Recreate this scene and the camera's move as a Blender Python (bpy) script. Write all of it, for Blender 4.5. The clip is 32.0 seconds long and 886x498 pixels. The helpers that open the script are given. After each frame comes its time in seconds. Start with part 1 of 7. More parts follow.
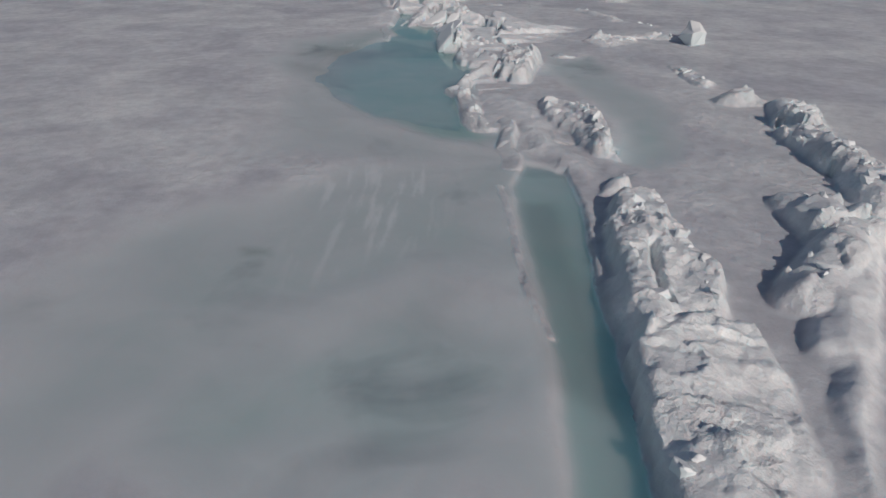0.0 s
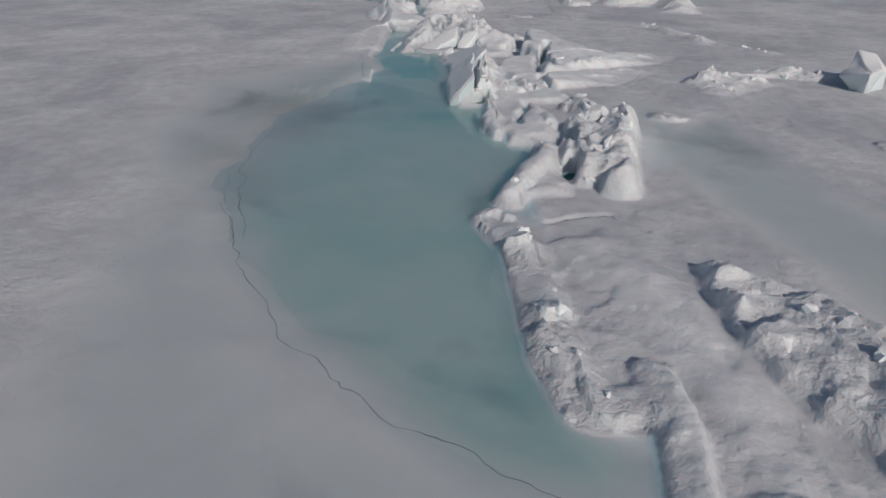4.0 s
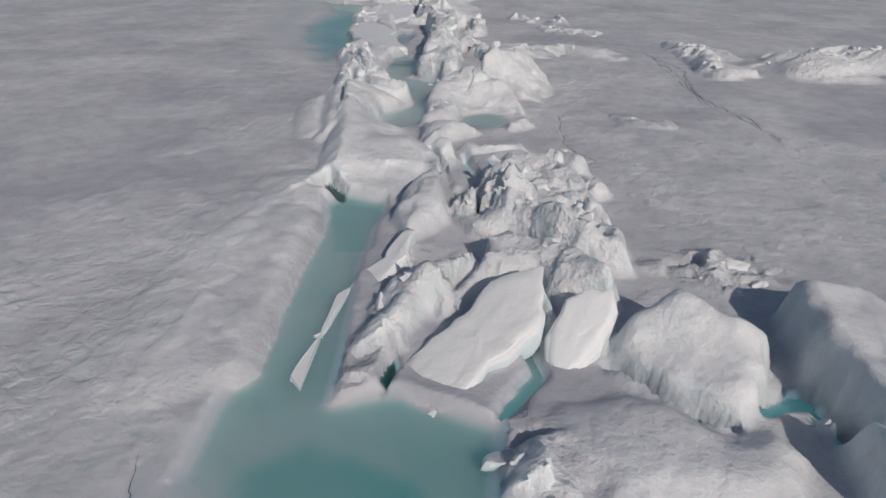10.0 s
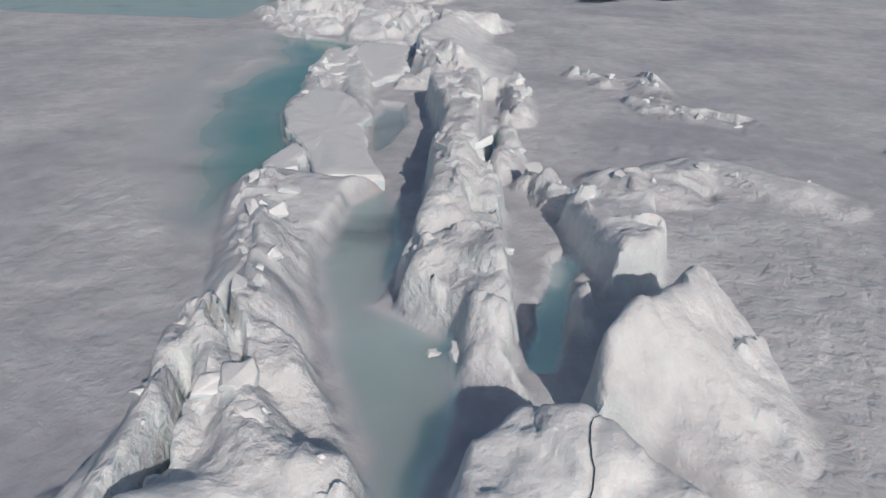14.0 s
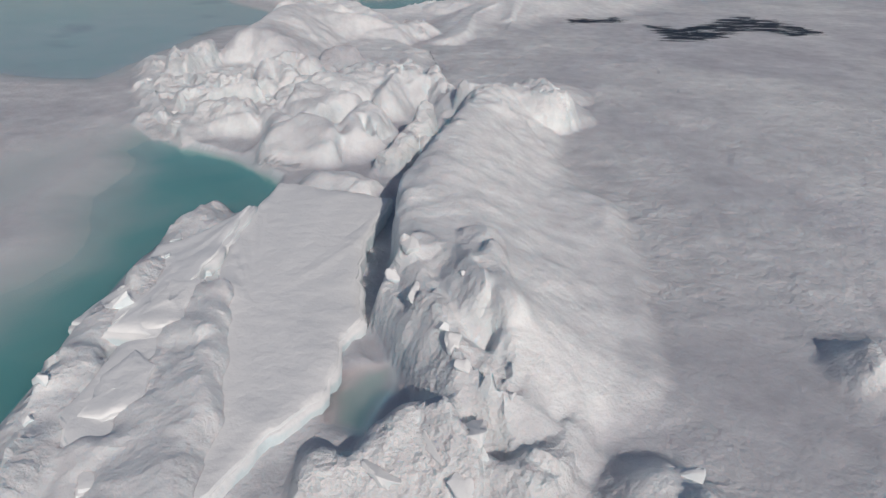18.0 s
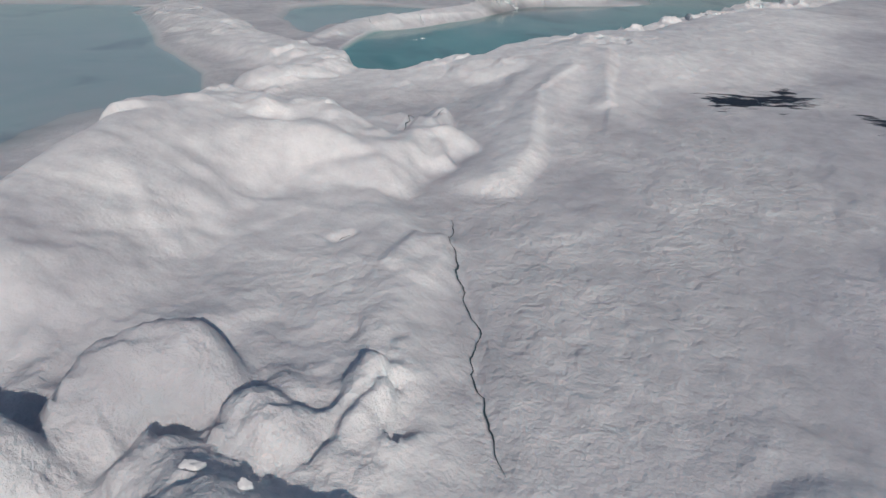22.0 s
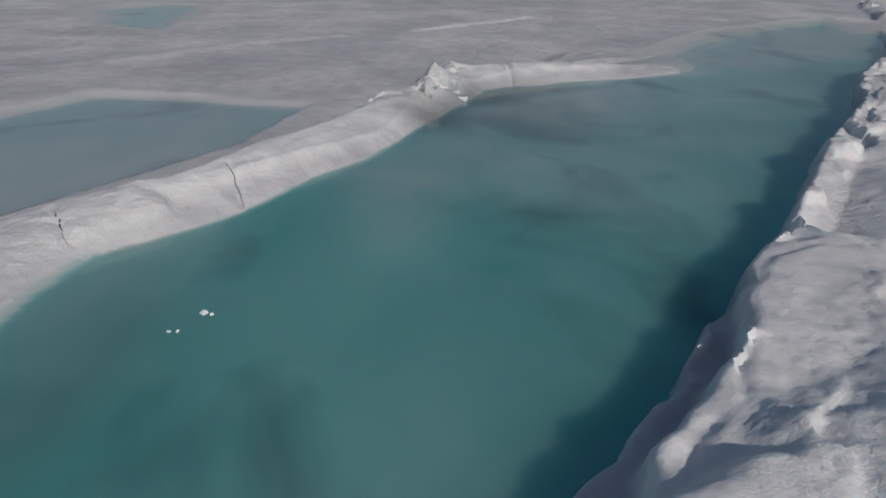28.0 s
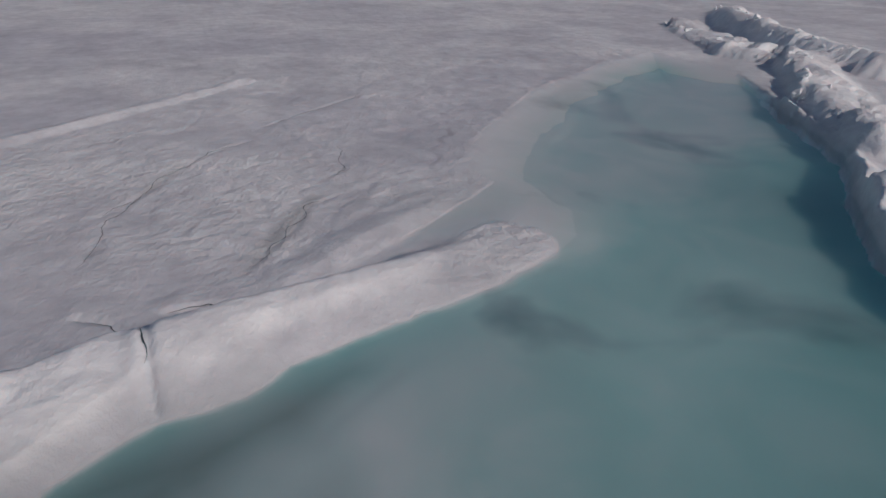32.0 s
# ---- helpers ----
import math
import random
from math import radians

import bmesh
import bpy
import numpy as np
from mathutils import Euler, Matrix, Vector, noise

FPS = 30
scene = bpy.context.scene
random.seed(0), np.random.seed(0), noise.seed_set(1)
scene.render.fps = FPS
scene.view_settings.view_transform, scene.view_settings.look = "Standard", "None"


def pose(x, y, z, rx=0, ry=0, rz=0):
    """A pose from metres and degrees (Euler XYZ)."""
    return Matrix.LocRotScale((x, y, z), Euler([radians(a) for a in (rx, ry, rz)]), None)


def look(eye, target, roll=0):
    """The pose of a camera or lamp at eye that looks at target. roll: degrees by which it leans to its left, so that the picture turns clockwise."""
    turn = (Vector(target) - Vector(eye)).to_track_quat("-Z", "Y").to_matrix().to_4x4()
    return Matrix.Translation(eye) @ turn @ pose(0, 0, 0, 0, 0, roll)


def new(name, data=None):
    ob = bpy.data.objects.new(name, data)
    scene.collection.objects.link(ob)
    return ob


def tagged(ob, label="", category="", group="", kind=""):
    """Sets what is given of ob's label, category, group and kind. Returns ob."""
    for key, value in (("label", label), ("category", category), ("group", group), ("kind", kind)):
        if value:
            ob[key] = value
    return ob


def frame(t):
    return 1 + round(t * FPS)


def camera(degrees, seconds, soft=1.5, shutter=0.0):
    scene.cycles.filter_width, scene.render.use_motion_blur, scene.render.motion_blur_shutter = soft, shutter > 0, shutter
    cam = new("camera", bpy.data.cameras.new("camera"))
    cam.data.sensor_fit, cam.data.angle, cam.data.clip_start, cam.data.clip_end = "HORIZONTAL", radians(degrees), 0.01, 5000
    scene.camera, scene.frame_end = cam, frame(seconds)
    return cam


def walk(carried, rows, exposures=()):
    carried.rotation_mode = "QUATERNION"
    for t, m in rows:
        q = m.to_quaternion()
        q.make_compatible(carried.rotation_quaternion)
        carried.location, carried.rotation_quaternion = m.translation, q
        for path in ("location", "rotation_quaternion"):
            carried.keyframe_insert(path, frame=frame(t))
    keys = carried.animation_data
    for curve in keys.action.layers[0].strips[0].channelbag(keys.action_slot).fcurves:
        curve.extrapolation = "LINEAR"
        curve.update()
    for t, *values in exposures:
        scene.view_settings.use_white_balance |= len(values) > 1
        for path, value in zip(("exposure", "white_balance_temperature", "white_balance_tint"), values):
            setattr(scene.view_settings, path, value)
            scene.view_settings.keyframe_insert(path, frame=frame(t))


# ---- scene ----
cam = camera(70.23, 32.0)
SUN_UP, SUN_TURN = 32.3, 24.6
PATH = [
    (0, (-0.000, 0.000, 6.742), (0.006, 1.769, 5.809), 0.33),
    (0.5, (-0.054, 1.814, 6.527), (-0.049, 3.581, 5.592), 0.37),
    (1, (-0.122, 3.702, 6.269), (-0.115, 5.469, 5.332), 0.44),
    (1.5, (-0.186, 5.639, 6.036), (-0.178, 7.405, 5.097), 0.54),
    (2, (-0.248, 7.621, 5.886), (-0.238, 9.389, 4.950), 0.59),
    (2.5, (-0.327, 9.641, 5.828), (-0.317, 11.409, 4.895), 0.59),
    (3, (-0.428, 11.670, 5.747), (-0.417, 13.439, 4.814), 0.55),
    (3.5, (-0.528, 13.643, 5.661), (-0.515, 15.412, 4.728), 0.51),
    (5.5, (-0.461, 22.025, 5.334), (-0.465, 23.796, 4.405), 0.29),
    (6, (-0.533, 24.129, 5.250), (-0.536, 25.901, 4.323), 0.30),
    (6.5, (-0.604, 26.160, 5.187), (-0.607, 27.933, 4.261), 0.35),
    (7, (-0.639, 28.150, 5.136), (-0.644, 29.922, 4.209), 0.42),
    (7.5, (-0.684, 30.136, 5.111), (-0.691, 31.908, 4.184), 0.49),
    (8, (-0.742, 32.088, 5.125), (-0.750, 33.859, 4.196), 0.46),
    (8.5, (-0.805, 34.084, 5.099), (-0.812, 35.855, 4.169), 0.37),
    (9, (-0.918, 36.117, 5.075), (-0.922, 37.888, 4.145), 0.35),
    (9.5, (-0.939, 38.100, 5.049), (-0.948, 39.872, 4.120), 0.43),
    (10, (-1.009, 40.098, 5.017), (-1.017, 41.869, 4.088), 0.51),
    (10.5, (-1.044, 42.042, 4.951), (-1.055, 43.812, 4.021), 0.58),
    (11, (-1.097, 43.919, 4.922), (-1.106, 45.691, 3.994), 0.62),
    (11.5, (-1.139, 45.815, 4.887), (-1.150, 47.586, 3.959), 0.67),
    (12, (-1.187, 47.736, 4.870), (-1.199, 49.506, 3.939), 0.71),
    (12.5, (-1.255, 49.591, 4.845), (-1.268, 51.360, 3.911), 0.70),
    (13, (-1.298, 51.539, 4.808), (-1.313, 53.308, 3.875), 0.68),
    (13.5, (-1.340, 53.425, 4.729), (-1.357, 55.196, 3.799), 0.74),
    (14, (-1.414, 55.323, 4.684), (-1.430, 57.097, 3.760), 0.86),
    (14.5, (-1.517, 57.241, 4.653), (-1.531, 59.016, 3.732), 1.07),
    (15, (-1.577, 59.244, 4.628), (-1.596, 61.021, 3.710), 1.17),
    (15.5, (-1.629, 61.276, 4.641), (-1.654, 63.053, 3.723), 1.21),
    (17.5, (-1.748, 69.199, 4.442), (-1.790, 70.971, 3.516), 0.96),
    (18, (-1.754, 71.071, 4.465), (-1.806, 72.842, 3.537), 0.93),
    (18.5, (-1.780, 72.949, 4.459), (-1.850, 74.718, 3.530), 0.86),
    (19, (-1.805, 74.897, 4.446), (-1.895, 76.666, 3.517), 0.81),
    (19.5, (-1.952, 76.885, 4.475), (-2.060, 78.652, 3.545), 0.81),
    (20, (-2.097, 78.854, 4.488), (-2.220, 80.619, 3.556), 0.85),
    (20.5, (-2.206, 80.767, 4.453), (-2.340, 82.532, 3.521), 0.97),
    (21, (-2.336, 82.644, 4.407), (-2.473, 84.409, 3.477), 1.02),
    (21.5, (-2.377, 84.400, 4.425), (-2.522, 86.165, 3.496), 1.01),
    (22, (-2.452, 86.133, 4.368), (-2.598, 87.900, 3.441), 1.00),
    (22.5, (-2.523, 87.904, 4.361), (-2.669, 89.671, 3.436), 1.00),
    (23, (-2.584, 89.695, 4.315), (-2.733, 91.463, 3.391), 0.88),
    (23.5, (-2.660, 91.417, 4.229), (-2.811, 93.184, 3.304), 0.78),
    (24, (-2.838, 93.159, 4.232), (-2.989, 94.926, 3.307), 0.79),
    (24.5, (-3.037, 94.898, 4.203), (-3.186, 96.664, 3.275), 0.75),
    (26.5, (-3.034, 101.087, 4.277), (-3.134, 102.862, 3.361), -0.00),
    (27, (-3.074, 102.920, 4.315), (-3.133, 104.697, 3.399), -0.02),
    (27.5, (-3.121, 104.691, 4.283), (-3.124, 106.470, 3.367), 0.11),
    (28, (-3.079, 106.404, 4.259), (-2.992, 108.182, 3.346), 0.28),
    (28.5, (-2.920, 108.149, 4.269), (-2.722, 109.918, 3.358), 0.36),
    (29, (-2.603, 109.808, 4.285), (-2.293, 111.562, 3.376), 0.41),
    (29.5, (-2.244, 111.482, 4.311), (-1.835, 113.217, 3.403), 0.40),
    (30, (-1.909, 113.234, 4.305), (-1.426, 114.950, 3.398), 0.54),
    (30.5, (-1.416, 114.969, 4.341), (-0.878, 116.669, 3.435), 0.69),
    (31, (-0.862, 116.718, 4.351), (-0.262, 118.396, 3.444), 0.78),
    (31.5, (-0.197, 118.327, 4.352), (0.459, 119.984, 3.444), 0.85),
    (32, (0.541, 119.881, 4.385), (1.264, 121.509, 3.476), 0.88),
]
walk(cam, [(t, look(eye, target, roll)) for t, eye, target, roll in PATH],
     [(0, -0.2, 6500, 10), (3, -0.15, 6500, 10), (6, -0.15, 6500, 10), (9, -0.1, 6500, 10), (13, 0, 6500, 10), (19, 0, 6500, 10), (24, 0.05, 6500, 10), (26.5, -0.12, 6500, 10), (28, -0.2, 6500, 10), (30, -0.2, 6500, 12), (32, -0.2, 6500, 16)])

world = bpy.data.worlds.new("sky")
scene.world = world
world.use_nodes = True
sky = world.node_tree.nodes.new("ShaderNodeTexSky")
sky.sky_type = 'NISHITA'
sky.sun_disc = False
sky.sun_elevation = radians(SUN_UP)
sky.sun_rotation = radians(180 - SUN_TURN)
world.node_tree.links.new(sky.outputs[0], world.node_tree.nodes["Background"].inputs[0])
world.node_tree.nodes["Background"].inputs[1].default_value = 0.055
sun = new("sun", bpy.data.lights.new("sun", 'SUN'))
sun.data.energy = 2.3
sun.data.color = (1.0, 0.918, 0.84)
sun.data.angle = radians(0.53)
sun.matrix_world = look((0, 0, 30), Vector((0, 0, 30)) + Vector((
    -math.sin(radians(SUN_TURN)) * math.cos(radians(SUN_UP)), math.cos(radians(SUN_TURN)) * math.cos(radians(SUN_UP)), -math.sin(radians(SUN_UP)))))


# ---- materials ----
def material(name):
    m = bpy.data.materials.new(name)
    m.use_nodes = True
    return m, m.node_tree.nodes, m.node_tree.links, m.node_tree.nodes["Principled BSDF"]


def add(nodes, kind, **values):
    n = nodes.new("ShaderNode" + kind)
    for key, value in values.items():
        n.inputs[key.replace("_", " ")].default_value = value
    return n


def ramp(nodes, stops):
    n = nodes.new("ShaderNodeValToRGB")
    while len(n.color_ramp.elements) < len(stops):
        n.color_ramp.elements.new(0.5)
    for e, (at, c) in zip(n.color_ramp.elements, stops):
        e.position, e.color = at, (*c, 1)
    return n


def mixed(nodes, links, kind, factor, a, b):
    n = nodes.new("ShaderNodeMix")
    n.data_type, n.blend_type = 'RGBA', kind
    for socket, value in ((n.inputs[0], factor), (n.inputs[6], a), (n.inputs[7], b)):
        if isinstance(value, (int, float, tuple)):
            socket.default_value = value
        else:
            links.new(value, socket)
    return n.outputs[2]


def maths(nodes, links, kind, a, b=0.0):
    n = nodes.new("ShaderNodeMath")
    n.operation = kind
    for socket, value in zip(n.inputs, (a, b)):
        if isinstance(value, (int, float)):
            socket.default_value = value
        else:
            links.new(value, socket)
    return n.outputs[0]


def snow_material():
    """Wind-packed snow that turns to grey slush, milky ice and blue-green ice under the melt ponds."""
    m, nodes, links, out = material("snow_and_ice")
    geo = nodes.new("ShaderNodeNewGeometry")
    melt = nodes.new("ShaderNodeAttribute")
    melt.attribute_name = "melt"
    # water and slush lie flat, the faces of the blocks above them stay dry
    upward = nodes.new("ShaderNodeSeparateXYZ")
    links.new(geo.outputs["True Normal"], upward.inputs[0])
    flat = ramp(nodes, [(0.3, (0, 0, 0)), (0.62, (1, 1, 1))])
    links.new(upward.outputs[2], flat.inputs[0])
    wet_here = maths(nodes, links, 'MULTIPLY', melt.outputs["Fac"], flat.outputs[0])
    blue = nodes.new("ShaderNodeAttribute")
    blue.attribute_name = "blue"
    bare = nodes.new("ShaderNodeAttribute")
    bare.attribute_name = "bare"
    wide = add(nodes, "TexNoise", Scale=0.35, Detail=4.0, Roughness=0.55)
    mid = add(nodes, "TexNoise", Scale=2.2, Detail=6.0, Roughness=0.6)
    fine = add(nodes, "TexNoise", Scale=13.0, Detail=5.0, Roughness=0.65)
    for n in (wide, mid, fine):
        links.new(geo.outputs["Position"], n.inputs["Vector"])
    stretch = nodes.new("ShaderNodeMapping")
    stretch.inputs["Scale"].default_value = (0.6, 2.6, 1.0)
    stretch.inputs["Rotation"].default_value = (0, 0, 0.25)
    links.new(geo.outputs["Position"], stretch.inputs[0])
    streak = add(nodes, "TexNoise", Scale=1.3, Detail=6.0, Roughness=0.65)
    links.new(stretch.outputs[0], streak.inputs["Vector"])
    clean = ramp(nodes, [(0.34, (0.76, 0.76, 0.77)), (0.62, (0.91, 0.91, 0.91))])
    links.new(mid.outputs[0], clean.inputs[0])
    grey = ramp(nodes, [(0.35, (0.80, 0.80, 0.82)), (0.65, (1.0, 1.0, 1.0))])
    links.new(wide.outputs[0], grey.inputs[0])
    dry = mixed(nodes, links, 'MULTIPLY', 1.0, clean.outputs[0], grey.outputs[0])
    # greyer wet patches and old tracks of drift
    damp = add(nodes, "TexNoise", Scale=0.13, Detail=7.0, Roughness=0.62, Distortion=0.8)
    links.new(geo.outputs["Position"], damp.inputs["Vector"])
    wetter = ramp(nodes, [(0.38, (0.80, 0.80, 0.84)), (0.58, (1.0, 1.0, 1.0))])
    links.new(damp.outputs[0], wetter.inputs[0])
    whiter = nodes.new("ShaderNodeAttribute")
    whiter.attribute_name = "whiter"
    dry = mixed(nodes, links, 'MULTIPLY', maths(nodes, links, 'SUBTRACT', 1.0, whiter.outputs["Fac"]), dry, wetter.outputs[0])
    # low snow is about a fifth greyer than high snow
    dry = mixed(nodes, links, 'MULTIPLY', maths(nodes, links, 'SUBTRACT', 1.0, whiter.outputs["Fac"]), dry, (0.81, 0.81, 0.82, 1))
    # cloudy swirls shift the melt level a little
    swirl = maths(nodes, links, 'MULTIPLY', maths(nodes, links, 'SUBTRACT', wide.outputs[0], 0.5), 0.55)
    level = maths(nodes, links, 'ADD', wet_here, maths(nodes, links, 'MULTIPLY', swirl, maths(nodes, links, 'MINIMUM', wet_here, 0.6)))
    wet = ramp(nodes, [(0.0, (0.60, 0.60, 0.62)), (0.12, (0.55, 0.57, 0.59)), (0.3, (0.45, 0.50, 0.52)), (0.5, (0.34, 0.46, 0.46)),
                       (0.72, (0.15, 0.37, 0.37)), (1.0, (0.05, 0.25, 0.25))])
    links.new(level, wet.inputs[0])
    wetness = maths(nodes, links, 'MINIMUM', maths(nodes, links, 'MULTIPLY', wet_here, 7.0), 1.0)
    c = mixed(nodes, links, 'MIX', wetness, dry, wet.outputs[0])
    # grey cloudiness and dark stains drift through the slush and the pond water
    milk = nodes.new("ShaderNodeAttribute")
    milk.attribute_name = "milk"
    murk = add(nodes, "TexNoise", Scale=0.42, Detail=5.0, Roughness=0.58, Distortion=1.3)
    stain = add(nodes, "TexNoise", Scale=0.27, Detail=4.0, Roughness=0.5, Distortion=0.6)
    aside = nodes.new("ShaderNodeMapping")
    aside.inputs["Location"].default_value = (31.0, 7.0, 3.0)
    links.new(geo.outputs["Position"], aside.inputs[0])
    links.new(geo.outputs["Position"], murk.inputs["Vector"])
    links.new(aside.outputs[0], stain.inputs["Vector"])
    wisps = ramp(nodes, [(0.42, (0, 0, 0)), (0.68, (1, 1, 1))])
    links.new(murk.outputs[0], wisps.inputs[0])
    smudge = ramp(nodes, [(0.56, (1, 1, 1)), (0.74, (0.5, 0.52, 0.56))])
    links.new(stain.outputs[0], smudge.inputs[0])
    haze = maths(nodes, links, 'MULTIPLY', milk.outputs["Fac"], maths(nodes, links, 'ADD', 0.74, maths(nodes, links, 'MULTIPLY', wisps.outputs[0], 0.26)))
    c = mixed(nodes, links, 'MIX', haze, c, (0.42, 0.445, 0.465, 1))
    c = mixed(nodes, links, 'MULTIPLY', maths(nodes, links, 'MINIMUM', maths(nodes, links, 'MULTIPLY', wet_here, 2.5), 1.0), c, smudge.outputs[0])
    c = mixed(nodes, links, 'MIX', maths(nodes, links, 'MULTIPLY', maths(nodes, links, 'MULTIPLY', wisps.outputs[0], 0.35), maths(nodes, links, 'MULTIPLY', wetness, maths(nodes, links, 'SUBTRACT', 1.0, wet_here))), c, (0.58, 0.61, 0.63, 1))
    c = mixed(nodes, links, 'MIX', maths(nodes, links, 'MULTIPLY', blue.outputs["Fac"], 0.75), c, (0.42, 0.70, 0.74, 1))
    patch = maths(nodes, links, 'ADD', maths(nodes, links, 'MULTIPLY', bare.outputs["Fac"], 0.78), maths(nodes, links, 'MULTIPLY', maths(nodes, links, 'SUBTRACT', streak.outputs[0], 0.5), 3.8))
    edge = ramp(nodes, [(0.45, (0, 0, 0)), (0.62, (1, 1, 1))])
    links.new(maths(nodes, links, 'MULTIPLY', patch, maths(nodes, links, 'GREATER_THAN', bare.outputs["Fac"], 0.02)), edge.inputs[0])
    c = mixed(nodes, links, 'MIX', edge.outputs[0], c, (0.02, 0.03, 0.05, 1))
    silt = nodes.new("ShaderNodeAttribute")
    silt.attribute_name = "silt"
    c = mixed(nodes, links, 'MULTIPLY', silt.outputs["Fac"], c, (0.36, 0.38, 0.38, 1))
    frost = nodes.new("ShaderNodeAttribute")
    frost.attribute_name = "frost"
    c = mixed(nodes, links, 'MIX', frost.outputs["Fac"], c, (0.66, 0.67, 0.69, 1))
    sea = nodes.new("ShaderNodeAttribute")
    sea.attribute_name = "sea"
    c = mixed(nodes, links, 'MIX', maths(nodes, links, 'MULTIPLY', sea.outputs["Fac"], flat.outputs[0]), c, (0.02, 0.075, 0.065, 1))
    links.new(c, out.inputs["Base Color"])
    out.inputs["Roughness"].default_value = 0.75
    out.inputs["Specular IOR Level"].default_value = 0.25
    # light spreads a hand's width in snow and much further in cloudy pond ice
    out.subsurface_method = 'BURLEY'
    out.inputs["Subsurface Weight"].default_value = 1.0
    out.inputs["Subsurface Radius"].default_value = (0.5, 0.9, 1.0)
    links.new(maths(nodes, links, 'ADD', 0.03, maths(nodes, links, 'MULTIPLY', wetness, 1.6)), out.inputs["Subsurface Scale"])
    crag = nodes.new("ShaderNodeAttribute")
    crag.attribute_name = "crag"
    dryness = maths(nodes, links, 'SUBTRACT', 1.0, maths(nodes, links, 'MINIMUM', maths(nodes, links, 'MULTIPLY', wet_here, 4.0), 1.0))
    # chipped facets where the ice is broken
    chip = add(nodes, "TexVoronoi", Scale=4.5)
    warp = nodes.new("ShaderNodeVectorMath")
    warp.operation = 'ADD'
    links.new(geo.outputs["Position"], warp.inputs[0])
    links.new(mid.outputs["Color"], warp.inputs[1])
    links.new(warp.outputs[0], chip.inputs["Vector"])
    # crusts and wind-cut edges on the open snow
    crust = add(nodes, "TexNoise", Scale=1.0, Detail=5.0, Roughness=0.5)
    lie = nodes.new("ShaderNodeMapping")
    lie.inputs["Scale"].default_value = (2.2, 1.5, 1.8)
    lie.inputs["Rotation"].default_value = (0, 0, 0.75)
    links.new(geo.outputs["Position"], lie.inputs[0])
    links.new(lie.outputs[0], crust.inputs["Vector"])
    cut = ramp(nodes, [(0.4, (0, 0, 0)), (0.5, (0.3, 0.3, 0.3)), (0.525, (0.85, 0.85, 0.85)), (0.65, (1, 1, 1))])
    links.new(crust.outputs[0], cut.inputs[0])
    patches = ramp(nodes, [(0.4, (0.15, 0.15, 0.15)), (0.62, (1, 1, 1))])
    links.new(wide.outputs[0], patches.inputs[0])
    open_snow = maths(nodes, links, 'MULTIPLY', cut.outputs[0], maths(nodes, links, 'MULTIPLY', patches.outputs[0], 0.007))
    flake = add(nodes, "TexNoise", Scale=3.6, Detail=3.0, Roughness=0.55, Distortion=0.4)
    links.new(geo.outputs["Position"], flake.inputs["Vector"])
    flakes = ramp(nodes, [(0.4, (0, 0, 0)), (0.56, (0.75, 0.75, 0.75)), (0.7, (1, 1, 1))])
    links.new(flake.outputs[0], flakes.inputs[0])
    scatter = ramp(nodes, [(0.45, (0.1, 0.1, 0.1)), (0.6, (1, 1, 1))])
    links.new(damp.outputs[0], scatter.inputs[0])
    plain = maths(nodes, links, 'MULTIPLY', maths(nodes, links, 'SUBTRACT', 1.0, whiter.outputs["Fac"]), scatter.outputs[0])
    open_snow = maths(nodes, links, 'ADD', open_snow, maths(nodes, links, 'MULTIPLY', maths(nodes, links, 'MULTIPLY', flakes.outputs[0], plain), 0.02))
    lumps = add(nodes, "TexNoise", Scale=5.5, Detail=5.0, Roughness=0.6)
    links.new(geo.outputs["Position"], lumps.inputs["Vector"])
    grain = maths(nodes, links, 'ADD', maths(nodes, links, 'MULTIPLY', fine.outputs[0], 0.014), maths(nodes, links, 'MULTIPLY', maths(nodes, links, 'MULTIPLY', lumps.outputs[0], patches.outputs[0]), 0.045))
    shard = add(nodes, "TexVoronoi", Scale=10.0)
    links.new(warp.outputs[0], shard.inputs["Vector"])
    steps = maths(nodes, links, 'ADD', maths(nodes, links, 'MULTIPLY', chip.outputs["Color"], 0.034), maths(nodes, links, 'MULTIPLY', shard.outputs["Color"], 0.013))
    steps = maths(nodes, links, 'ADD', steps, maths(nodes, links, 'MULTIPLY', chip.outputs["Distance"], 0.06))
    chips = maths(nodes, links, 'MULTIPLY', steps, crag.outputs["Fac"])
    chips2 = maths(nodes, links, 'MULTIPLY', maths(nodes, links, 'MULTIPLY', mid.outputs[0], crag.outputs["Fac"]), 0.055)
    relief = maths(nodes, links, 'ADD', maths(nodes, links, 'ADD', open_snow, grain), maths(nodes, links, 'ADD', chips, chips2))
    bump = nodes.new("ShaderNodeBump")
    bump.inputs["Strength"].default_value = 0.9
    bump.inputs["Distance"].default_value = 1.0
    links.new(maths(nodes, links, 'MULTIPLY', relief, dryness), bump.inputs["Height"])
    links.new(bump.outputs[0], out.inputs["Normal"])
    return m


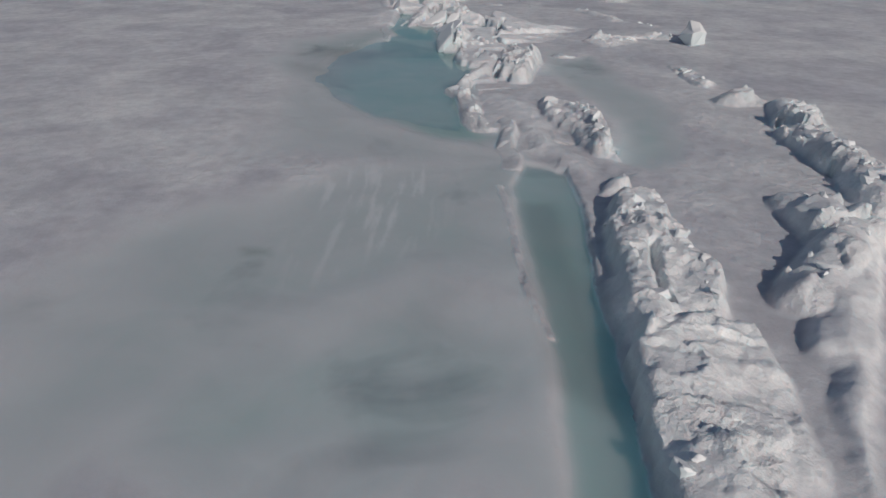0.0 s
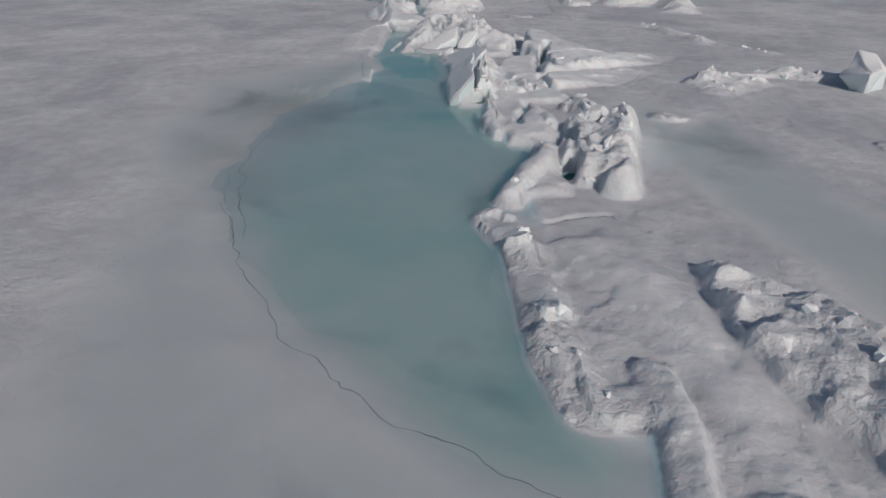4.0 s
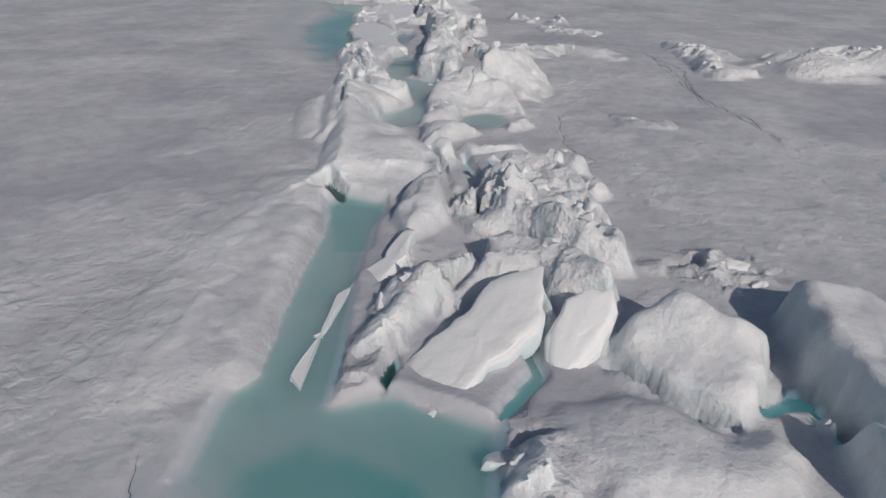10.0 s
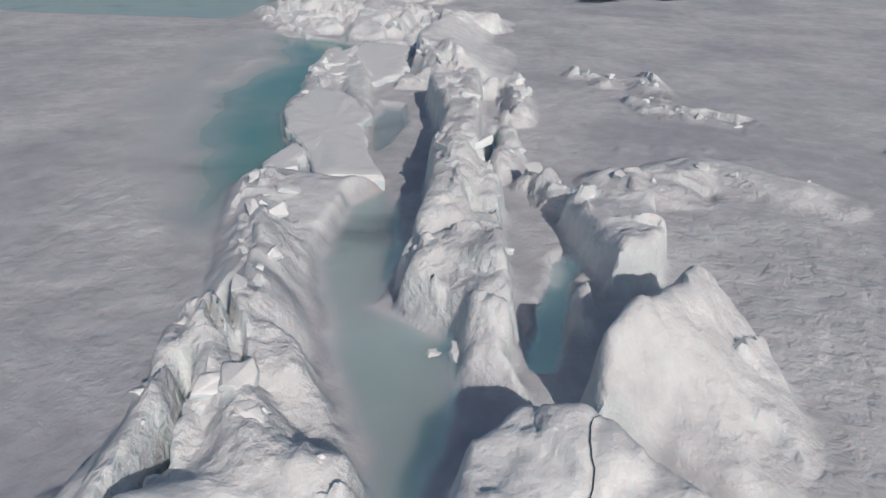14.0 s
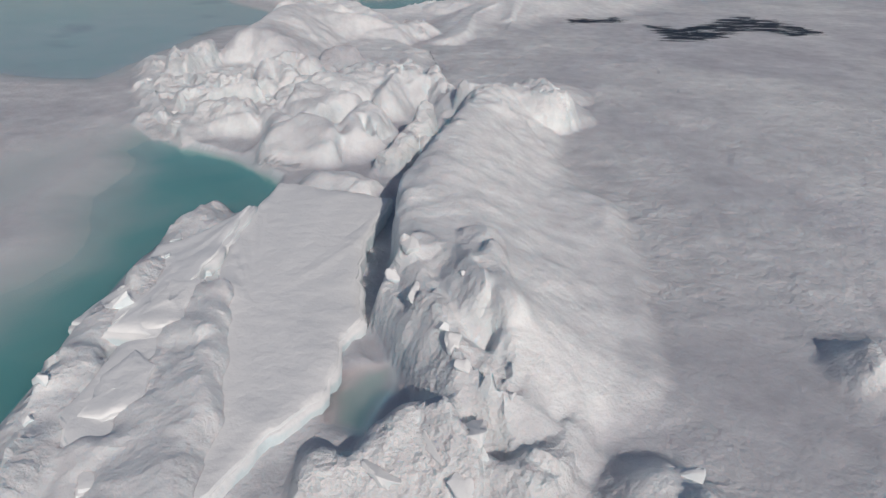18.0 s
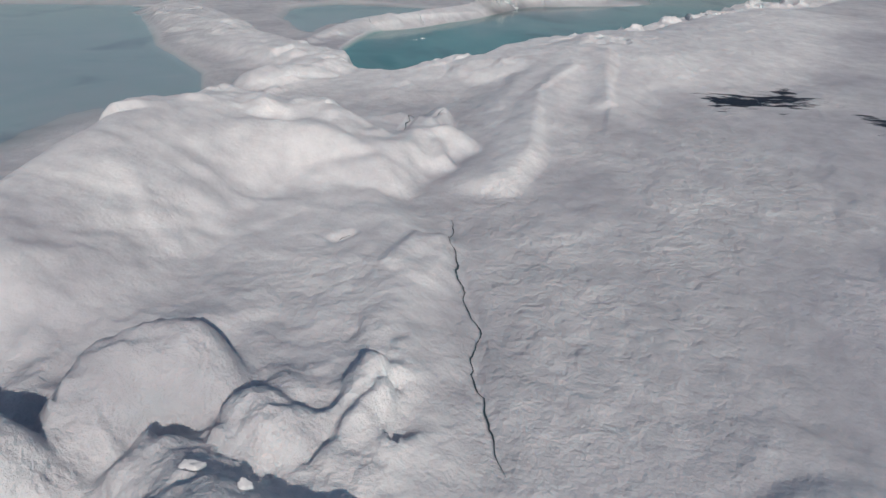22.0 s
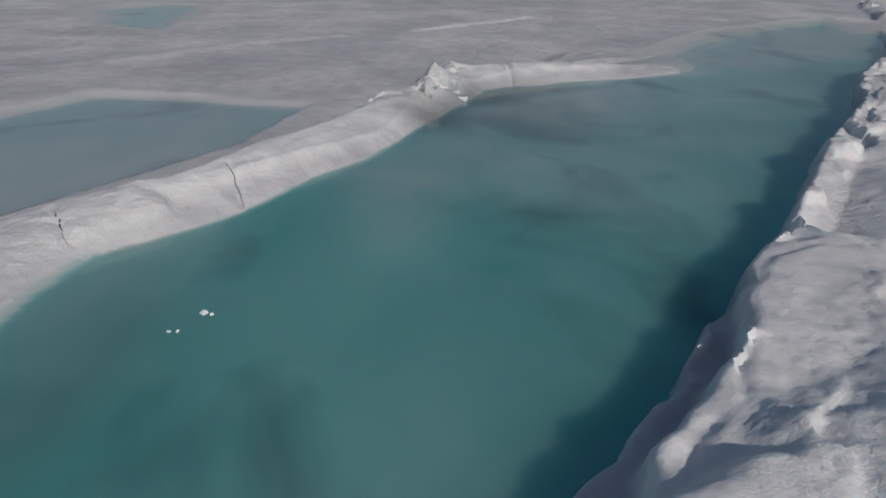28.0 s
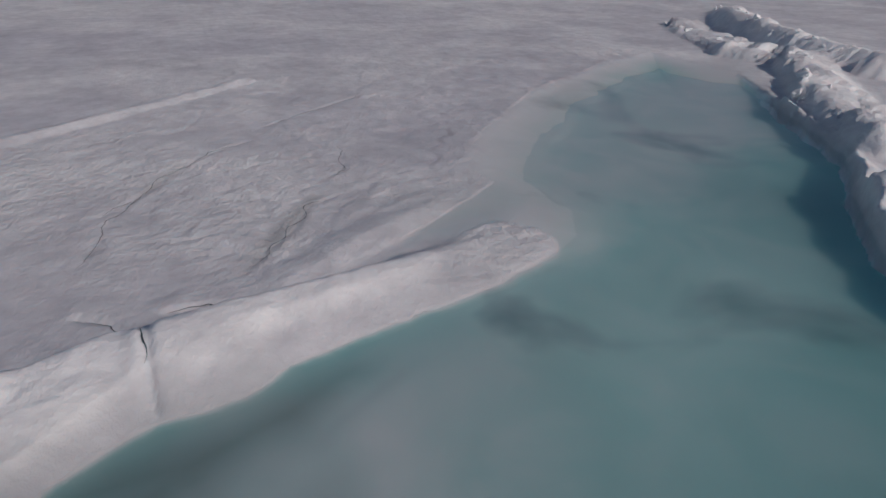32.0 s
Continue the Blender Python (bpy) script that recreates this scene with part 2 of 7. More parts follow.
def ice_material(name, low):
    """Snow-crusted ice with a faint blue in its broken faces."""
    m, nodes, links, out = material(name)
    geo = nodes.new("ShaderNodeNewGeometry")
    info = nodes.new("ShaderNodeObjectInfo")
    mid = add(nodes, "TexNoise", Scale=3.0, Detail=6.0, Roughness=0.6)
    fine = add(nodes, "TexNoise", Scale=25.0, Detail=4.0, Roughness=0.6)
    for n in (mid, fine):
        links.new(geo.outputs["Position"], n.inputs["Vector"])
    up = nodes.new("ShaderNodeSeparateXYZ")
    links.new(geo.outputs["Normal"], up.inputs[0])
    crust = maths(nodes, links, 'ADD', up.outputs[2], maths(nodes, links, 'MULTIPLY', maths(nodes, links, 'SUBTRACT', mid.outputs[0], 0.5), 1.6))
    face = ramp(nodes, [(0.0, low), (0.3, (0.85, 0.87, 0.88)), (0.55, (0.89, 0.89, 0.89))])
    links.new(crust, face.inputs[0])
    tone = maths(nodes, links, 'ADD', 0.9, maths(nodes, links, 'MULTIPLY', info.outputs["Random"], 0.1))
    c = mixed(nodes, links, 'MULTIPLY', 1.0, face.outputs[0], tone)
    links.new(c, out.inputs["Base Color"])
    out.inputs["Roughness"].default_value = 0.6
    out.inputs["Specular IOR Level"].default_value = 0.3
    bump = nodes.new("ShaderNodeBump")
    bump.inputs["Strength"].default_value = 0.6
    bump.inputs["Distance"].default_value = 0.014
    links.new(maths(nodes, links, 'ADD', maths(nodes, links, 'MULTIPLY', fine.outputs[0], 0.3), maths(nodes, links, 'MULTIPLY', mid.outputs[0], 4.0)), bump.inputs["Height"])
    links.new(bump.outputs[0], out.inputs["Normal"])
    return m


def water_material():
    """Clear, still melt water: it lets the pond bed show and mirrors the sky at low angles."""
    m, nodes, links, out = material("melt_water")
    nodes.remove(out)
    clear = nodes.new("ShaderNodeBsdfTransparent")
    clear.inputs[0].default_value = (0.96, 0.99, 0.99, 1)
    gloss = nodes.new("ShaderNodeBsdfGlossy")
    gloss.inputs["Roughness"].default_value = 0.12
    rim = nodes.new("ShaderNodeLayerWeight")
    rim.inputs[0].default_value = 0.5
    low = maths(nodes, links, 'POWER', rim.outputs["Facing"], 5.0)
    mix = nodes.new("ShaderNodeMixShader")
    links.new(maths(nodes, links, 'ADD', 0.02, maths(nodes, links, 'MULTIPLY', low, 0.9)), mix.inputs[0])
    links.new(clear.outputs[0], mix.inputs[1])
    links.new(gloss.outputs[0], mix.inputs[2])
    links.new(mix.outputs[0], nodes["Material Output"].inputs[0])
    return m


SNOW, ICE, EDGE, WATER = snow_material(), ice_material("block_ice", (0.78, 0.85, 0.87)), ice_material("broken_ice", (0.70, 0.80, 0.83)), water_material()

# ---- the sheet of ice: a fine grid along the ridge that widens to the horizon ----
MIDDLE_Y = (0, 15, 25, 32, 40, 50, 60, 70, 80, 90, 100, 110, 118, 126, 140)
MIDDLE_X = (5.5, 4.5, 3.2, 2.5, 2.0, 0, -1, -1.5, -2, -3, -3, -1, 2, 5, 10)
FINE = 0.055


def widening(start, step, growth, end):
    out, at = [], start
    while at < end:
        step *= growth
        at += step
        out.append(at)
    return out


side = widening(8.0, FINE, 1.045, 22) 
side += widening(side[-1], side[-1] - side[-2], 1.25, 3000)
across = np.array([-v for v in reversed(side)] + list(np.arange(-8.0, 8.0 + 1e-6, FINE)) + side)
ahead = widening(138.0, FINE, 1.03, 165)
ahead += widening(ahead[-1], ahead[-1] - ahead[-2], 1.3, 3000)
behind = widening(-3.5, FINE, 1.25, 3000)
along = np.array([-v for v in reversed(behind)] + list(np.arange(3.5, 138.0 + 1e-6, FINE)) + ahead)
Y = np.repeat(along[:, None], len(across), 1)
X = across[None, :] + np.interp(along, MIDDLE_Y, MIDDLE_X)[:, None]

TABLE = np.random.RandomState(4).permutation(256)
TABLE = np.concatenate([TABLE, TABLE, TABLE])
ANGLE = np.random.RandomState(5).rand(256) * 2 * np.pi
GX, GY = np.cos(ANGLE), np.sin(ANGLE)


def perlin(x, y):
    ix, iy = np.floor(x).astype(np.int64), np.floor(y).astype(np.int64)
    fx, fy = x - ix, y - iy
    ix, iy = ix & 255, iy & 255
    u, v = fx * fx * (3 - 2 * fx), fy * fy * (3 - 2 * fy)
    def dot(ox, oy):
        k = TABLE[TABLE[(ix + ox) & 255] + ((iy + oy) & 255)]
        return GX[k] * (fx - ox) + GY[k] * (fy - oy)
    low = dot(0, 0) * (1 - u) + dot(1, 0) * u
    high = dot(0, 1) * (1 - u) + dot(1, 1) * u
    return low * (1 - v) + high * v


def fractal(x, y, octaves):
    total, size = 0, 1.0
    for n in range(octaves):
        total = total + size * perlin(x * 2 ** n + 17.3 * n, y * 2 ** n - 9.1 * n)
        size *= 0.5
    return total


def cells(x, y, size, seed):
    """Tilted facets, one for each cell of an uneven mosaic: the broken surface of an ice ridge."""
    gx, gy = x / size, y / size
    gx = gx + 0.35 * perlin(gx * 1.7 + seed, gy * 1.7)
    gy = gy + 0.35 * perlin(gx * 1.7 - 5.2, gy * 1.7 + seed)
    ix, iy = np.floor(gx).astype(np.int64), np.floor(gy).astype(np.int64)
    best, second, value = np.full(x.shape, 9.0), np.full(x.shape, 9.0), np.zeros(x.shape)
    for ox in (-1, 0, 1):
        for oy in (-1, 0, 1):
            k = TABLE[TABLE[(ix + ox + seed) & 255] + ((iy + oy) & 255)]
            k2, k3, k4 = TABLE[k + 31], TABLE[k + 77], TABLE[k + 131]
            dx, dy = gx - (ix + ox + k / 256), gy - (iy + oy + k2 / 256)
            d = dx * dx + dy * dy
            h = k3 / 256 - 0.5 + 1.7 * (k4 / 256 - 0.5) * dx + 1.7 * (TABLE[k + 190] / 256 - 0.5) * dy
            near = d < best
            value = np.where(near, h, value)
            second = np.minimum(second, np.maximum(d, best))
            best = np.minimum(best, d)
    return value, np.sqrt(second) - np.sqrt(best)


def broken(x, y, size, seed):
    """Large tilted facets with crumbled ice along their edges."""
    value, rim = cells(x, y, size, seed)
    crumbs, _ = cells(x, y, size * 0.3, seed + 3)
    return value + 0.3 * crumbs * (1 - smooth(0.05, 0.35, rim))


def smooth(a, b, v):
    t = np.clip((v - a) / (b - a), 0, 1)
    return t * t * (3 - 2 * t)


def near_rows(points, reach):
    ys = [p[1] for p in points]
    xs = [p[0] for p in points]
    r = slice(int(np.searchsorted(along, min(ys) - reach)), int(np.searchsorted(along, max(ys) + reach)) + 1)
    x = X[r]
    keep = np.nonzero(((x > min(xs) - reach) & (x < max(xs) + reach)).any(0))[0]
    return (r, slice(keep[0], keep[-1] + 1)) if len(keep) else None


def inside_distance(points, x, y):
    """Metres to the outline, positive inside it."""
    best, inside = np.full(x.shape, 1e9), np.zeros(x.shape, bool)
    for a, b in zip(points, points[1:] + points[:1]):
        ex, ey = b[0] - a[0], b[1] - a[1]
        t = np.clip(((x - a[0]) * ex + (y - a[1]) * ey) / max(ex * ex + ey * ey, 1e-9), 0, 1)
        best = np.minimum(best, (x - a[0] - t * ex) ** 2 + (y - a[1] - t * ey) ** 2)
        if ey:
            inside ^= ((a[1] > y) != (b[1] > y)) & (x < ex * (y - a[1]) / ey + a[0])
    return np.sqrt(best) * np.where(inside, 1, -1)


def line_distance(points, x, y):
    """Metres to a line, its height there, and whether the place lies to its left."""
    best, height, left, past = np.full(x.shape, 1e9), np.zeros(x.shape), np.zeros(x.shape, bool), np.zeros(x.shape, bool)
    across_end = np.zeros(x.shape)
    for n, (a, b) in enumerate(zip(points, points[1:])):
        ex, ey = b[0] - a[0], b[1] - a[1]
        t = np.clip(((x - a[0]) * ex + (y - a[1]) * ey) / max(ex * ex + ey * ey, 1e-9), 0, 1)
        d = (x - a[0] - t * ex) ** 2 + (y - a[1] - t * ey) ** 2
        near = d < best
        best = np.where(near, d, best)
        height = np.where(near, a[-1] + t * (b[-1] - a[-1]), height)
        left = np.where(near, ex * (y - a[1]) - ey * (x - a[0]) > 0, left)
        ends = (t <= 0) if n == 0 else (t >= 1) if n == len(points) - 2 else False
        past = np.where(near, ends, past)
        across_end = np.where(near, (ex * (y - a[1]) - ey * (x - a[0])) ** 2 / (max(ex * ex + ey * ey, 1e-9) * np.maximum(d, 1e-9)), across_end)
    return np.sqrt(best), height, left, past, across_end


# uneven plain: broad swells, wind ripples and small crusts
Z = 0.13 + 0.05 * fractal(X / 9, Y / 9, 3) + 0.03 * smooth(0, 6, X - np.interp(Y, MIDDLE_Y, MIDDLE_X) - 2)
CALM = np.ones_like(Z)
CRAG, TONE, DEEP, MILK, CRACKS, RUBBLE = np.zeros_like(Z), np.zeros_like(Z), np.zeros_like(Z), np.zeros_like(Z), [], []
SEA, SILT, FROST, SHADED = np.zeros_like(Z), np.zeros_like(Z), np.zeros_like(Z), np.zeros_like(Z)
MELT, BARE, DUG, WATERS, CRESTS, SLABS, counter = np.zeros_like(Z), np.zeros_like(Z), np.zeros_like(Z), [], [], [], [0]


def pond(name, points, tone, soft, hard=(), joins=(), deep=0.0):
    """A pool of cloudy melt water; the stretches named in hard are cut banks, joins lead on into the next pool, the rest fades into the snow."""
    part = near_rows(points, soft + 1)
    x, y = X[part], Y[part]
    d = inside_distance(points, x, y)
    ring = points + points[:1]
    banks = [ring[a:b + 1] for a, b in hard]
    open_shore, last = [], 0
    for a, b in sorted(list(hard) + list(joins)) + [(len(points), len(points))]:
        if a > last:
            open_shore.append(ring[last:a + 1])
        last = b
    far = np.full(x.shape, 1e3)
    for line in open_shore:
        far = np.minimum(far, line_distance(line, x, y)[0])
    away = far
    near_bank = np.full(x.shape, 1e3)
    for line in banks:
        near_bank = np.minimum(near_bank, line_distance(line, x, y)[0])
    drift = 0.25 * min(soft, 1.5) * fractal(x / 1.7, y / 1.7, 4)
    fade = smooth(-0.1, 1.0, (np.where(d > 0, away, -np.minimum(away, near_bank)) + drift * (d > -0.3)) / soft)
    m = np.where(d > 0, np.minimum(fade, smooth(-0.1, 0.3, near_bank)), 0)
    Z[part] = Z[part] * (1 - m) - 0.12 * m
    cloud = 1 + 0.22 * fractal(x / 5 + counter[0], y / 8, 4)
    MELT[part] = np.maximum(MELT[part], tone * m ** 0.8 * cloud)
    TONE[part] = np.maximum(TONE[part], np.where(d > -0.6, tone * np.where(d > 0, fade, (near_bank < away - 0.02) * 1.0) ** 0.8 * cloud, 0))
    CALM[part] *= 1 - smooth(0.0, 0.35, m)
    # deep below the banks that stand towards the sun, shelving up to the other shores
    turn = 1 if sum(a[0] * b[1] - b[0] * a[1] for a, b in zip(ring, ring[1:])) > 0 else -1
    shelf = np.full(x.shape, 1e3)
    for n, (a, b) in enumerate(zip(ring, ring[1:])):
        downsun = turn * ((a[1] - b[1]) * -math.sin(radians(SUN_TURN)) + (b[0] - a[0]) * math.cos(radians(SUN_TURN)))
        if any(i <= n < j for i, j in joins):
            continue
        if downsun < 0.3 * math.hypot(b[0] - a[0], b[1] - a[1]) or not any(i <= n < j for i, j in hard):
            shelf = np.minimum(shelf, line_distance([a, b], x, y)[0])
    DEEP[part] = np.maximum(DEEP[part], deep * smooth(0.8, 5.0, shelf) * (d > -0.6))
    WATERS.append((name, points))


def snowed(a, times):
    """The same relief with drifted snow rounding its steps."""
    for _ in range(times):
        p = np.pad(a, 1, mode='edge')
        a = (p[:-2, 1:-1] + p[2:, 1:-1] + p[1:-1, :-2] + p[1:-1, 2:] + 2 * a + 0.5 * (p[:-2, :-2] + p[2:, 2:] + p[:-2, 2:] + p[2:, :-2])) / 8
    return a


def frozen(points, tone, soft, level):
    """A refrozen pool: flat milky ice, flush with the snow round it."""
    part = near_rows(points, soft + 1)
    x, y = X[part], Y[part]
    d = inside_distance(points, x, y) + 0.12 * fractal(x * 1.2, y * 1.2, 3)
    m = smooth(-0.1, soft, d)
    Z[part] += (level - Z[part]) * np.where(Z[part] > level, smooth(-0.15, 0.1, d), smooth(-0.9, 0.1, d))
    MELT[part] = np.maximum(MELT[part] * (1 - m), tone * m)
    CALM[part] *= 1 - m
    CRAG[part] *= 1 - m


def cloudy(points, amount, soft):
    """Grey, cloudy water."""
    part = near_rows(points, soft + 1)
    x, y = X[part], Y[part]
    d = inside_distance(points, x, y) + 0.4 * soft * fractal(x / 4, y / 4, 3)
    MILK[part] = np.maximum(MILK[part], amount * smooth(-0.8 * soft, 0.8 * soft, d))


def frosted(points, amount):
    """Streaks of thin white frost that the wind has drawn over the slush."""
    part = near_rows(points, 2.0)
    x, y = X[part], Y[part]
    m = smooth(-1.0, 1.2, inside_distance(points, x, y) + 0.8 * fractal(x / 1.5, y / 2.5, 3))
    bent = x + 0.3 * fractal(x / 3, y / 5, 2)
    FROST[part] = np.maximum(FROST[part], amount * m * smooth(0.0, 0.5, fractal(bent / 0.3, y / 2.6, 4)))


def silty(points, amount, soft):
    """Dark sediment that has gathered in the slush and in still corners of the ponds."""
    part = near_rows(points, soft + 1)
    x, y = X[part], Y[part]
    d = inside_distance(points, x, y) + 0.6 * soft * fractal(x / 2.6, y / 2.6, 4)
    SILT[part] = np.maximum(SILT[part], amount * smooth(-0.8 * soft, 0.9 * soft, d))


def slush(points, melt, soft):
    part = near_rows(points, soft + 1)
    x, y = X[part], Y[part]
    d = inside_distance(points, x, y) + 0.5 * soft * fractal(x / 3, y / 3, 3)
    m = smooth(-0.7 * soft, 0.8 * soft, d)
    MELT[part] = np.maximum(MELT[part], melt * m)
    CALM[part] *= 1 - 0.7 * m
    Z[part] += (0.07 - Z[part]) * m * (Z[part] > 0.07)


def bare_ice(points):
    part = near_rows(points, 1.5)
    d = inside_distance(points, X[part], Y[part])
    BARE[part] = np.maximum(BARE[part], smooth(-0.5, 0.6, d))


def ridge(points, left_width, right_width, rough=0.0, cell=0.5, power=2.0):
    part = near_rows(points, 1.6 * max(left_width, right_width) + 0.6)
    if not part:
        return
    counter[0] += 7
    x, y = X[part], Y[part]
    wob = 0.16 * min(left_width, right_width, 0.8)
    wx, wy = wob * fractal(x * 1.6 + counter[0], y * 1.6, 3), wob * fractal(x * 1.6, y * 1.6 - counter[0], 3)
    d, h, left, past, beside = line_distance(points, x + wx, y + wy)
    w, least = np.where(left, left_width, right_width), min(left_width, right_width, 0.6)
    w = np.where(past, least + (w - least) * np.clip(beside, 0, 1), w)
    u = np.clip(d / (1.35 * w), 0, 1)
    shape = 1 - u ** power
    shape = np.where(w > 1.3, 0.4 * shape + 0.6 * shape * shape * (3 - 2 * shape), shape)
    lift = shape * np.maximum(h - Z[part], 0)
    Z[part] += lift
    if rough:
        (ax, ay), (bx, by) = points[0][:2], points[-1][:2]
        turn = math.atan2(by - ay, bx - ax)
        p, q = x * math.cos(turn) + y * math.sin(turn), y * math.cos(turn) - x * math.sin(turn)
        mask = smooth(0.0, 0.45, shape) * (0.35 + 0.65 * smooth(-0.25, 0.2, fractal(x / 1.4 + counter[0], y / 1.4, 2)))
        raw = 1.05 * broken(p * 0.55, q, cell * 2.0, counter[0])
        Z[part] += mask * rough * raw
        crisp = 1 - np.abs(2 * fractal(x * 1.9 + counter[0], y * 1.9, 3))
        Z[part] += mask * 0.1 * min(rough, 0.4) * (crisp - 0.6)
        CRAG[part] = np.maximum(CRAG[part], mask * min(1.0, rough * 3))
        if rough >= 0.2:
            CRESTS.append((points, left_width, right_width, rough))
    MELT[part] *= 1 - smooth(0.02, 0.2, shape)
    CALM[part] = np.maximum(CALM[part], 0.6 * smooth(0.1, 0.5, shape))


def plate(points, edge=0.12, rough=0.0):
    part = near_rows(points, edge + 0.6)
    if not part:
        return
    counter[0] += 7
    x, y = X[part], Y[part]
    a = np.array([(p[0], p[1], 1.0) for p in points])
    k = np.linalg.solve(a.T @ a + np.diag([1e-4, 1e-4, 0]), a.T @ np.array([p[2] for p in points]))
    d = inside_distance(points, x, y) + 0.1 * fractal(x * 1.5 + counter[0], y * 1.5, 4)
    m = smooth(-edge, edge, d)
    top = np.clip(k[0] * x + k[1] * y + k[2], -0.1, max(p[2] for p in points) + 0.06) + 0.035 * fractal(x / 0.9, y / 0.9 + counter[0], 3)
    top = top - 0.12 * (1 - smooth(0, 3.5 * edge, d))
    Z[part] += m * np.maximum(top - Z[part], 0)
    if rough:
        Z[part] += m * rough * broken(x, y, 1.2, counter[0])
    MELT[part] *= 1 - m
    CALM[part] = np.maximum(CALM[part], 0.5 * m)


def cut(points, width, depth, sharp, tint, wob):
    part = near_rows(points, width * 2 + 0.6)
    if not part:
        return
    x, y = X[part], Y[part]
    d, _, _, _, _ = line_distance(points, x + wob * fractal(x * 1.3, y * 1.3, 2), y + wob * fractal(x * 1.3 + 8, y * 1.3, 2))
    m = 1 - smooth(sharp * width, width, d)
    if not tint:
        m = m * smooth(0.0, 0.08, Z[part])
    Z[part] -= depth * m
    DUG[part] = np.maximum(DUG[part], tint * m)


def trench(points, width, depth):
    cut(points, width * 1.15, depth, 0.5, 1.0, 0.12)


def crack(points, width, depth):
    CRACKS.append((points, max(1.2 * width, 0.1), min(0.9 * depth, 0.25)))


def slab(points, edge=0.1, rough=0.0):
    """A loose tilted slab, with the snow under it banked up a little lower."""
    plate([(p[0], p[1], p[2] - 0.1) for p in points], 0.12, rough)
    SLABS.append(points)


def rubble(points, cell, amount):
    part = near_rows(points, 0.8)
    if not part:
        return
    counter[0] += 7
    x, y = X[part], Y[part]
    m = smooth(-0.3, 0.4, inside_distance(points, x, y) + 0.2 * fractal(x, y, 2)) * smooth(-0.05, 0.1, Z[part])
    Z[part] += m * amount * broken(x, y, cell * 1.5, counter[0])
    CRAG[part] = np.maximum(CRAG[part], 0.9 * m)
    RUBBLE.append((points, amount))


def hump(points, edge=0.1, rough=0.0, cell=0.4):
    """A mass of heaped or broken ice: its outline carries the heights, its sides drop steeply."""
    part = near_rows(points, edge + 0.9)
    if not part:
        return
    counter[0] += 7
    x, y = X[part], Y[part]
    wx, wy = 0.09 * fractal(x * 1.7 + counter[0], y * 1.7, 4), 0.09 * fractal(x * 1.7, y * 1.7 - counter[0], 4)
    d = inside_distance(points, x + wx, y + wy)
    total, weight = np.zeros(x.shape), np.zeros(x.shape)
    for a, b in zip(points, points[1:] + points[:1]):
        n = max(1, int(math.hypot(b[0] - a[0], b[1] - a[1]) / 0.35))
        for i in range(n):
            t = i / n
            w = ((x - a[0] - t * (b[0] - a[0])) ** 2 + (y - a[1] - t * (b[1] - a[1])) ** 2 + 0.02) ** -1.5
            total += w * (a[2] + t * (b[2] - a[2]))
            weight += w
    top = total / weight + 0.04 * fractal(x / 0.8 + counter[0], y / 0.8, 4) - 0.08 * (1 - smooth(0, 2.5 * edge, d))
    m = smooth(-edge, edge, d)
    lifted = m * np.maximum(top - Z[part], 0)
    Z[part] += lifted
    if rough:
        patchy = m * smooth(-0.1, 0.25, d) * (0.35 + 0.65 * smooth(-0.3, 0.15, fractal(x / 1.2 + counter[0], y / 1.2, 2)))
        Z[part] += patchy * rough * 1.1 * broken(x, y, cell * 2.0, counter[0])
        crisp = 1 - np.abs(2 * fractal(x * 1.9 + counter[0], y * 1.9, 3))
        Z[part] += patchy * 0.12 * min(rough, 0.4) * (crisp - 0.6)
        CRAG[part] = np.maximum(CRAG[part], m * min(1.0, rough * 3))
        if rough >= 0.2:
            RUBBLE.append((points, 0.5 * rough))
    MELT[part] *= 1 - m
    TONE[part] *= 1 - m * (Z[part] > 0.02)
    CALM[part] = np.maximum(CALM[part], 0.5 * m)


def hole(points):
    """An opening between the blocks, with dark sea water at its foot."""
    part = near_rows(points, 0.6)
    x, y = X[part], Y[part]
    d = inside_distance(points, x, y) + 0.05 * fractal(x * 2.2, y * 2.2, 3)
    m = smooth(-0.05, 0.05, d)
    Z[part] += (np.minimum(Z[part], -0.08) - Z[part]) * m
    TONE[part] = np.maximum(TONE[part], 0.9 * m)
    SEA[part] = np.maximum(SEA[part], m)
    CRAG[part] *= 1 - m
    WATERS.append(("hole", points))


def slot(points, width, level):
    """A deep dry gap between two walls of ice."""
    part = near_rows(points, width * 2 + 0.6)
    x, y = X[part], Y[part]
    d = line_distance([(*p, 0.0) for p in points], x + 0.1 * fractal(x * 1.5, y * 1.5, 3), y + 0.1 * fractal(x * 1.5 + 8, y * 1.5, 3))[0]
    Z[part] += (np.minimum(Z[part], level) - Z[part]) * (1 - smooth(0.85 * width, 1.15 * width, d))
    CRAG[part] *= smooth(0.85 * width, 1.15 * width, d)


def ledge(points, level):
    """A low shelf of ice at the foot of a bank."""
    part = near_rows(points, 0.8)
    x, y = X[part], Y[part]
    m = smooth(-0.07, 0.07, inside_distance(points, x, y) + 0.12 * fractal(x * 1.4, y * 1.4, 4))
    shelf = level + 0.09 * fractal(x / 0.7, y / 0.7, 4)
    Z[part] += (np.minimum(Z[part], shelf) - Z[part]) * m
    CRAG[part] *= 1 - 0.5 * m


def shaded(points, amount):
    """Shade of slopes turned from the sun, put into the colour as greyer snow."""
    part = near_rows(points, 2.0)
    x, y = X[part], Y[part]
    SHADED[part] = np.maximum(SHADED[part], amount * smooth(-0.8, 1.0, inside_distance(points, x, y) + 0.7 * fractal(x / 1.6, y / 1.6, 4)))


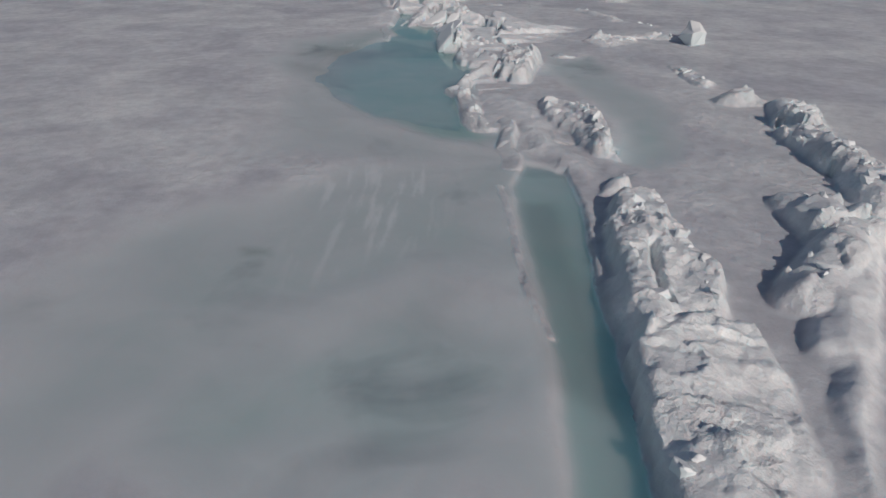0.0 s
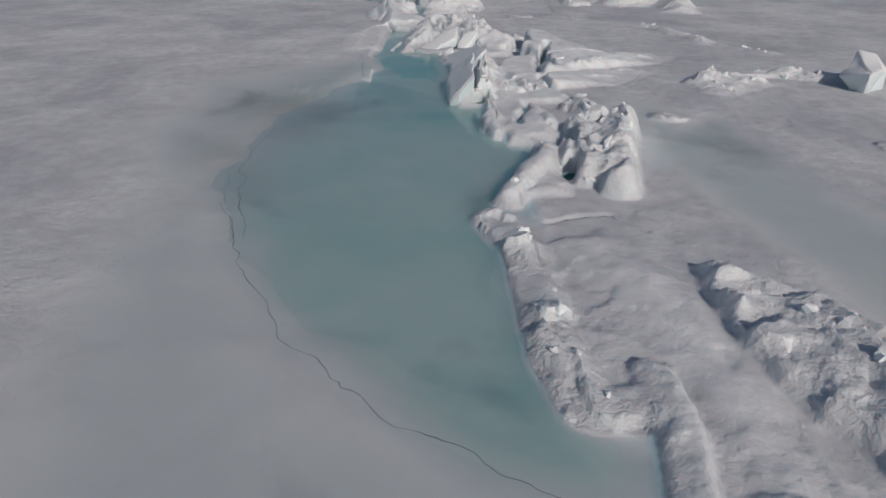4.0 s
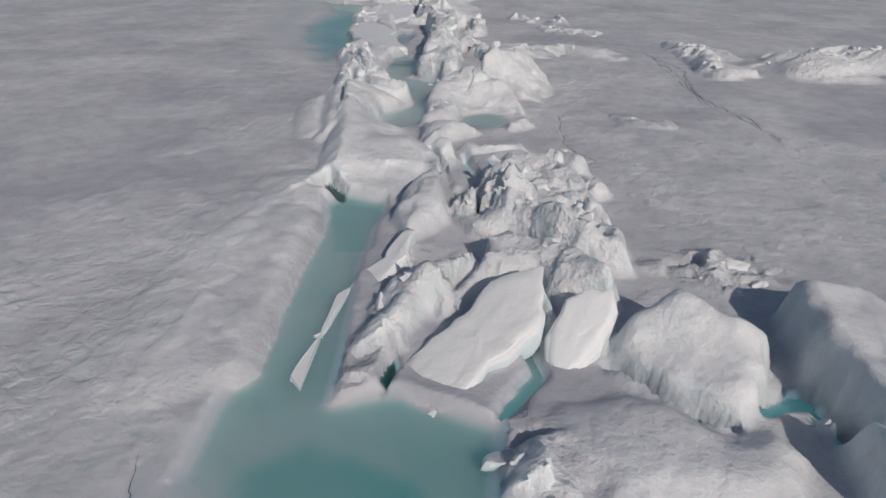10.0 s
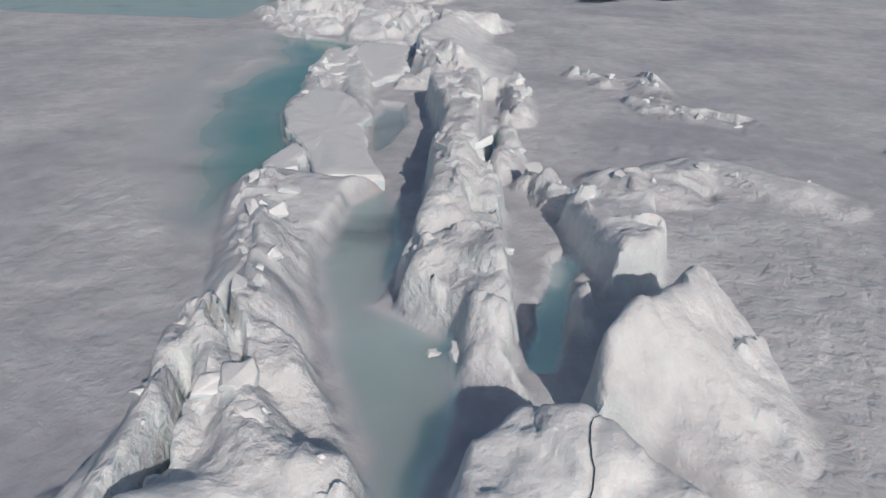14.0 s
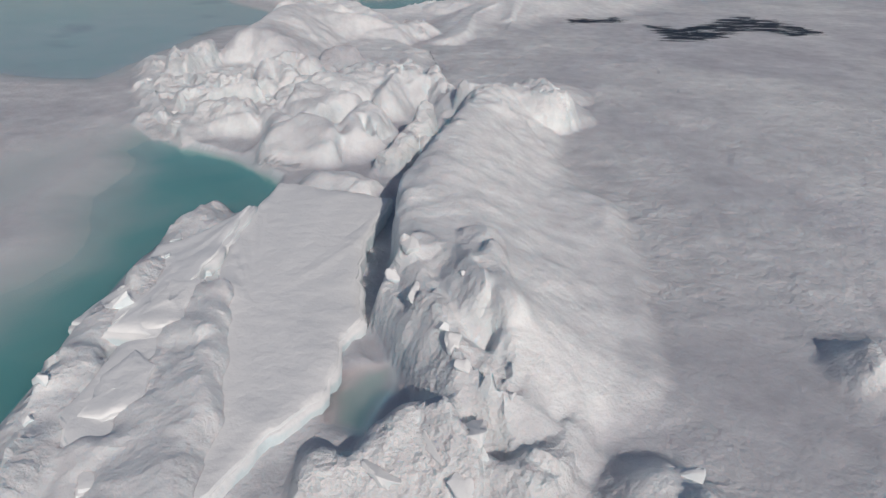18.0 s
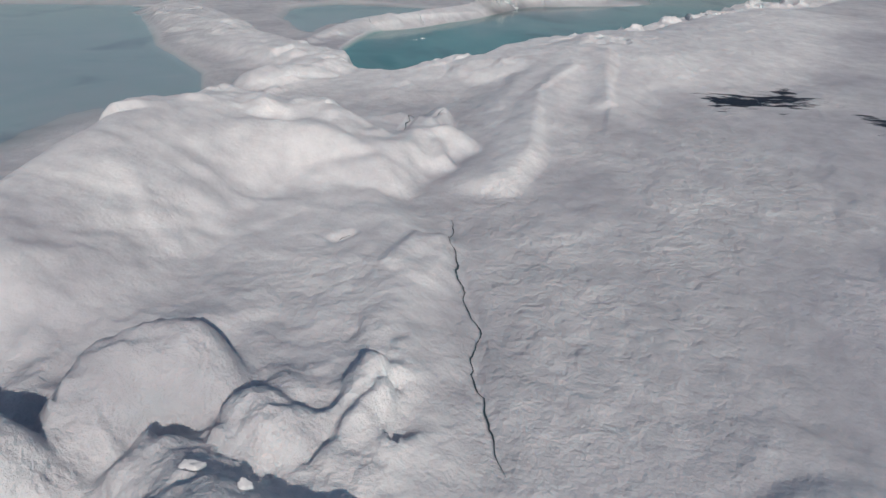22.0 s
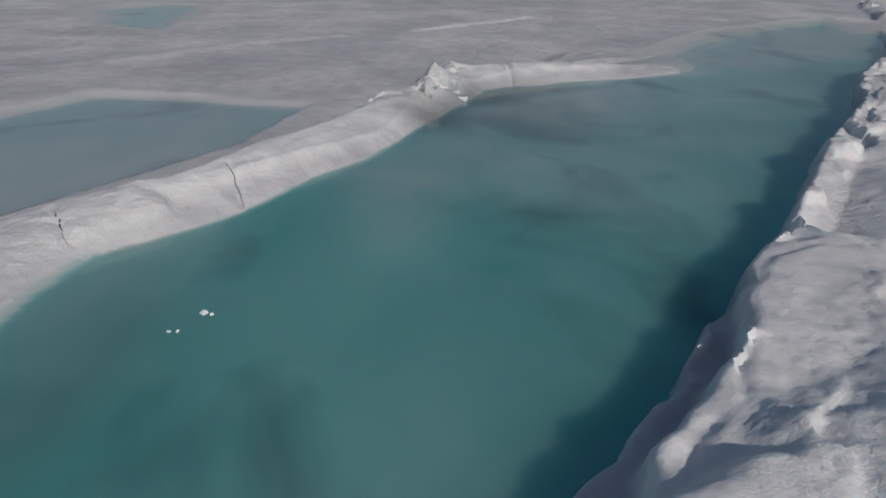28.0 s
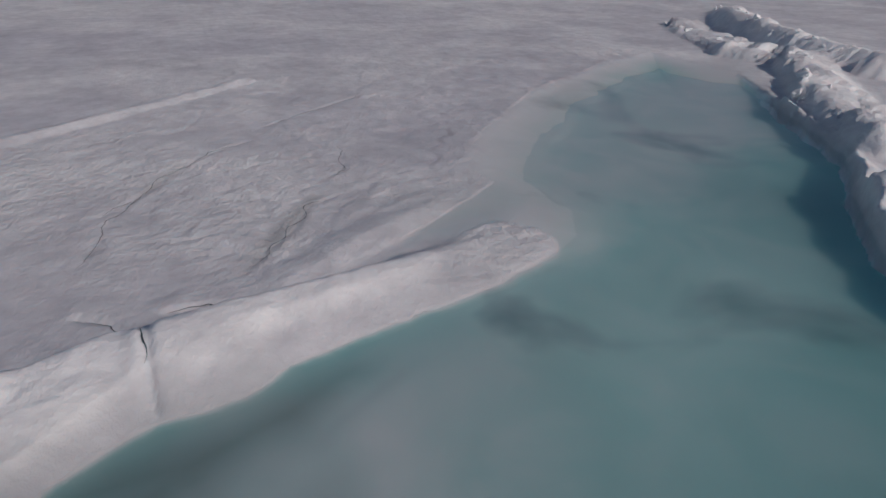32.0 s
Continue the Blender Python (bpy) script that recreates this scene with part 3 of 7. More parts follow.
def lead(points, width, tone):
    """A narrow gap between blocks with blue-green water or ice at its foot."""
    part = near_rows(points, width * 2 + 0.6)
    x, y = X[part], Y[part]
    d = line_distance([(*p, 0.0) for p in points], x + 0.12 * fractal(x * 1.5, y * 1.5, 3), y + 0.12 * fractal(x * 1.5 + 8, y * 1.5, 3))[0]
    m = 1 - smooth(0.75 * width, 1.25 * width, d)
    Z[part] += (np.minimum(Z[part], -0.06) - Z[part]) * m
    TONE[part] = np.maximum(TONE[part], (0.3 + tone) * m)
    DUG[part] = np.maximum(DUG[part], 0.3 * (1 - smooth(1.0 * width, 1.6 * width, d)))
    CRAG[part] *= 1 - m


# ---- plan ----
# melt ponds
pond("channel", [(3.7, 18.0), (3.7, 15.1), (3.3, 11.8), (3.2, 9.3), (3.1, 7.8), (3.0, 6.6), (2.9, 5.8), (2.8, 4.9), (1.5, 4.9), (1.5, 5.8), (1.7, 7.8), (1.8, 10.0), (1.8, 11.8), (1.7, 14.0), (1.8, 16.6), (2.4, 18.7)], 0.46, 0.5, [(0, 7)])
pond("blue_pond", [(0.1, 36.3), (1.2, 36.3), (1.0, 34.0), (1.4, 33.1), (2.1, 32.2), (2.0, 31.0), (1.7, 30.0), (1.5, 28.7), (1.4, 27.6), (1.6, 27.0), (2.1, 19.7), (1.5, 19.6), (0.7, 20.2), (-0.2, 20.7), (-1.7, 21.7), (-4.1, 23.6), (-6.9, 29.1), (-6.7, 31.3), (-6.8, 35.5), (-4.4, 41.2)], 0.52, 2.4, [(0, 9), (10, 10)], [(19, 20)])
pond("inlet", [(-2.3, 45.8), (-1.6, 46.0), (-0.3, 45.4), (-0.5, 44.3), (-0.1, 42.7), (0.1, 41.4), (0.0, 40.5), (0.2, 35.2), (-3.0, 35.1), (-3.3, 42.0), (-3.5, 42.9), (-3.72, 44.2), (-3.68, 45.6), (-3.54, 46.6), (-3.5, 48.6), (-3.3, 50.6), (-2.4, 52.0), (-2.3, 46.9)], 0.53, 1.0, [(0, 6), (6, 7), (11, 16), (16, 18)], [(7, 9)])
pond("small_pool", [(-3.4, 69.6), (-3.6, 71.2), (-3.4, 73.2), (-2.7, 72.9), (-2.5, 71.1), (-2.8, 69.3), (-3.1, 68.7)], 0.3, 0.3, [(3, 4)])
pond("west_pond", [(-9.6, 85.3), (-7.7, 84.0), (-6.1, 83.2), (-5.1, 82.1), (-5.0, 80.8), (-6.1, 79.7), (-6.3, 78.7), (-6.2, 77.0), (-6.1, 75.5), (-5.8, 74.3), (-5.8, 73.0), (-5.9, 72.0), (-5.4, 70.2), (-5.0, 69.4), (-5.3, 68.1), (-5.0, 67.0), (-4.9, 66.0), (-5.2, 64.0), (-6.6, 65.0), (-8.0, 69.0), (-9.2, 74.0), (-8.6, 79.0), (-9.8, 83.5)], 0.7, 2.2, [(0, 16)])
pond("grey_pond", [(-11.8, 100.0), (-11.0, 100.5), (-10.7, 101.7), (-10.4, 102.6), (-11.6, 105.4), (-15.2, 109.7), (-19.5, 117.7), (-22.4, 122.1), (-30.6, 120.9), (-35.6, 119.8), (-44.4, 102.4), (-25.9, 90.3), (-11.8, 88.6)], 0.46, 2.5, [(0, 7)])
pond("far_pond", [(-13.5, 117.5), (-11.4, 113.8), (-10.2, 112.7), (-10.1, 115.5), (-8.3, 117.7), (-6.8, 119.6), (-5.7, 123.3), (-12.0, 124.8), (-14.1, 121.6)], 0.5, 0.8, [(3, 6)])
pond("great_pond", [(-6.9, 105.6), (-7.6, 107.6), (-8.4, 109.9), (-8.3, 111.6), (-8.1, 113.7), (-7.5, 116.0), (-6.1, 117.3), (-3.8, 119.8), (-2.4, 123.9), (0.2, 126.1), (3.3, 126.9), (5.2, 128.3), (5.4, 130.4), (7.2, 132.8), (10.4, 135.9), (14.9, 138.7), (18.2, 139.9), (18.4, 135.9), (15.9, 131.5), (14.1, 128.4), (12.1, 126.8), (10.5, 125.2), (8.5, 122.0), (5.1, 118.2), (3.0, 115.3), (1.7, 113.9), (0.8, 112.8), (-0.5, 111.3), (-1.4, 110.4), (-2.6, 109.3), (-3.7, 107.9), (-4.2, 107.2), (-4.4, 106.6), (-4.8, 105.9), (-5.3, 105.3), (-5.7, 105.1)], 0.88, 3.0, [(0, 4), (4, 10), (10, 11), (17, 22), (22, 29), (29, 32), (32, 36)], deep=0.24)
pond("north_pond", [(-18.4, 138.6), (-21.1, 144.2), (-18.6, 148.5), (-14.7, 146.9), (-13.7, 139.5), (-13.6, 134.3)], 0.42, 2.0, [])
slush([(-3.7, 9.3), (-2.1, 10.8), (-0.2, 11.8), (0.9, 10.0), (1.6, 8.7), (1.5, 5.8), (-3.3, 5.8), (-4.6, 6.6)], 0.38, 2.5)
cloudy([(-3.1, 121.5), (-2.8, 122.8), (-1.6, 124.6), (0.2, 125.2), (2.3, 125.6), (3.1, 124.4), (1.6, 121.4), (0.5, 120.3)], 1.0, 2.5)
cloudy([(3.1, 127.2), (7.6, 132.7), (15.2, 138.6), (17.7, 136.1), (14.0, 130.8), (6.3, 128.7)], 0.85, 2.5)
cloudy([(-0.9, 124.8), (0.9, 125.4), (5.0, 127.4), (5.1, 124.7), (3.1, 123.0)], 0.85, 2.5)
cloudy([(5.8, 129.8), (13.1, 136.5), (19.6, 137.1), (15.2, 130.9), (9.3, 128.5), (5.8, 127.9)], 0.9, 2.5)
cloudy([(-4.6, 118.2), (-2.0, 122.9), (3.8, 127.1), (3.4, 123.3), (-1.1, 118.8), (-3.4, 116.0)], 0.5, 2.0)
cloudy([(-7.9, 112.6), (-7.7, 115.3), (-6.4, 116.1), (-6.8, 113.1), (-7.0, 111.1)], 0.5, 2.0)
cloudy([(-8.7, 38.3), (-6.6, 40.8), (-4.0, 44.0), (-3.4, 37.7), (-3.1, 32.6), (-5.0, 32.5)], 0.6, 3.0)
cloudy([(-5.4, 19.6), (-6.5, 25.7), (-6.6, 30.2), (-4.7, 26.9), (-0.2, 20.2), (2.3, 19.1), (1.8, 17.3), (-1.6, 17.3)], 0.5, 3.0)
cloudy([(-7.9, 9.3), (-7.0, 13.0), (-1.4, 17.9), (2.0, 18.0), (1.8, 11.8), (-0.9, 10.8), (-3.9, 8.6), (-5.7, 5.8)], 0.5, 3.0)
cloudy([(-13.5, 117.5), (-10.1, 115.5), (-8.3, 117.7), (-5.7, 123.3), (-12.0, 124.8), (-14.1, 121.6)], 0.5, 2.0)
cloudy([(-35.6, 119.8), (-22.4, 122.1), (-10.4, 102.6), (-11.8, 100.0), (-15.1, 99.8)], 0.5, 3.0)
cloudy([(-5.0, 28.6), (-7.4, 32.5), (-7.1, 34.5), (-6.5, 37.0), (-4.3, 38.0), (-3.0, 38.1), (-3.4, 33.8), (-4.4, 31.3), (-3.6, 28.6)], 0.85, 3.0)
cloudy([(-3.1, 121.5), (-2.8, 122.2), (-1.8, 123.5), (0.2, 125.1), (2.0, 125.5), (4.0, 126.7), (4.8, 127.5), (3.7, 124.0), (0.5, 122.1), (-0.8, 120.7)], 0.8, 1.6)
slush([(-5.0, 28.6), (-7.4, 32.5), (-7.1, 34.5), (-6.5, 37.0), (-4.3, 38.0), (-3.0, 38.1), (-3.4, 33.8), (-4.4, 31.3), (-4.1, 28.6)], 0.34, 3.0)
cloudy([(-2.71, 43.53), (-2.30, 43.98), (-1.68, 43.54), (-1.57, 43.13), (-2.01, 43.00), (-2.48, 43.12)], 0.3, 0.3)
cloudy([(-1.44, 43.54), (-0.96, 43.69), (-1.04, 43.27), (-1.33, 43.00)], 0.35, 0.2)
cloudy([(-1.06, 40.05), (-0.47, 39.90), (-0.64, 39.06)], 0.4, 0.15)
cloudy([(-4.5, 119.5), (0.5, 126.0), (5.0, 128.0), (12.0, 136.0), (17.0, 137.0), (13.0, 129.0), (8.0, 123.0), (3.0, 118.5), (-1.0, 117.0)], 0.42, 3.0)
slush([(-7.9, 9.3), (-7.0, 13.0), (-1.4, 17.9), (2.0, 18.0), (1.8, 11.8), (-0.9, 10.8), (-3.9, 8.6), (-5.7, 5.8)], 0.36, 3.0)
slush([(-8.7, 38.3), (-6.6, 40.8), (-4.0, 44.0), (-2.6, 38.9), (-2.4, 32.6), (-5.0, 32.5)], 0.42, 3.0)
slush([(-9.4, 33.6), (-7.3, 37.0), (-4.2, 40.0), (-5.1, 35.2), (-5.4, 31.5), (-5.3, 29.4), (-6.5, 28.8)], 0.22, 2.0)
slush([(-5.4, 19.6), (-6.5, 25.7), (-6.6, 30.2), (-3.6, 24.1), (-0.2, 20.7), (1.9, 19.3), (2.2, 18.3), (-0.2, 18.1)], 0.25, 2.5)
slush([(-10.5, 72.7), (-11.2, 82.6), (-9.6, 84.7), (-8.7, 73.4), (-6.7, 68.0), (-6.2, 66.0)], 0.22, 2.0)
slush([(6.8, 23.6), (8.6, 24.2), (7.8, 20.2), (6.5, 17.6), (5.7, 18.2)], 0.35, 1.0)
slush([(6.0, 36.6), (6.8, 35.5), (6.1, 32.1), (5.0, 30.3), (4.9, 31.0), (5.6, 33.6)], 0.3, 1.2)
slush([(5.1, 32.5), (7.8, 34.7), (9.0, 23.5), (7.7, 20.2), (6.7, 22.0)], 0.3, 1.0)
slush([(-8.1, 125.0), (-6.8, 124.1), (-7.1, 122.5), (-6.9, 121.6)], 0.25, 1.0)
slush([(3.6, 128.8), (5.4, 129.9), (7.5, 130.6), (6.8, 128.6), (5.3, 128.1), (3.6, 128.1)], 0.4, 0.8)
slush([(-6.2, 37.1), (-4.8, 37.4), (-3.3, 35.3), (-4.2, 34.4), (-5.6, 35.3)], 0.4, 1.0)
slush([(-8.0, 33.3), (-8.0, 35.5), (-6.2, 37.1), (-5.4, 35.1), (-6.6, 32.6), (-7.1, 31.9)], 0.3, 1.5)
bare_ice([(3.4, 103.8), (5.8, 105.0), (5.9, 103.4), (3.5, 102.7)])
bare_ice([(6.6, 103.0), (7.9, 101.4), (12.4, 106.8), (14.0, 104.9), (14.6, 101.2), (12.5, 100.3), (11.2, 101.4), (8.2, 98.5), (6.5, 98.1)])
bare_ice([(3.2, 104.1), (4.4, 104.2), (4.3, 103.3), (3.3, 103.1)])
bare_ice([(4.5, 103.6), (5.7, 104.5), (6.0, 103.3), (4.7, 102.7)])
bare_ice([(6.5, 102.3), (8.2, 102.4), (6.8, 99.8), (6.6, 100.9)])
bare_ice([(3.2, 104.1), (4.3, 104.1), (4.3, 103.4), (3.7, 103.5)])
bare_ice([(4.5, 103.7), (6.2, 104.3), (5.4, 102.7), (4.5, 102.8)])
silty([(-3.05, 121.42), (-2.78, 122.34), (-2.03, 123.25), (-1.00, 124.35), (0.14, 125.00), (0.85, 125.16), (-0.04, 123.88), (-1.21, 122.76), (-1.95, 121.05)], 1.0, 1.1)
silty([(0.46, 123.15), (1.78, 122.72), (1.21, 121.18), (-0.03, 121.26)], 0.35, 1.0)
silty([(-1.28, 124.63), (-0.22, 125.10), (1.04, 125.38), (1.91, 125.43), (1.35, 124.69), (0.21, 124.12)], 0.9, 0.8)
silty([(-1.93, 123.28), (1.50, 124.12), (1.88, 121.91), (-0.01, 120.53), (-2.04, 121.46)], 0.35, 0.8)
silty([(-7.76, 36.88), (-6.62, 37.90), (-4.95, 37.93), (-3.97, 36.95), (-3.79, 34.61), (-4.30, 33.39), (-5.55, 33.38)], 0.42, 1.5)
silty([(-5.24, 35.92), (-4.01, 35.94), (-3.50, 34.85), (-4.11, 34.16)], 0.5, 0.7)
silty([(-6.49, 36.83), (-3.87, 37.20), (-3.32, 34.64), (-4.51, 34.39), (-5.59, 35.37)], 0.5, 0.8)
silty([(-5.92, 30.07), (-7.59, 32.74), (-5.35, 31.80), (-4.55, 30.08), (-4.40, 28.54), (-4.96, 28.54)], 0.3, 1.5)
silty([(-4.46, 12.62), (-3.88, 12.63), (-3.78, 12.30), (-4.34, 12.30)], 0.5, 0.3)
silty([(-0.87, 10.11), (0.29, 10.56), (0.44, 8.97), (-0.92, 8.96)], 0.25, 1.2)
silty([(-7.22, 111.50), (-6.63, 112.02), (-6.56, 113.41), (-6.54, 112.22), (-6.63, 111.00)], 0.3, 0.6)
slush([(-3.43, 43.52), (-3.53, 44.98), (-2.67, 45.38), (-1.33, 44.83), (-0.79, 44.49), (-0.37, 42.77), (-0.20, 41.34), (-0.50, 40.40), (-1.37, 40.39), (-2.25, 40.98), (-2.94, 41.86)], 0.7, 0.7)
slush([(-3.42, 43.81), (-3.34, 44.98), (-2.49, 45.38), (-1.15, 44.83), (-0.63, 44.16), (-0.31, 42.53), (-0.21, 41.17), (-0.29, 40.29), (-2.33, 40.27), (-2.94, 41.86)], 0.72, 0.6)
slush([(-3.48, 44.46), (-1.81, 44.50), (-0.62, 43.09), (-0.26, 41.29), (-0.24, 39.61), (-0.80, 39.60), (-2.09, 40.88), (-2.94, 42.07)], 0.66, 0.7)
silty([(1.9, 8.0), (1.9, 12.0), (2.2, 15.5), (3.0, 15.5), (3.0, 11.0), (2.8, 7.0)], 0.4, 0.4)
frosted([(-3.92, 16.85), (-1.13, 18.80), (0.16, 16.90), (-0.22, 14.28), (-1.10, 12.56), (-2.62, 12.55)], 0.55)
frosted([(-2.62, 16.50), (-2.31, 17.96), (-1.39, 18.30), (0.11, 17.77), (0.10, 16.51)], 0.6)
frosted([(-3.65, 13.54), (-2.36, 18.01), (-0.92, 17.04), (-1.67, 14.39), (-2.05, 11.57), (-2.76, 11.56)], 0.5)
frosted([(-5.87, 37.64), (-6.39, 38.47), (-5.25, 39.11), (-4.41, 39.53), (-4.44, 38.28), (-5.09, 37.65)], 0.4)
slush([(-4.93, 28.35), (-3.54, 24.51), (-1.90, 22.15), (-0.21, 20.58), (1.37, 19.86), (2.10, 20.79), (1.49, 21.97), (1.17, 25.24), (0.80, 30.65), (-1.93, 32.52), (-4.86, 31.11)], 0.52, 0.9)
slush([(-4.12, 40.15), (-3.85, 41.03), (-3.28, 41.33), (-2.85, 40.17), (-3.02, 39.42), (-3.53, 39.27)], 0.3, 0.6)
slush([(-6.76, 106.49), (-7.05, 107.43), (-7.29, 108.95), (-7.04, 110.65), (-6.41, 111.20), (-5.62, 108.78), (-4.62, 106.56)], 1.0, 1.2)
silty([(-6.79, 106.38), (-7.17, 107.27), (-7.49, 108.94), (-7.27, 110.81), (-6.75, 111.19), (-6.60, 109.21), (-5.69, 106.52)], 0.3, 0.7)
# ridge at the start
plate([(7.3, 10.6, 0.55), (9.0, 12.6, 0.60), (10.7, 13.8, 0.60), (5.5, 5.5, 0.40), (5.9, 7.2, 0.35), (6.6, 8.2, 0.40), (6.3, 8.7, 0.50)], 0.15, 0.06)
plate([(6.0, 8.8, 0.15), (6.7, 8.6, 0.20), (6.9, 7.6, 0.20), (5.7, 5.6, 0.20), (5.1, 5.6, 0.20), (5.5, 7.6, 0.15)], 0.3, 0.04)
ridge([(3.1, 6.4, 0.20), (3.2, 7.6, 0.20), (3.2, 9.8, 0.16), (3.4, 13.2, 0.12)], 0.12, 0.9, 0.0, 0.5, 1.35)
ridge([(3.2, 5.1, 0.65), (3.3, 5.7, 0.65), (3.4, 6.5, 0.55)], 0.5, 1.0, 0.35, 0.35, 2.2)
ridge([(11.6, 25.4, 0.50), (12.5, 25.5, 0.50)], 0.5, 0.6, 0.3, 0.4, 1.35)
ridge([(11.4, 15.0, 0.70), (11.8, 17.0, 0.75), (11.9, 18.5, 0.75), (12.0, 20.5, 0.70), (13.5, 24.6, 0.50)], 0.5, 0.9, 0.4, 0.5, 2.2)
ridge([(10.6, 13.8, 0.75), (9.1, 12.7, 0.80), (9.3, 14.5, 0.60), (9.2, 14.8, 0.60)], 0.6, 0.6, 0.4, 0.45, 2.2)
ridge([(7.0, 10.3, 0.65), (7.8, 11.2, 0.75), (8.7, 12.2, 0.75)], 0.5, 0.5, 0.3, 0.4, 2.2)
ridge([(2.0, 9.3, 0.05), (1.72, 10.7, 0.09), (1.68, 12.4, 0.1), (1.72, 14.1, 0.09), (1.6, 16.4, 0.1)], 0.06, 0.1, 0.05, 0.2, 1.5)
ridge([(2.7, 9.4, 0.06), (2.9, 10.4, 0.06)], 0.2, 0.15, 0.05, 0.25, 1.35)
plate([(1.0, 27.8, 0.10), (1.2, 25.1, 0.10), (1.5, 22.7, 0.12), (2.4, 22.2, 0.15), (2.6, 20.8, 0.20), (2.5, 19.2, 0.20), (3.1, 18.3, 0.12), (3.7, 17.2, 0.15), (4.1, 16.4, 0.25), (4.6, 16.9, 0.40), (4.4, 18.6, 0.40), (4.0, 19.5, 0.40), (3.9, 22.3, 0.32), (3.5, 24.8, 0.30), (2.7, 26.8, 0.30), (1.5, 26.8, 0.20)], 0.2, 0.04)
ridge([(9.4, 39.7, 0.35), (12.4, 41.0, 0.30), (14.5, 40.1, 0.45)], 0.5, 0.5, 0.3, 0.5, 1.35)
ridge([(11.7, 28.1, 0.30), (11.6, 29.2, 0.30), (11.8, 32.0, 0.25)], 0.4, 0.5, 0.25, 0.5, 1.35)
ridge([(14.4, 45.3, 0.30), (12.6, 47.9, 0.30), (11.2, 53.4, 0.30)], 0.5, 0.5, 0.25, 0.5, 1.35)
hump([(4.72, 15.36, 0.50), (3.93, 13.59, 0.60), (3.70, 12.34, 0.68), (3.64, 11.22, 0.72), (3.49, 10.19, 0.75), (3.42, 9.33, 0.78), (3.33, 8.43, 0.75), (5.03, 8.82, 0.30), (5.32, 10.07, 0.38), (5.68, 11.18, 0.45), (5.62, 12.30, 0.50), (5.53, 13.58, 0.50), (5.70, 15.04, 0.50), (5.37, 15.69, 0.50)], 0.1, 0.2, 0.35)
hump([(4.32, 15.68, 0.30), (4.66, 16.28, 0.42), (5.16, 16.72, 0.50), (5.17, 16.01, 0.55), (4.84, 15.49, 0.40)], 0.1, 0.08, 0.3)
ridge([(4.61, 14.48, 0.72), (4.65, 13.56, 0.74), (4.43, 12.46, 0.72)], 0.3, 0.35, 0.25, 0.3, 2.0)
ridge([(5.12, 13.17, 0.62), (5.10, 11.65, 0.62), (5.41, 11.05, 0.55), (5.07, 9.99, 0.55)], 0.3, 0.5, 0.22, 0.3, 1.6)
ridge([(3.96, 10.82, 0.72), (3.79, 9.87, 0.74), (3.74, 9.12, 0.72)], 0.25, 0.5, 0.12, 0.3, 1.6)
hump([(3.14, 8.46, 0.74), (2.97, 6.95, 0.74), (3.11, 6.48, 0.70), (3.62, 5.60, 0.45), (5.09, 5.74, 0.30), (5.29, 6.70, 0.35), (5.58, 8.17, 0.40), (5.61, 9.33, 0.50), (4.49, 9.38, 0.70)], 0.1, 0.14, 0.35)
trench([(4.55, 12.06), (4.37, 11.08), (4.21, 10.14), (4.17, 9.73)], 0.12, 0.3)
hump([(3.93, 25.32, 0.40), (3.78, 22.74, 0.45), (4.04, 21.72, 0.40), (4.54, 20.83, 0.45), (4.52, 19.92, 0.45), (4.67, 19.13, 0.40), (5.06, 18.77, 0.35), (5.45, 18.46, 0.40), (5.43, 19.44, 0.62), (5.50, 20.23, 0.68), (5.69, 21.44, 0.65), (5.83, 22.74, 0.65), (5.56, 23.67, 0.60), (4.93, 24.51, 0.50), (4.24, 25.13, 0.45)], 0.1, 0.2, 0.4)
ridge([(5.01, 23.47, 0.62), (5.28, 22.45, 0.60), (5.29, 21.13, 0.70), (5.19, 19.82, 0.72), (5.08, 18.99, 0.68)], 0.3, 0.3, 0.3, 0.3, 2.2)
hole([(5.21, 19.38), (5.59, 19.60), (5.72, 19.52), (5.55, 19.08), (5.36, 19.03)])
ridge([(0.64, 27.64, 0.15), (1.18, 26.25, 0.28), (1.26, 24.72, 0.25), (1.33, 22.93, 0.28), (1.53, 21.90, 0.20), (2.00, 21.91, 0.20)], 0.22, 0.5, 0.22, 0.3, 1.6)
ridge([(2.52, 22.45, 0.28), (2.56, 21.35, 0.34), (2.37, 20.26, 0.32), (2.25, 19.47, 0.22), (2.40, 18.76, 0.14), (2.30, 17.87, 0.12)], 0.1, 0.4, 0.12, 0.25, 1.6)
crack([(1.64, 27.15), (2.27, 27.46), (3.04, 27.61), (3.54, 26.77)], 0.06, 0.25)
crack([(3.84, 20.04), (4.37, 20.01), (4.78, 19.74), (5.08, 19.45)], 0.06, 0.25)
# ridge beside the blue pond
ridge([(6.6, 34.8, 0.20), (6.4, 35.0, 0.25)], 0.4, 0.4, 0.25, 0.4, 1.35)
ridge([(9.2, 39.3, 0.35), (9.4, 38.2, 0.30), (11.2, 39.5, 0.40)], 0.4, 0.6, 0.25, 0.5, 1.35)
hump([(1.40, 32.76, 0.10), (1.92, 31.92, 0.12), (1.79, 31.18, 0.10), (1.66, 30.46, 0.10), (1.33, 29.88, 0.10), (1.18, 29.29, 0.10), (0.90, 28.59, 0.10), (1.34, 28.37, 0.35), (2.36, 28.58, 0.30), (2.48, 29.06, 0.35), (2.17, 29.44, 0.30), (2.24, 30.05, 0.35), (2.64, 30.85, 0.35), (2.71, 31.44, 0.40), (2.32, 31.35, 0.50), (1.89, 31.87, 0.30)], 0.1, 0.1, 0.3)
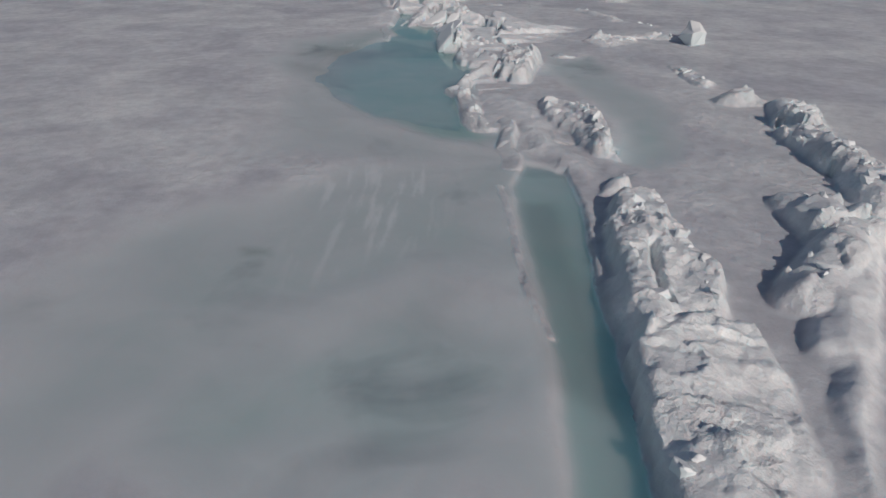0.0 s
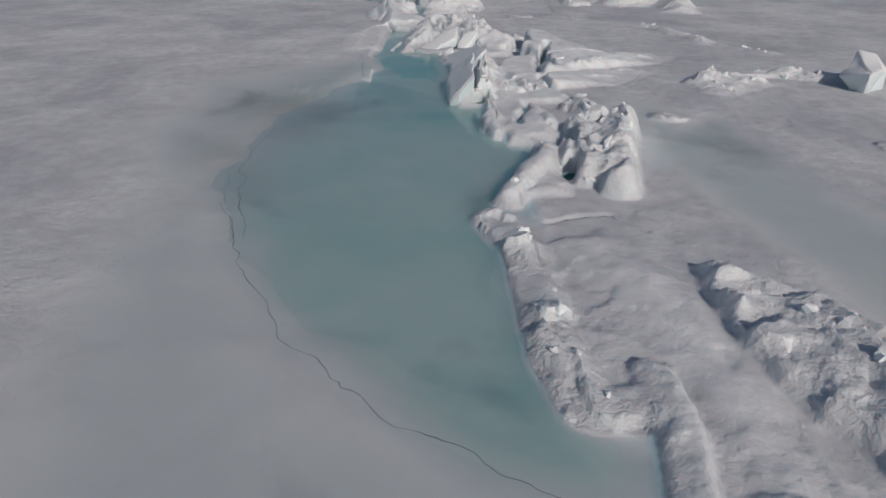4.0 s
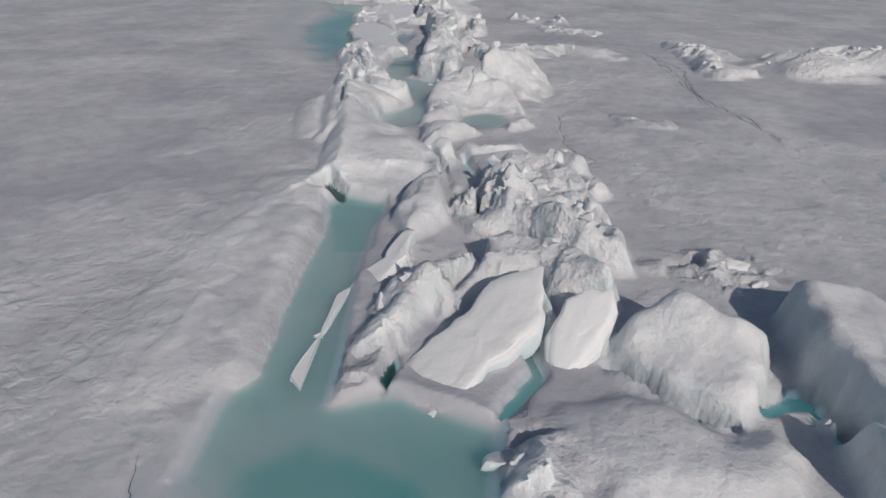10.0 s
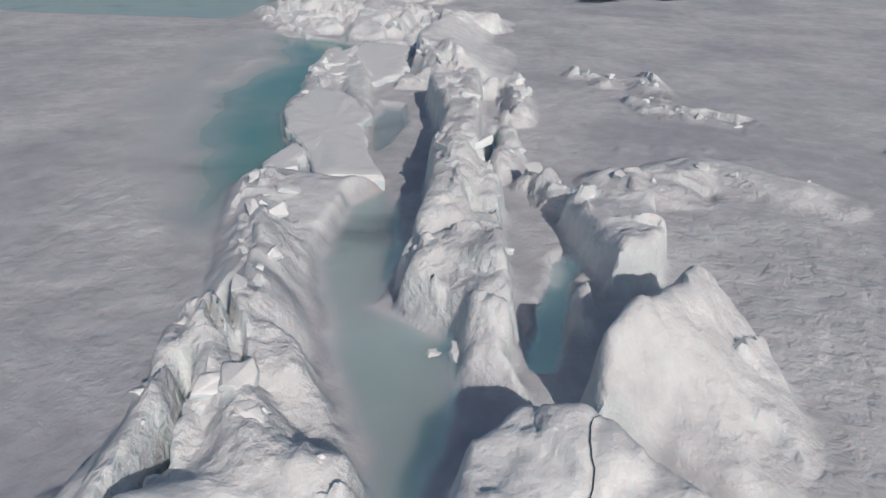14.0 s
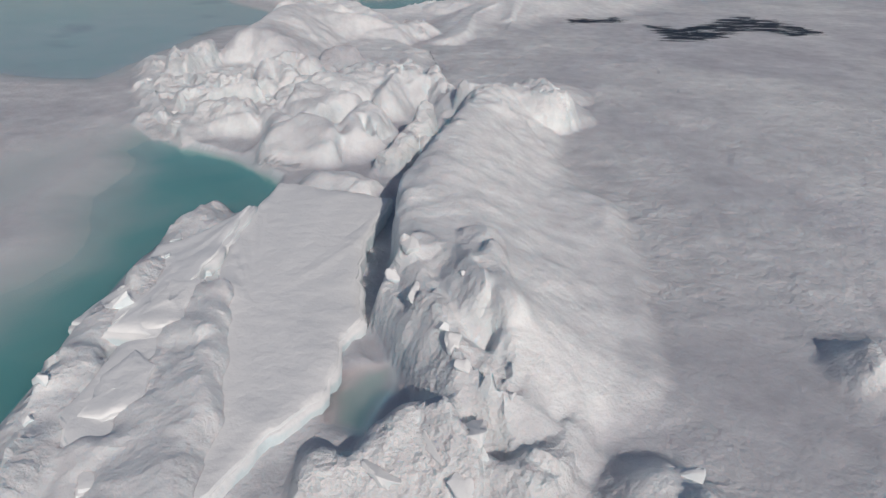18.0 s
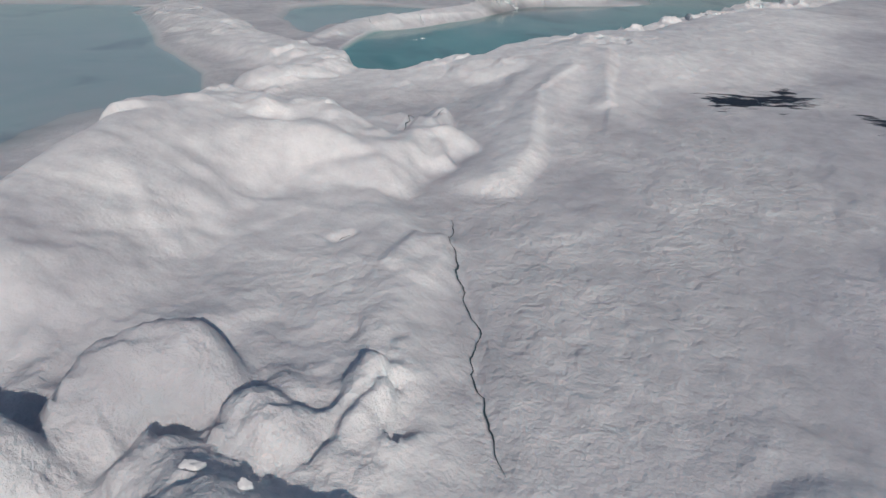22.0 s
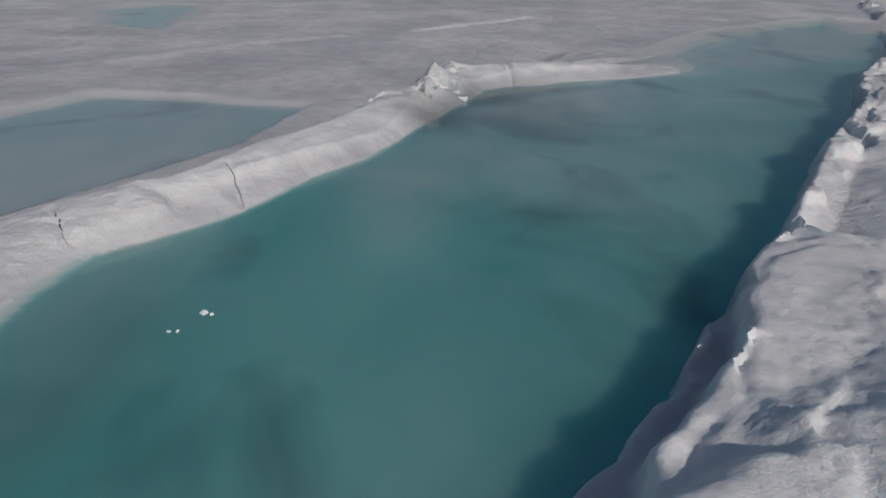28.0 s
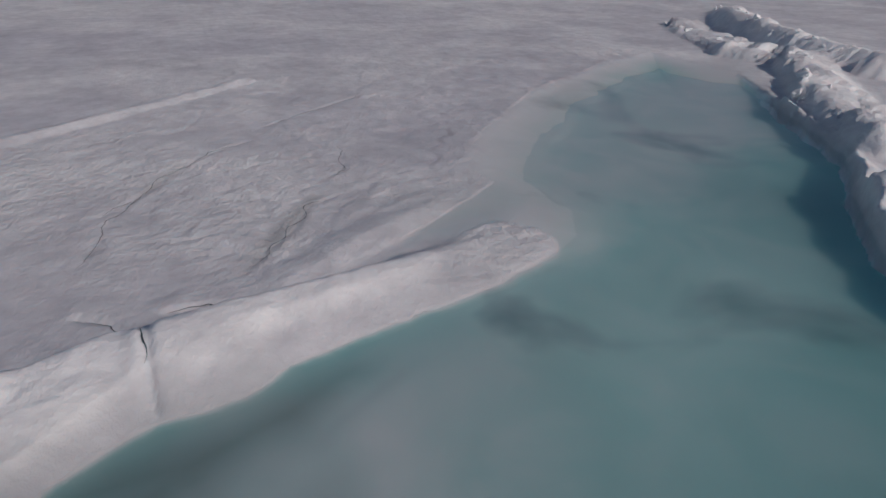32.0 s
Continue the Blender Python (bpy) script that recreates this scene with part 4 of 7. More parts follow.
ridge([(2.25, 31.28, 0.50), (2.05, 30.23, 0.55), (1.65, 29.58, 0.50), (1.37, 28.95, 0.45), (1.08, 28.33, 0.40)], 0.2, 0.4, 0.2, 0.3, 2.2)
hump([(3.04, 33.42, 0.55), (3.51, 33.71, 0.60), (4.45, 33.90, 0.60), (4.80, 33.63, 0.75), (4.47, 32.33, 0.72), (4.27, 31.27, 0.70), (4.01, 30.33, 0.66), (3.76, 29.67, 0.60), (3.72, 29.05, 0.60), (3.57, 28.62, 0.50), (3.37, 28.65, 0.40), (3.13, 29.03, 0.30), (2.60, 29.14, 0.35), (2.68, 29.66, 0.60), (2.77, 30.46, 0.72), (2.95, 31.63, 0.65), (3.03, 32.89, 0.55)], 0.1, 0.32, 0.42)
ridge([(2.88, 31.71, 0.60), (2.73, 30.72, 0.62), (2.67, 30.09, 0.58)], 0.14, 0.2, 0.12, 0.3, 2.2)
trench([(3.09, 32.69), (2.95, 31.89), (2.85, 31.32)], 0.13, 0.4)
ridge([(4.66, 33.21, 0.85), (4.17, 31.61, 0.85), (3.91, 30.48, 0.80), (3.76, 29.82, 0.72), (3.49, 28.81, 0.68)], 0.4, 0.35, 0.22, 0.35, 2.4)
hump([(3.30, 29.14, 0.35), (3.47, 29.02, 0.55), (3.67, 28.89, 0.60), (3.57, 28.62, 0.50), (3.43, 28.59, 0.45), (3.27, 28.87, 0.35)], 0.08, 0.06, 0.3)
hole([(2.46, 30.25), (2.67, 30.45), (2.85, 30.42), (2.81, 29.75), (2.73, 29.43), (2.53, 29.50), (2.40, 29.80)])
plate([(0.95, 36.77, 0.25), (0.89, 35.50, 0.25), (0.70, 34.48, 0.25), (0.71, 33.85, 0.25), (0.87, 33.30, 0.25), (1.00, 32.94, 0.25), (1.24, 32.94, 0.25), (1.35, 32.40, 0.25), (2.67, 32.38, 0.30), (2.91, 33.82, 0.30), (2.83, 35.45, 0.30), (2.22, 36.74, 0.28), (1.28, 36.91, 0.28)], 0.1, 0.03)
hump([(0.92, 36.61, 0.34), (0.91, 35.62, 0.36), (0.81, 34.81, 0.36), (0.68, 34.37, 0.34), (0.70, 33.75, 0.34), (0.85, 33.25, 0.34), (0.99, 32.89, 0.30), (1.24, 32.92, 0.30), (1.28, 33.15, 0.32), (1.27, 33.73, 0.36), (1.36, 34.32, 0.38), (1.25, 35.20, 0.36), (1.24, 36.11, 0.34), (1.20, 36.76, 0.34)], 0.06, 0.05, 0.3)
crack([(1.01, 35.18), (1.14, 34.68), (1.18, 34.13), (1.20, 33.47)], 0.07, 0.25)
crack([(1.12, 36.68), (1.10, 35.73), (1.10, 35.18)], 0.07, 0.25)
lead([(2.24, 36.70), (2.24, 35.89), (2.20, 35.19), (1.88, 34.69), (1.80, 34.14), (1.81, 33.61)], 0.1, 0.3)
ridge([(2.64, 34.46, 0.38), (2.66, 33.73, 0.38)], 0.3, 0.1, 0.05, 0.3, 1.5)
ridge([(3.68, 35.74, 0.50), (3.92, 35.55, 0.62), (4.10, 34.90, 0.60), (4.39, 34.53, 0.60)], 0.3, 0.4, 0.25, 0.35, 1.8)
# tilted sheets beside the blue pond
plate([(2.21, 43.33, 0.36), (3.74, 43.72, 0.38), (3.28, 41.69, 0.36), (3.27, 40.36, 0.36), (3.52, 39.88, 0.36), (3.17, 38.33, 0.34), (3.57, 37.76, 0.30), (3.91, 37.05, 0.30), (3.45, 36.30, 0.30), (1.50, 36.32, 0.25), (1.13, 37.03, 0.28), (1.17, 38.37, 0.28), (1.31, 40.25, 0.30)], 0.06, 0.02)
slab([(-0.63, 43.97, 0.02), (0.04, 44.19, 0.38), (0.66, 43.10, 0.68), (1.08, 41.96, 0.95), (1.23, 40.81, 1.12), (0.85, 40.10, 1.10), (-0.04, 40.56, 0.10), (-0.17, 41.60, 0.02), (-0.28, 42.88, 0.02)], 0.1, 0.02)
slab([(-0.18, 39.22, 0.50), (-0.34, 38.66, 0.30), (-0.35, 37.85, 0.25), (-0.22, 36.57, 0.25), (0.10, 36.46, 0.52), (0.55, 36.61, 0.92), (0.58, 36.98, 1.00), (0.61, 38.00, 1.30), (0.64, 38.65, 1.40), (0.44, 38.70, 1.25)], 0.1, 0.02)
hump([(1.15, 40.96, 0.95), (0.82, 39.15, 0.95), (0.78, 38.00, 0.88), (0.83, 37.52, 0.86), (0.60, 36.82, 0.85), (0.77, 36.71, 0.70), (1.06, 36.82, 0.60), (1.43, 37.61, 0.40), (1.55, 38.75, 0.35), (1.85, 40.35, 0.35), (1.74, 41.18, 0.50), (1.54, 41.28, 0.80)], 0.08, 0.3, 0.3)
ridge([(0.93, 36.83, 0.55), (1.22, 36.76, 0.40), (1.23, 36.51, 0.20)], 0.14, 0.16, 0.2, 0.25, 2.2)
ridge([(-0.16, 36.72, 0.06), (0.09, 36.65, 0.10), (0.42, 36.55, 0.10)], 0.08, 0.1, 0.1, 0.25, 1.8)
hole([(0.16, 36.51), (0.53, 36.87), (0.87, 37.28), (1.10, 37.20), (0.98, 36.44), (0.22, 36.34)])
frozen([(2.00, 40.52), (2.24, 40.44), (2.40, 39.81), (2.35, 39.24), (2.00, 38.98), (1.80, 39.23)], 0.25, 0.2, 0.3)
ridge([(1.49, 38.30, 0.42), (1.69, 38.05, 0.45), (1.92, 37.75, 0.45), (2.14, 37.43, 0.40)], 0.2, 0.25, 0.28, 0.25, 1.8)
ridge([(2.35, 39.05, 0.42), (2.46, 38.68, 0.50), (2.51, 38.13, 0.48), (2.69, 37.72, 0.40)], 0.2, 0.2, 0.26, 0.25, 1.8)
plate([(3.57, 47.42, 0.85), (4.76, 47.46, 0.85), (5.09, 45.81, 0.80), (6.07, 45.01, 0.50), (7.23, 44.98, 0.20), (5.32, 43.55, 0.50), (3.73, 41.89, 0.75), (3.49, 41.39, 0.80), (3.54, 43.14, 0.82), (3.00, 44.10, 0.80)], 0.08, 0.04)
plate([(3.62, 41.89, 0.78), (5.04, 43.24, 0.66), (8.57, 44.66, 0.30), (10.43, 44.15, 0.12), (8.82, 42.73, 0.14), (7.01, 42.12, 0.30), (5.26, 41.09, 0.48), (4.22, 40.08, 0.55), (3.40, 39.78, 0.70), (3.35, 40.13, 0.76)], 0.08, 0.05)
plate([(3.24, 39.47, 0.52), (3.77, 39.97, 0.50), (4.97, 40.67, 0.40), (6.77, 41.72, 0.28), (8.23, 41.24, 0.12), (6.27, 38.66, 0.12), (4.86, 38.61, 0.28), (3.58, 38.23, 0.42), (3.05, 37.98, 0.48), (2.91, 38.48, 0.52)], 0.08, 0.05)
rubble([(3.85, 41.00), (4.67, 40.80), (5.94, 41.84), (6.08, 42.28), (4.96, 41.41), (4.21, 41.20)], 0.4, 0.25)
lead([(4.21, 44.66), (3.78, 42.94), (3.64, 41.48), (3.78, 40.82), (4.00, 40.47)], 0.13, 0.35)
trench([(3.24, 39.61), (3.19, 39.13), (3.33, 38.41), (3.62, 37.99), (3.90, 37.66), (4.18, 37.39)], 0.14, 0.5)
# broken blocks at the head of the inlet
plate([(-3.1, 52.4, 0.15), (-2.1, 51.6, 0.12), (-1.5, 52.0, 0.60), (-0.9, 53.6, 0.50), (-1.9, 54.9, 0.45), (-2.9, 54.1, 0.60), (-3.0, 52.6, 0.65)], 0.2, 0.04)
ridge([(-3.6, 46.3, 0.25), (-3.6, 47.8, 0.25), (-3.6, 49.5, 0.30), (-3.6, 50.8, 0.30), (-3.2, 51.8, 0.35)], 1.6, 0.3, 0.04, 0.5, 1.3)
hump([(1.03, 45.76, 0.25), (1.49, 45.62, 0.30), (1.98, 45.09, 0.30), (2.50, 45.22, 0.35), (2.66, 44.82, 0.35), (2.47, 44.21, 0.30), (0.64, 44.19, 0.30), (-0.13, 45.22, 0.15), (-0.11, 45.61, 0.10), (0.38, 45.71, 0.20)], 0.12, 0.02, 0.5)
rubble([(-0.56, 45.09), (-0.03, 45.44), (0.26, 44.95), (0.49, 44.37), (-0.12, 43.86), (-0.49, 44.22)], 0.4, 0.3)
slab([(-0.38, 47.48, 0.75), (0.33, 47.59, 0.85), (0.40, 47.23, 0.80), (0.14, 46.70, 0.62), (-0.31, 46.13, 0.35), (-0.91, 45.66, 0.04), (-1.17, 45.52, 0.00), (-1.50, 45.91, 0.00), (-1.47, 46.36, 0.15), (-0.91, 46.97, 0.42)], 0.08, 0.03)
slab([(0.56, 47.17, 0.75), (1.22, 47.16, 0.85), (1.20, 46.86, 0.70), (0.91, 46.49, 0.35), (0.53, 46.17, 0.12), (0.27, 45.97, 0.00), (0.24, 46.43, 0.08), (0.36, 46.88, 0.50)], 0.08, 0.03)
hump([(1.38, 46.91, 0.75), (1.99, 47.12, 0.90), (2.54, 46.65, 0.85), (3.02, 46.49, 0.70), (2.58, 45.59, 0.50), (2.09, 45.25, 0.35), (1.59, 45.55, 0.32), (1.13, 45.95, 0.30), (1.03, 46.22, 0.30), (1.22, 46.75, 0.60)], 0.1, 0.06, 0.5)
slab([(-1.66, 49.57, 0.50), (-1.51, 49.48, 0.50), (-1.60, 48.81, 0.35), (-2.08, 48.12, 0.12), (-2.44, 48.35, 0.05), (-2.31, 48.61, 0.15)], 0.06, 0.04)
hump([(-2.03, 47.70, 0.30), (-2.21, 46.74, 0.12), (-2.34, 45.68, 0.00), (-1.98, 45.89, 0.10), (-1.57, 46.30, 0.20), (-1.54, 46.92, 0.45), (-1.37, 47.31, 0.60), (-0.99, 47.60, 0.65), (-1.24, 48.26, 0.60), (-1.74, 48.09, 0.45)], 0.07, 0.24, 0.3)
slab([(-2.44, 48.33, 0.06), (-2.69, 46.82, 0.04), (-2.74, 45.95, 0.02), (-2.91, 46.23, 0.02), (-2.72, 46.99, 0.04), (-2.60, 48.16, 0.06)], 0.06, 0.01)
hump([(-1.57, 48.18, 0.50), (-0.91, 48.35, 0.70), (-0.01, 49.15, 0.70), (0.85, 48.96, 0.75), (1.20, 48.13, 0.75), (1.44, 47.73, 0.70), (1.30, 47.43, 0.65), (0.57, 47.58, 0.55), (0.32, 48.13, 0.60), (-0.42, 48.04, 0.50), (-0.99, 47.34, 0.45), (-1.39, 47.70, 0.50)], 0.1, 0.3, 0.45)
hump([(-0.90, 50.75, 0.55), (-0.35, 51.68, 0.70), (0.17, 52.78, 0.70), (1.00, 52.73, 0.70), (1.81, 52.02, 0.60), (1.72, 50.96, 0.55), (1.92, 49.61, 0.50), (1.85, 48.61, 0.50), (1.32, 48.59, 0.60), (1.07, 49.17, 0.70), (0.59, 49.59, 0.60), (-0.13, 49.90, 0.55)], 0.1, 0.34, 0.4)
ridge([(0.68, 49.72, 0.95), (0.90, 49.38, 0.95), (1.14, 49.17, 0.85), (1.20, 48.97, 0.80)], 0.2, 0.25, 0.3, 0.3, 2.2)
rubble([(2.14, 48.80), (2.64, 49.28), (3.40, 49.30), (3.92, 49.21), (4.31, 48.67), (3.31, 48.14), (2.57, 48.46)], 0.4, 0.3)
trench([(-0.62, 49.11), (-0.46, 48.56), (-0.91, 47.90)], 0.1, 0.3)
trench([(0.75, 48.76), (0.94, 48.59), (1.17, 48.42)], 0.1, 0.4)
lead([(0.28, 47.20), (0.07, 46.69), (0.13, 46.24), (-0.16, 45.82), (-0.31, 45.53)], 0.1, 0.4)
lead([(1.04, 46.31), (1.37, 46.00), (1.68, 45.71), (1.92, 45.48), (2.12, 45.32)], 0.08, 0.25)
lead([(2.73, 45.66), (3.20, 45.83), (3.27, 45.41), (3.29, 45.00), (3.40, 44.62)], 0.14, 0.45)
hole([(-1.82, 46.20), (-1.73, 46.52), (-1.63, 46.56), (-1.62, 46.20), (-1.71, 45.89)])
hump([(-4.17, 51.31, 0.22), (-3.54, 51.42, 0.18), (-3.24, 51.29, 0.12), (-3.09, 49.75, 0.05), (-3.34, 48.44, 0.03), (-3.55, 46.96, 0.03), (-3.55, 46.45, 0.05), (-3.72, 45.80, 0.06), (-4.11, 44.67, 0.08), (-4.30, 44.27, 0.12), (-4.24, 46.48, 0.20), (-4.35, 49.33, 0.25)], 0.12, 0.04, 0.4)
ridge([(-3.47, 51.88, 0.16), (-3.32, 52.22, 0.32), (-3.29, 52.77, 0.55), (-3.32, 53.50, 0.66), (-3.44, 54.86, 0.76), (-3.73, 56.87, 0.84), (-3.93, 58.51, 0.90)], 0.42, 1.3, 0.05, 0.5, 1.25)
ridge([(-4.44, 56.49, 0.22), (-4.63, 57.83, 0.30), (-4.43, 59.29, 0.35)], 0.2, 0.4, 0.08, 0.3, 1.5)
ridge([(-4.15, 51.34, 0.20), (-3.99, 51.64, 0.30), (-3.70, 52.14, 0.35), (-3.37, 52.41, 0.45)], 0.12, 0.25, 0.08, 0.3, 1.8)
hump([(-1.96, 50.46, 0.50), (-1.84, 51.11, 0.60), (-1.41, 51.84, 0.78), (-1.13, 52.02, 0.78), (-1.02, 51.34, 0.70), (-1.01, 50.39, 0.60), (-1.28, 50.06, 0.50), (-1.66, 49.69, 0.40), (-1.90, 50.18, 0.40)], 0.1, 0.1, 0.35)
hump([(-0.93, 50.77, 0.35), (-0.64, 50.82, 0.50), (-0.25, 51.23, 0.60), (0.23, 51.46, 0.65), (0.87, 51.11, 0.60), (0.68, 50.51, 0.55), (0.34, 50.09, 0.50), (-0.29, 49.75, 0.30), (-0.61, 49.90, 0.30)], 0.08, 0.34, 0.3)
hole([(-3.90, 51.98), (-3.50, 52.65), (-3.01, 52.00), (-3.05, 51.65), (-3.47, 51.75)])
hole([(-0.90, 52.02), (-0.70, 52.14), (-0.56, 51.71), (-0.77, 51.68)])
hole([(-0.56, 51.37), (-0.37, 51.23), (-0.33, 50.76), (-0.27, 50.64), (-0.41, 50.63)])
hump([(-1.61, 56.05, 0.45), (-1.11, 55.85, 0.52), (-0.70, 55.73, 0.50), (-0.17, 55.67, 0.45), (-0.38, 55.50, 0.40), (-0.87, 55.25, 0.45), (-1.26, 54.68, 0.48), (-1.59, 54.66, 0.40), (-1.66, 55.35, 0.42)], 0.08, 0.16, 0.3)
hump([(-1.42, 54.10, 0.52), (-1.18, 54.20, 0.62), (-0.84, 54.09, 0.62), (-0.81, 53.77, 0.52), (-1.11, 53.57, 0.40), (-1.34, 53.72, 0.42)], 0.07, 0.06, 0.3)
hump([(-0.75, 54.41, 0.45), (-0.39, 54.50, 0.48), (0.13, 54.25, 0.36), (0.79, 54.59, 0.36), (0.98, 54.12, 0.30), (-0.42, 54.00, 0.36)], 0.08, 0.14, 0.3)
plate([(-0.42, 53.97, 0.38), (0.83, 54.12, 0.38), (1.10, 53.57, 0.38), (1.37, 52.82, 0.38), (1.31, 52.21, 0.36), (0.97, 51.90, 0.32), (0.25, 51.87, 0.26), (-0.21, 52.79, 0.22), (-0.34, 53.31, 0.24)], 0.1, 0.03)
hump([(-1.67, 53.21, 0.45), (-1.36, 53.46, 0.50), (-1.11, 52.77, 0.60), (-1.06, 52.06, 0.60), (-0.97, 51.50, 0.50), (-1.16, 51.58, 0.40), (-1.27, 52.23, 0.35), (-1.47, 52.96, 0.35)], 0.08, 0.12, 0.3)
slot([(-1.34, 53.92), (-1.10, 53.36), (-0.98, 52.73), (-0.93, 52.05)], 0.09, 0.0)
trench([(-0.61, 54.11), (-0.46, 53.28), (-0.29, 52.83)], 0.1, 0.2)
ridge([(1.25, 53.42, 0.42), (1.49, 53.43, 0.50), (1.64, 53.14, 0.50), (1.78, 52.96, 0.42)], 0.25, 0.3, 0.3, 0.3, 1.8)
ridge([(0.33, 51.84, 0.40), (0.61, 52.01, 0.48), (0.99, 52.05, 0.48), (1.20, 51.94, 0.42), (1.03, 51.79, 0.35)], 0.2, 0.3, 0.1, 0.3, 1.8)
ridge([(1.77, 52.75, 0.30), (1.85, 52.26, 0.32), (1.97, 51.81, 0.30)], 0.25, 0.25, 0.2, 0.3, 1.6)
frozen([(-3.33, 51.44), (-3.01, 51.92), (-2.30, 51.62), (-2.20, 50.84), (-2.36, 50.12), (-2.36, 49.49), (-2.97, 49.48), (-3.13, 50.33)], 0.6, 0.12, -0.03)
# pinnacles and the pool behind them
ridge([(-3.7, 61.4, 1.00), (-4.1, 63.5, 0.70), (-5.0, 66.6, 0.40)], 0.6, 0.5, 0.2, 0.4, 1.35)
plate([(-5.0, 67.1, 0.40), (-2.7, 66.7, 0.42), (-2.5, 65.6, 0.35), (-3.3, 64.2, 0.30), (-3.1, 62.2, 0.30), (-3.2, 61.0, 0.35), (-4.2, 63.5, 0.50)], 0.15, 0.02)
ridge([(2.4, 66.6, 0.40), (3.9, 67.5, 0.40), (5.1, 66.3, 0.40), (5.3, 65.9, 0.30)], 0.8, 0.5, 0.2, 0.5, 1.35)
ridge([(6.0, 71.2, 0.24), (4.4, 72.0, 0.30), (4.6, 75.9, 0.30), (2.9, 76.7, 0.30)], 0.5, 0.6, 0.25, 0.5, 1.35)
hump([(-1.24, 59.40, 0.85), (-0.76, 59.75, 1.00), (-0.21, 59.57, 1.05), (0.06, 59.50, 1.00), (0.57, 58.96, 0.85), (0.96, 58.58, 0.65), (1.15, 57.86, 0.45), (1.13, 56.90, 0.30), (0.77, 57.29, 0.25), (0.23, 57.48, 0.25), (-0.46, 57.17, 0.28), (-0.69, 56.76, 0.30), (-0.97, 55.73, 0.32), (-1.49, 55.92, 0.32), (-1.70, 56.54, 0.32), (-1.59, 57.51, 0.48), (-1.65, 58.01, 0.62), (-1.46, 58.60, 0.76)], 0.1, 0.1, 0.35)
crack([(-0.49, 58.31), (-0.36, 58.57), (-0.19, 59.15), (-0.07, 59.47)], 0.03, 0.12)
crack([(0.31, 59.56), (0.46, 59.17), (0.59, 59.03)], 0.03, 0.12)
ridge([(-1.46, 56.60, 0.42), (-1.23, 56.63, 0.48), (-0.93, 56.98, 0.50)], 0.25, 0.3, 0.25, 0.3, 1.8)
ridge([(0.59, 56.12, 0.32), (0.99, 56.56, 0.36), (1.05, 56.85, 0.34)], 0.12, 0.25, 0.12, 0.3, 1.6)
lead([(0.87, 60.09), (1.24, 59.64), (1.55, 59.39), (1.83, 59.21)], 0.1, 0.4)
hump([(0.04, 60.39, 1.35), (-0.02, 59.83, 1.12), (0.13, 59.90, 0.70), (0.61, 59.75, 0.40), (1.19, 59.28, 0.28), (1.80, 59.37, 0.20), (2.39, 60.15, 0.22), (2.31, 61.83, 0.45), (1.78, 62.49, 0.95), (1.09, 61.44, 1.35), (0.36, 60.66, 1.45)], 0.09, 0.14, 0.4)
hump([(0.49, 64.99, 0.80), (1.10, 65.28, 0.85), (1.92, 64.82, 0.85), (1.84, 63.72, 0.90), (1.49, 62.96, 0.95), (0.79, 62.70, 0.90), (0.69, 63.64, 0.78)], 0.08, 0.14, 0.35)
hump([(-1.29, 61.03, 0.60), (-0.96, 61.63, 0.90), (-0.64, 61.56, 0.95), (-0.70, 60.98, 0.65), (-0.49, 60.56, 0.30), (-0.86, 60.69, 0.26), (-1.16, 60.89, 0.32)], 0.08, 0.14, 0.35)
hump([(-2.16, 61.58, 0.35), (-1.76, 61.67, 0.50), (-1.58, 61.51, 0.45), (-1.68, 61.32, 0.30), (-1.95, 61.07, 0.20), (-2.13, 61.25, 0.22)], 0.06, 0.1, 0.3)
hump([(-2.08, 62.34, 0.70), (-1.83, 63.06, 1.00), (-1.13, 63.25, 1.10), (-0.59, 63.12, 1.00), (-0.60, 61.68, 0.95), (-0.97, 61.56, 0.90), (-1.23, 61.03, 0.60), (-1.35, 61.41, 0.50), (-1.55, 61.33, 0.55), (-1.76, 61.70, 0.60), (-1.94, 61.85, 0.50)], 0.08, 0.26, 0.35)
hump([(-0.19, 62.16, 0.30), (0.13, 62.48, 0.50), (0.51, 62.62, 0.60), (0.41, 61.69, 0.50), (0.10, 61.73, 0.30)], 0.08, 0.12, 0.3)
lead([(-0.28, 61.31), (-0.08, 62.01), (0.11, 62.84), (0.38, 63.85)], 0.2, 0.05)
hump([(-4.76, 61.68, 0.50), (-4.36, 61.62, 0.90), (-3.95, 61.49, 0.95), (-3.58, 61.46, 0.98), (-3.36, 61.13, 0.78), (-3.02, 60.97, 0.60), (-2.62, 60.35, 0.42), (-2.27, 59.56, 0.30), (-2.21, 59.10, 0.30), (-3.50, 58.89, 0.50), (-3.99, 59.33, 0.35), (-4.36, 60.12, 0.35)], 0.1, 0.28, 0.4)
ridge([(-4.43, 61.14, 0.75), (-4.20, 60.26, 0.74), (-4.00, 59.64, 0.65), (-4.02, 59.12, 0.50)], 0.25, 0.25, 0.25, 0.3, 2.0)
ridge([(-3.88, 61.32, 1.02), (-3.79, 60.59, 0.85), (-3.28, 59.82, 0.78), (-2.97, 59.26, 0.72)], 0.25, 0.3, 0.3, 0.3, 2.0)
trench([(-4.05, 60.41), (-3.96, 59.78), (-3.93, 59.30)], 0.08, 0.5)
trench([(-4.28, 62.12), (-3.84, 61.19), (-3.49, 60.43)], 0.08, 0.4)
ridge([(-4.44, 58.94, 0.42), (-4.76, 58.25, 0.36), (-4.58, 56.82, 0.32), (-4.30, 55.57, 0.26)], 0.1, 0.45, 0.04, 0.3, 1.4)
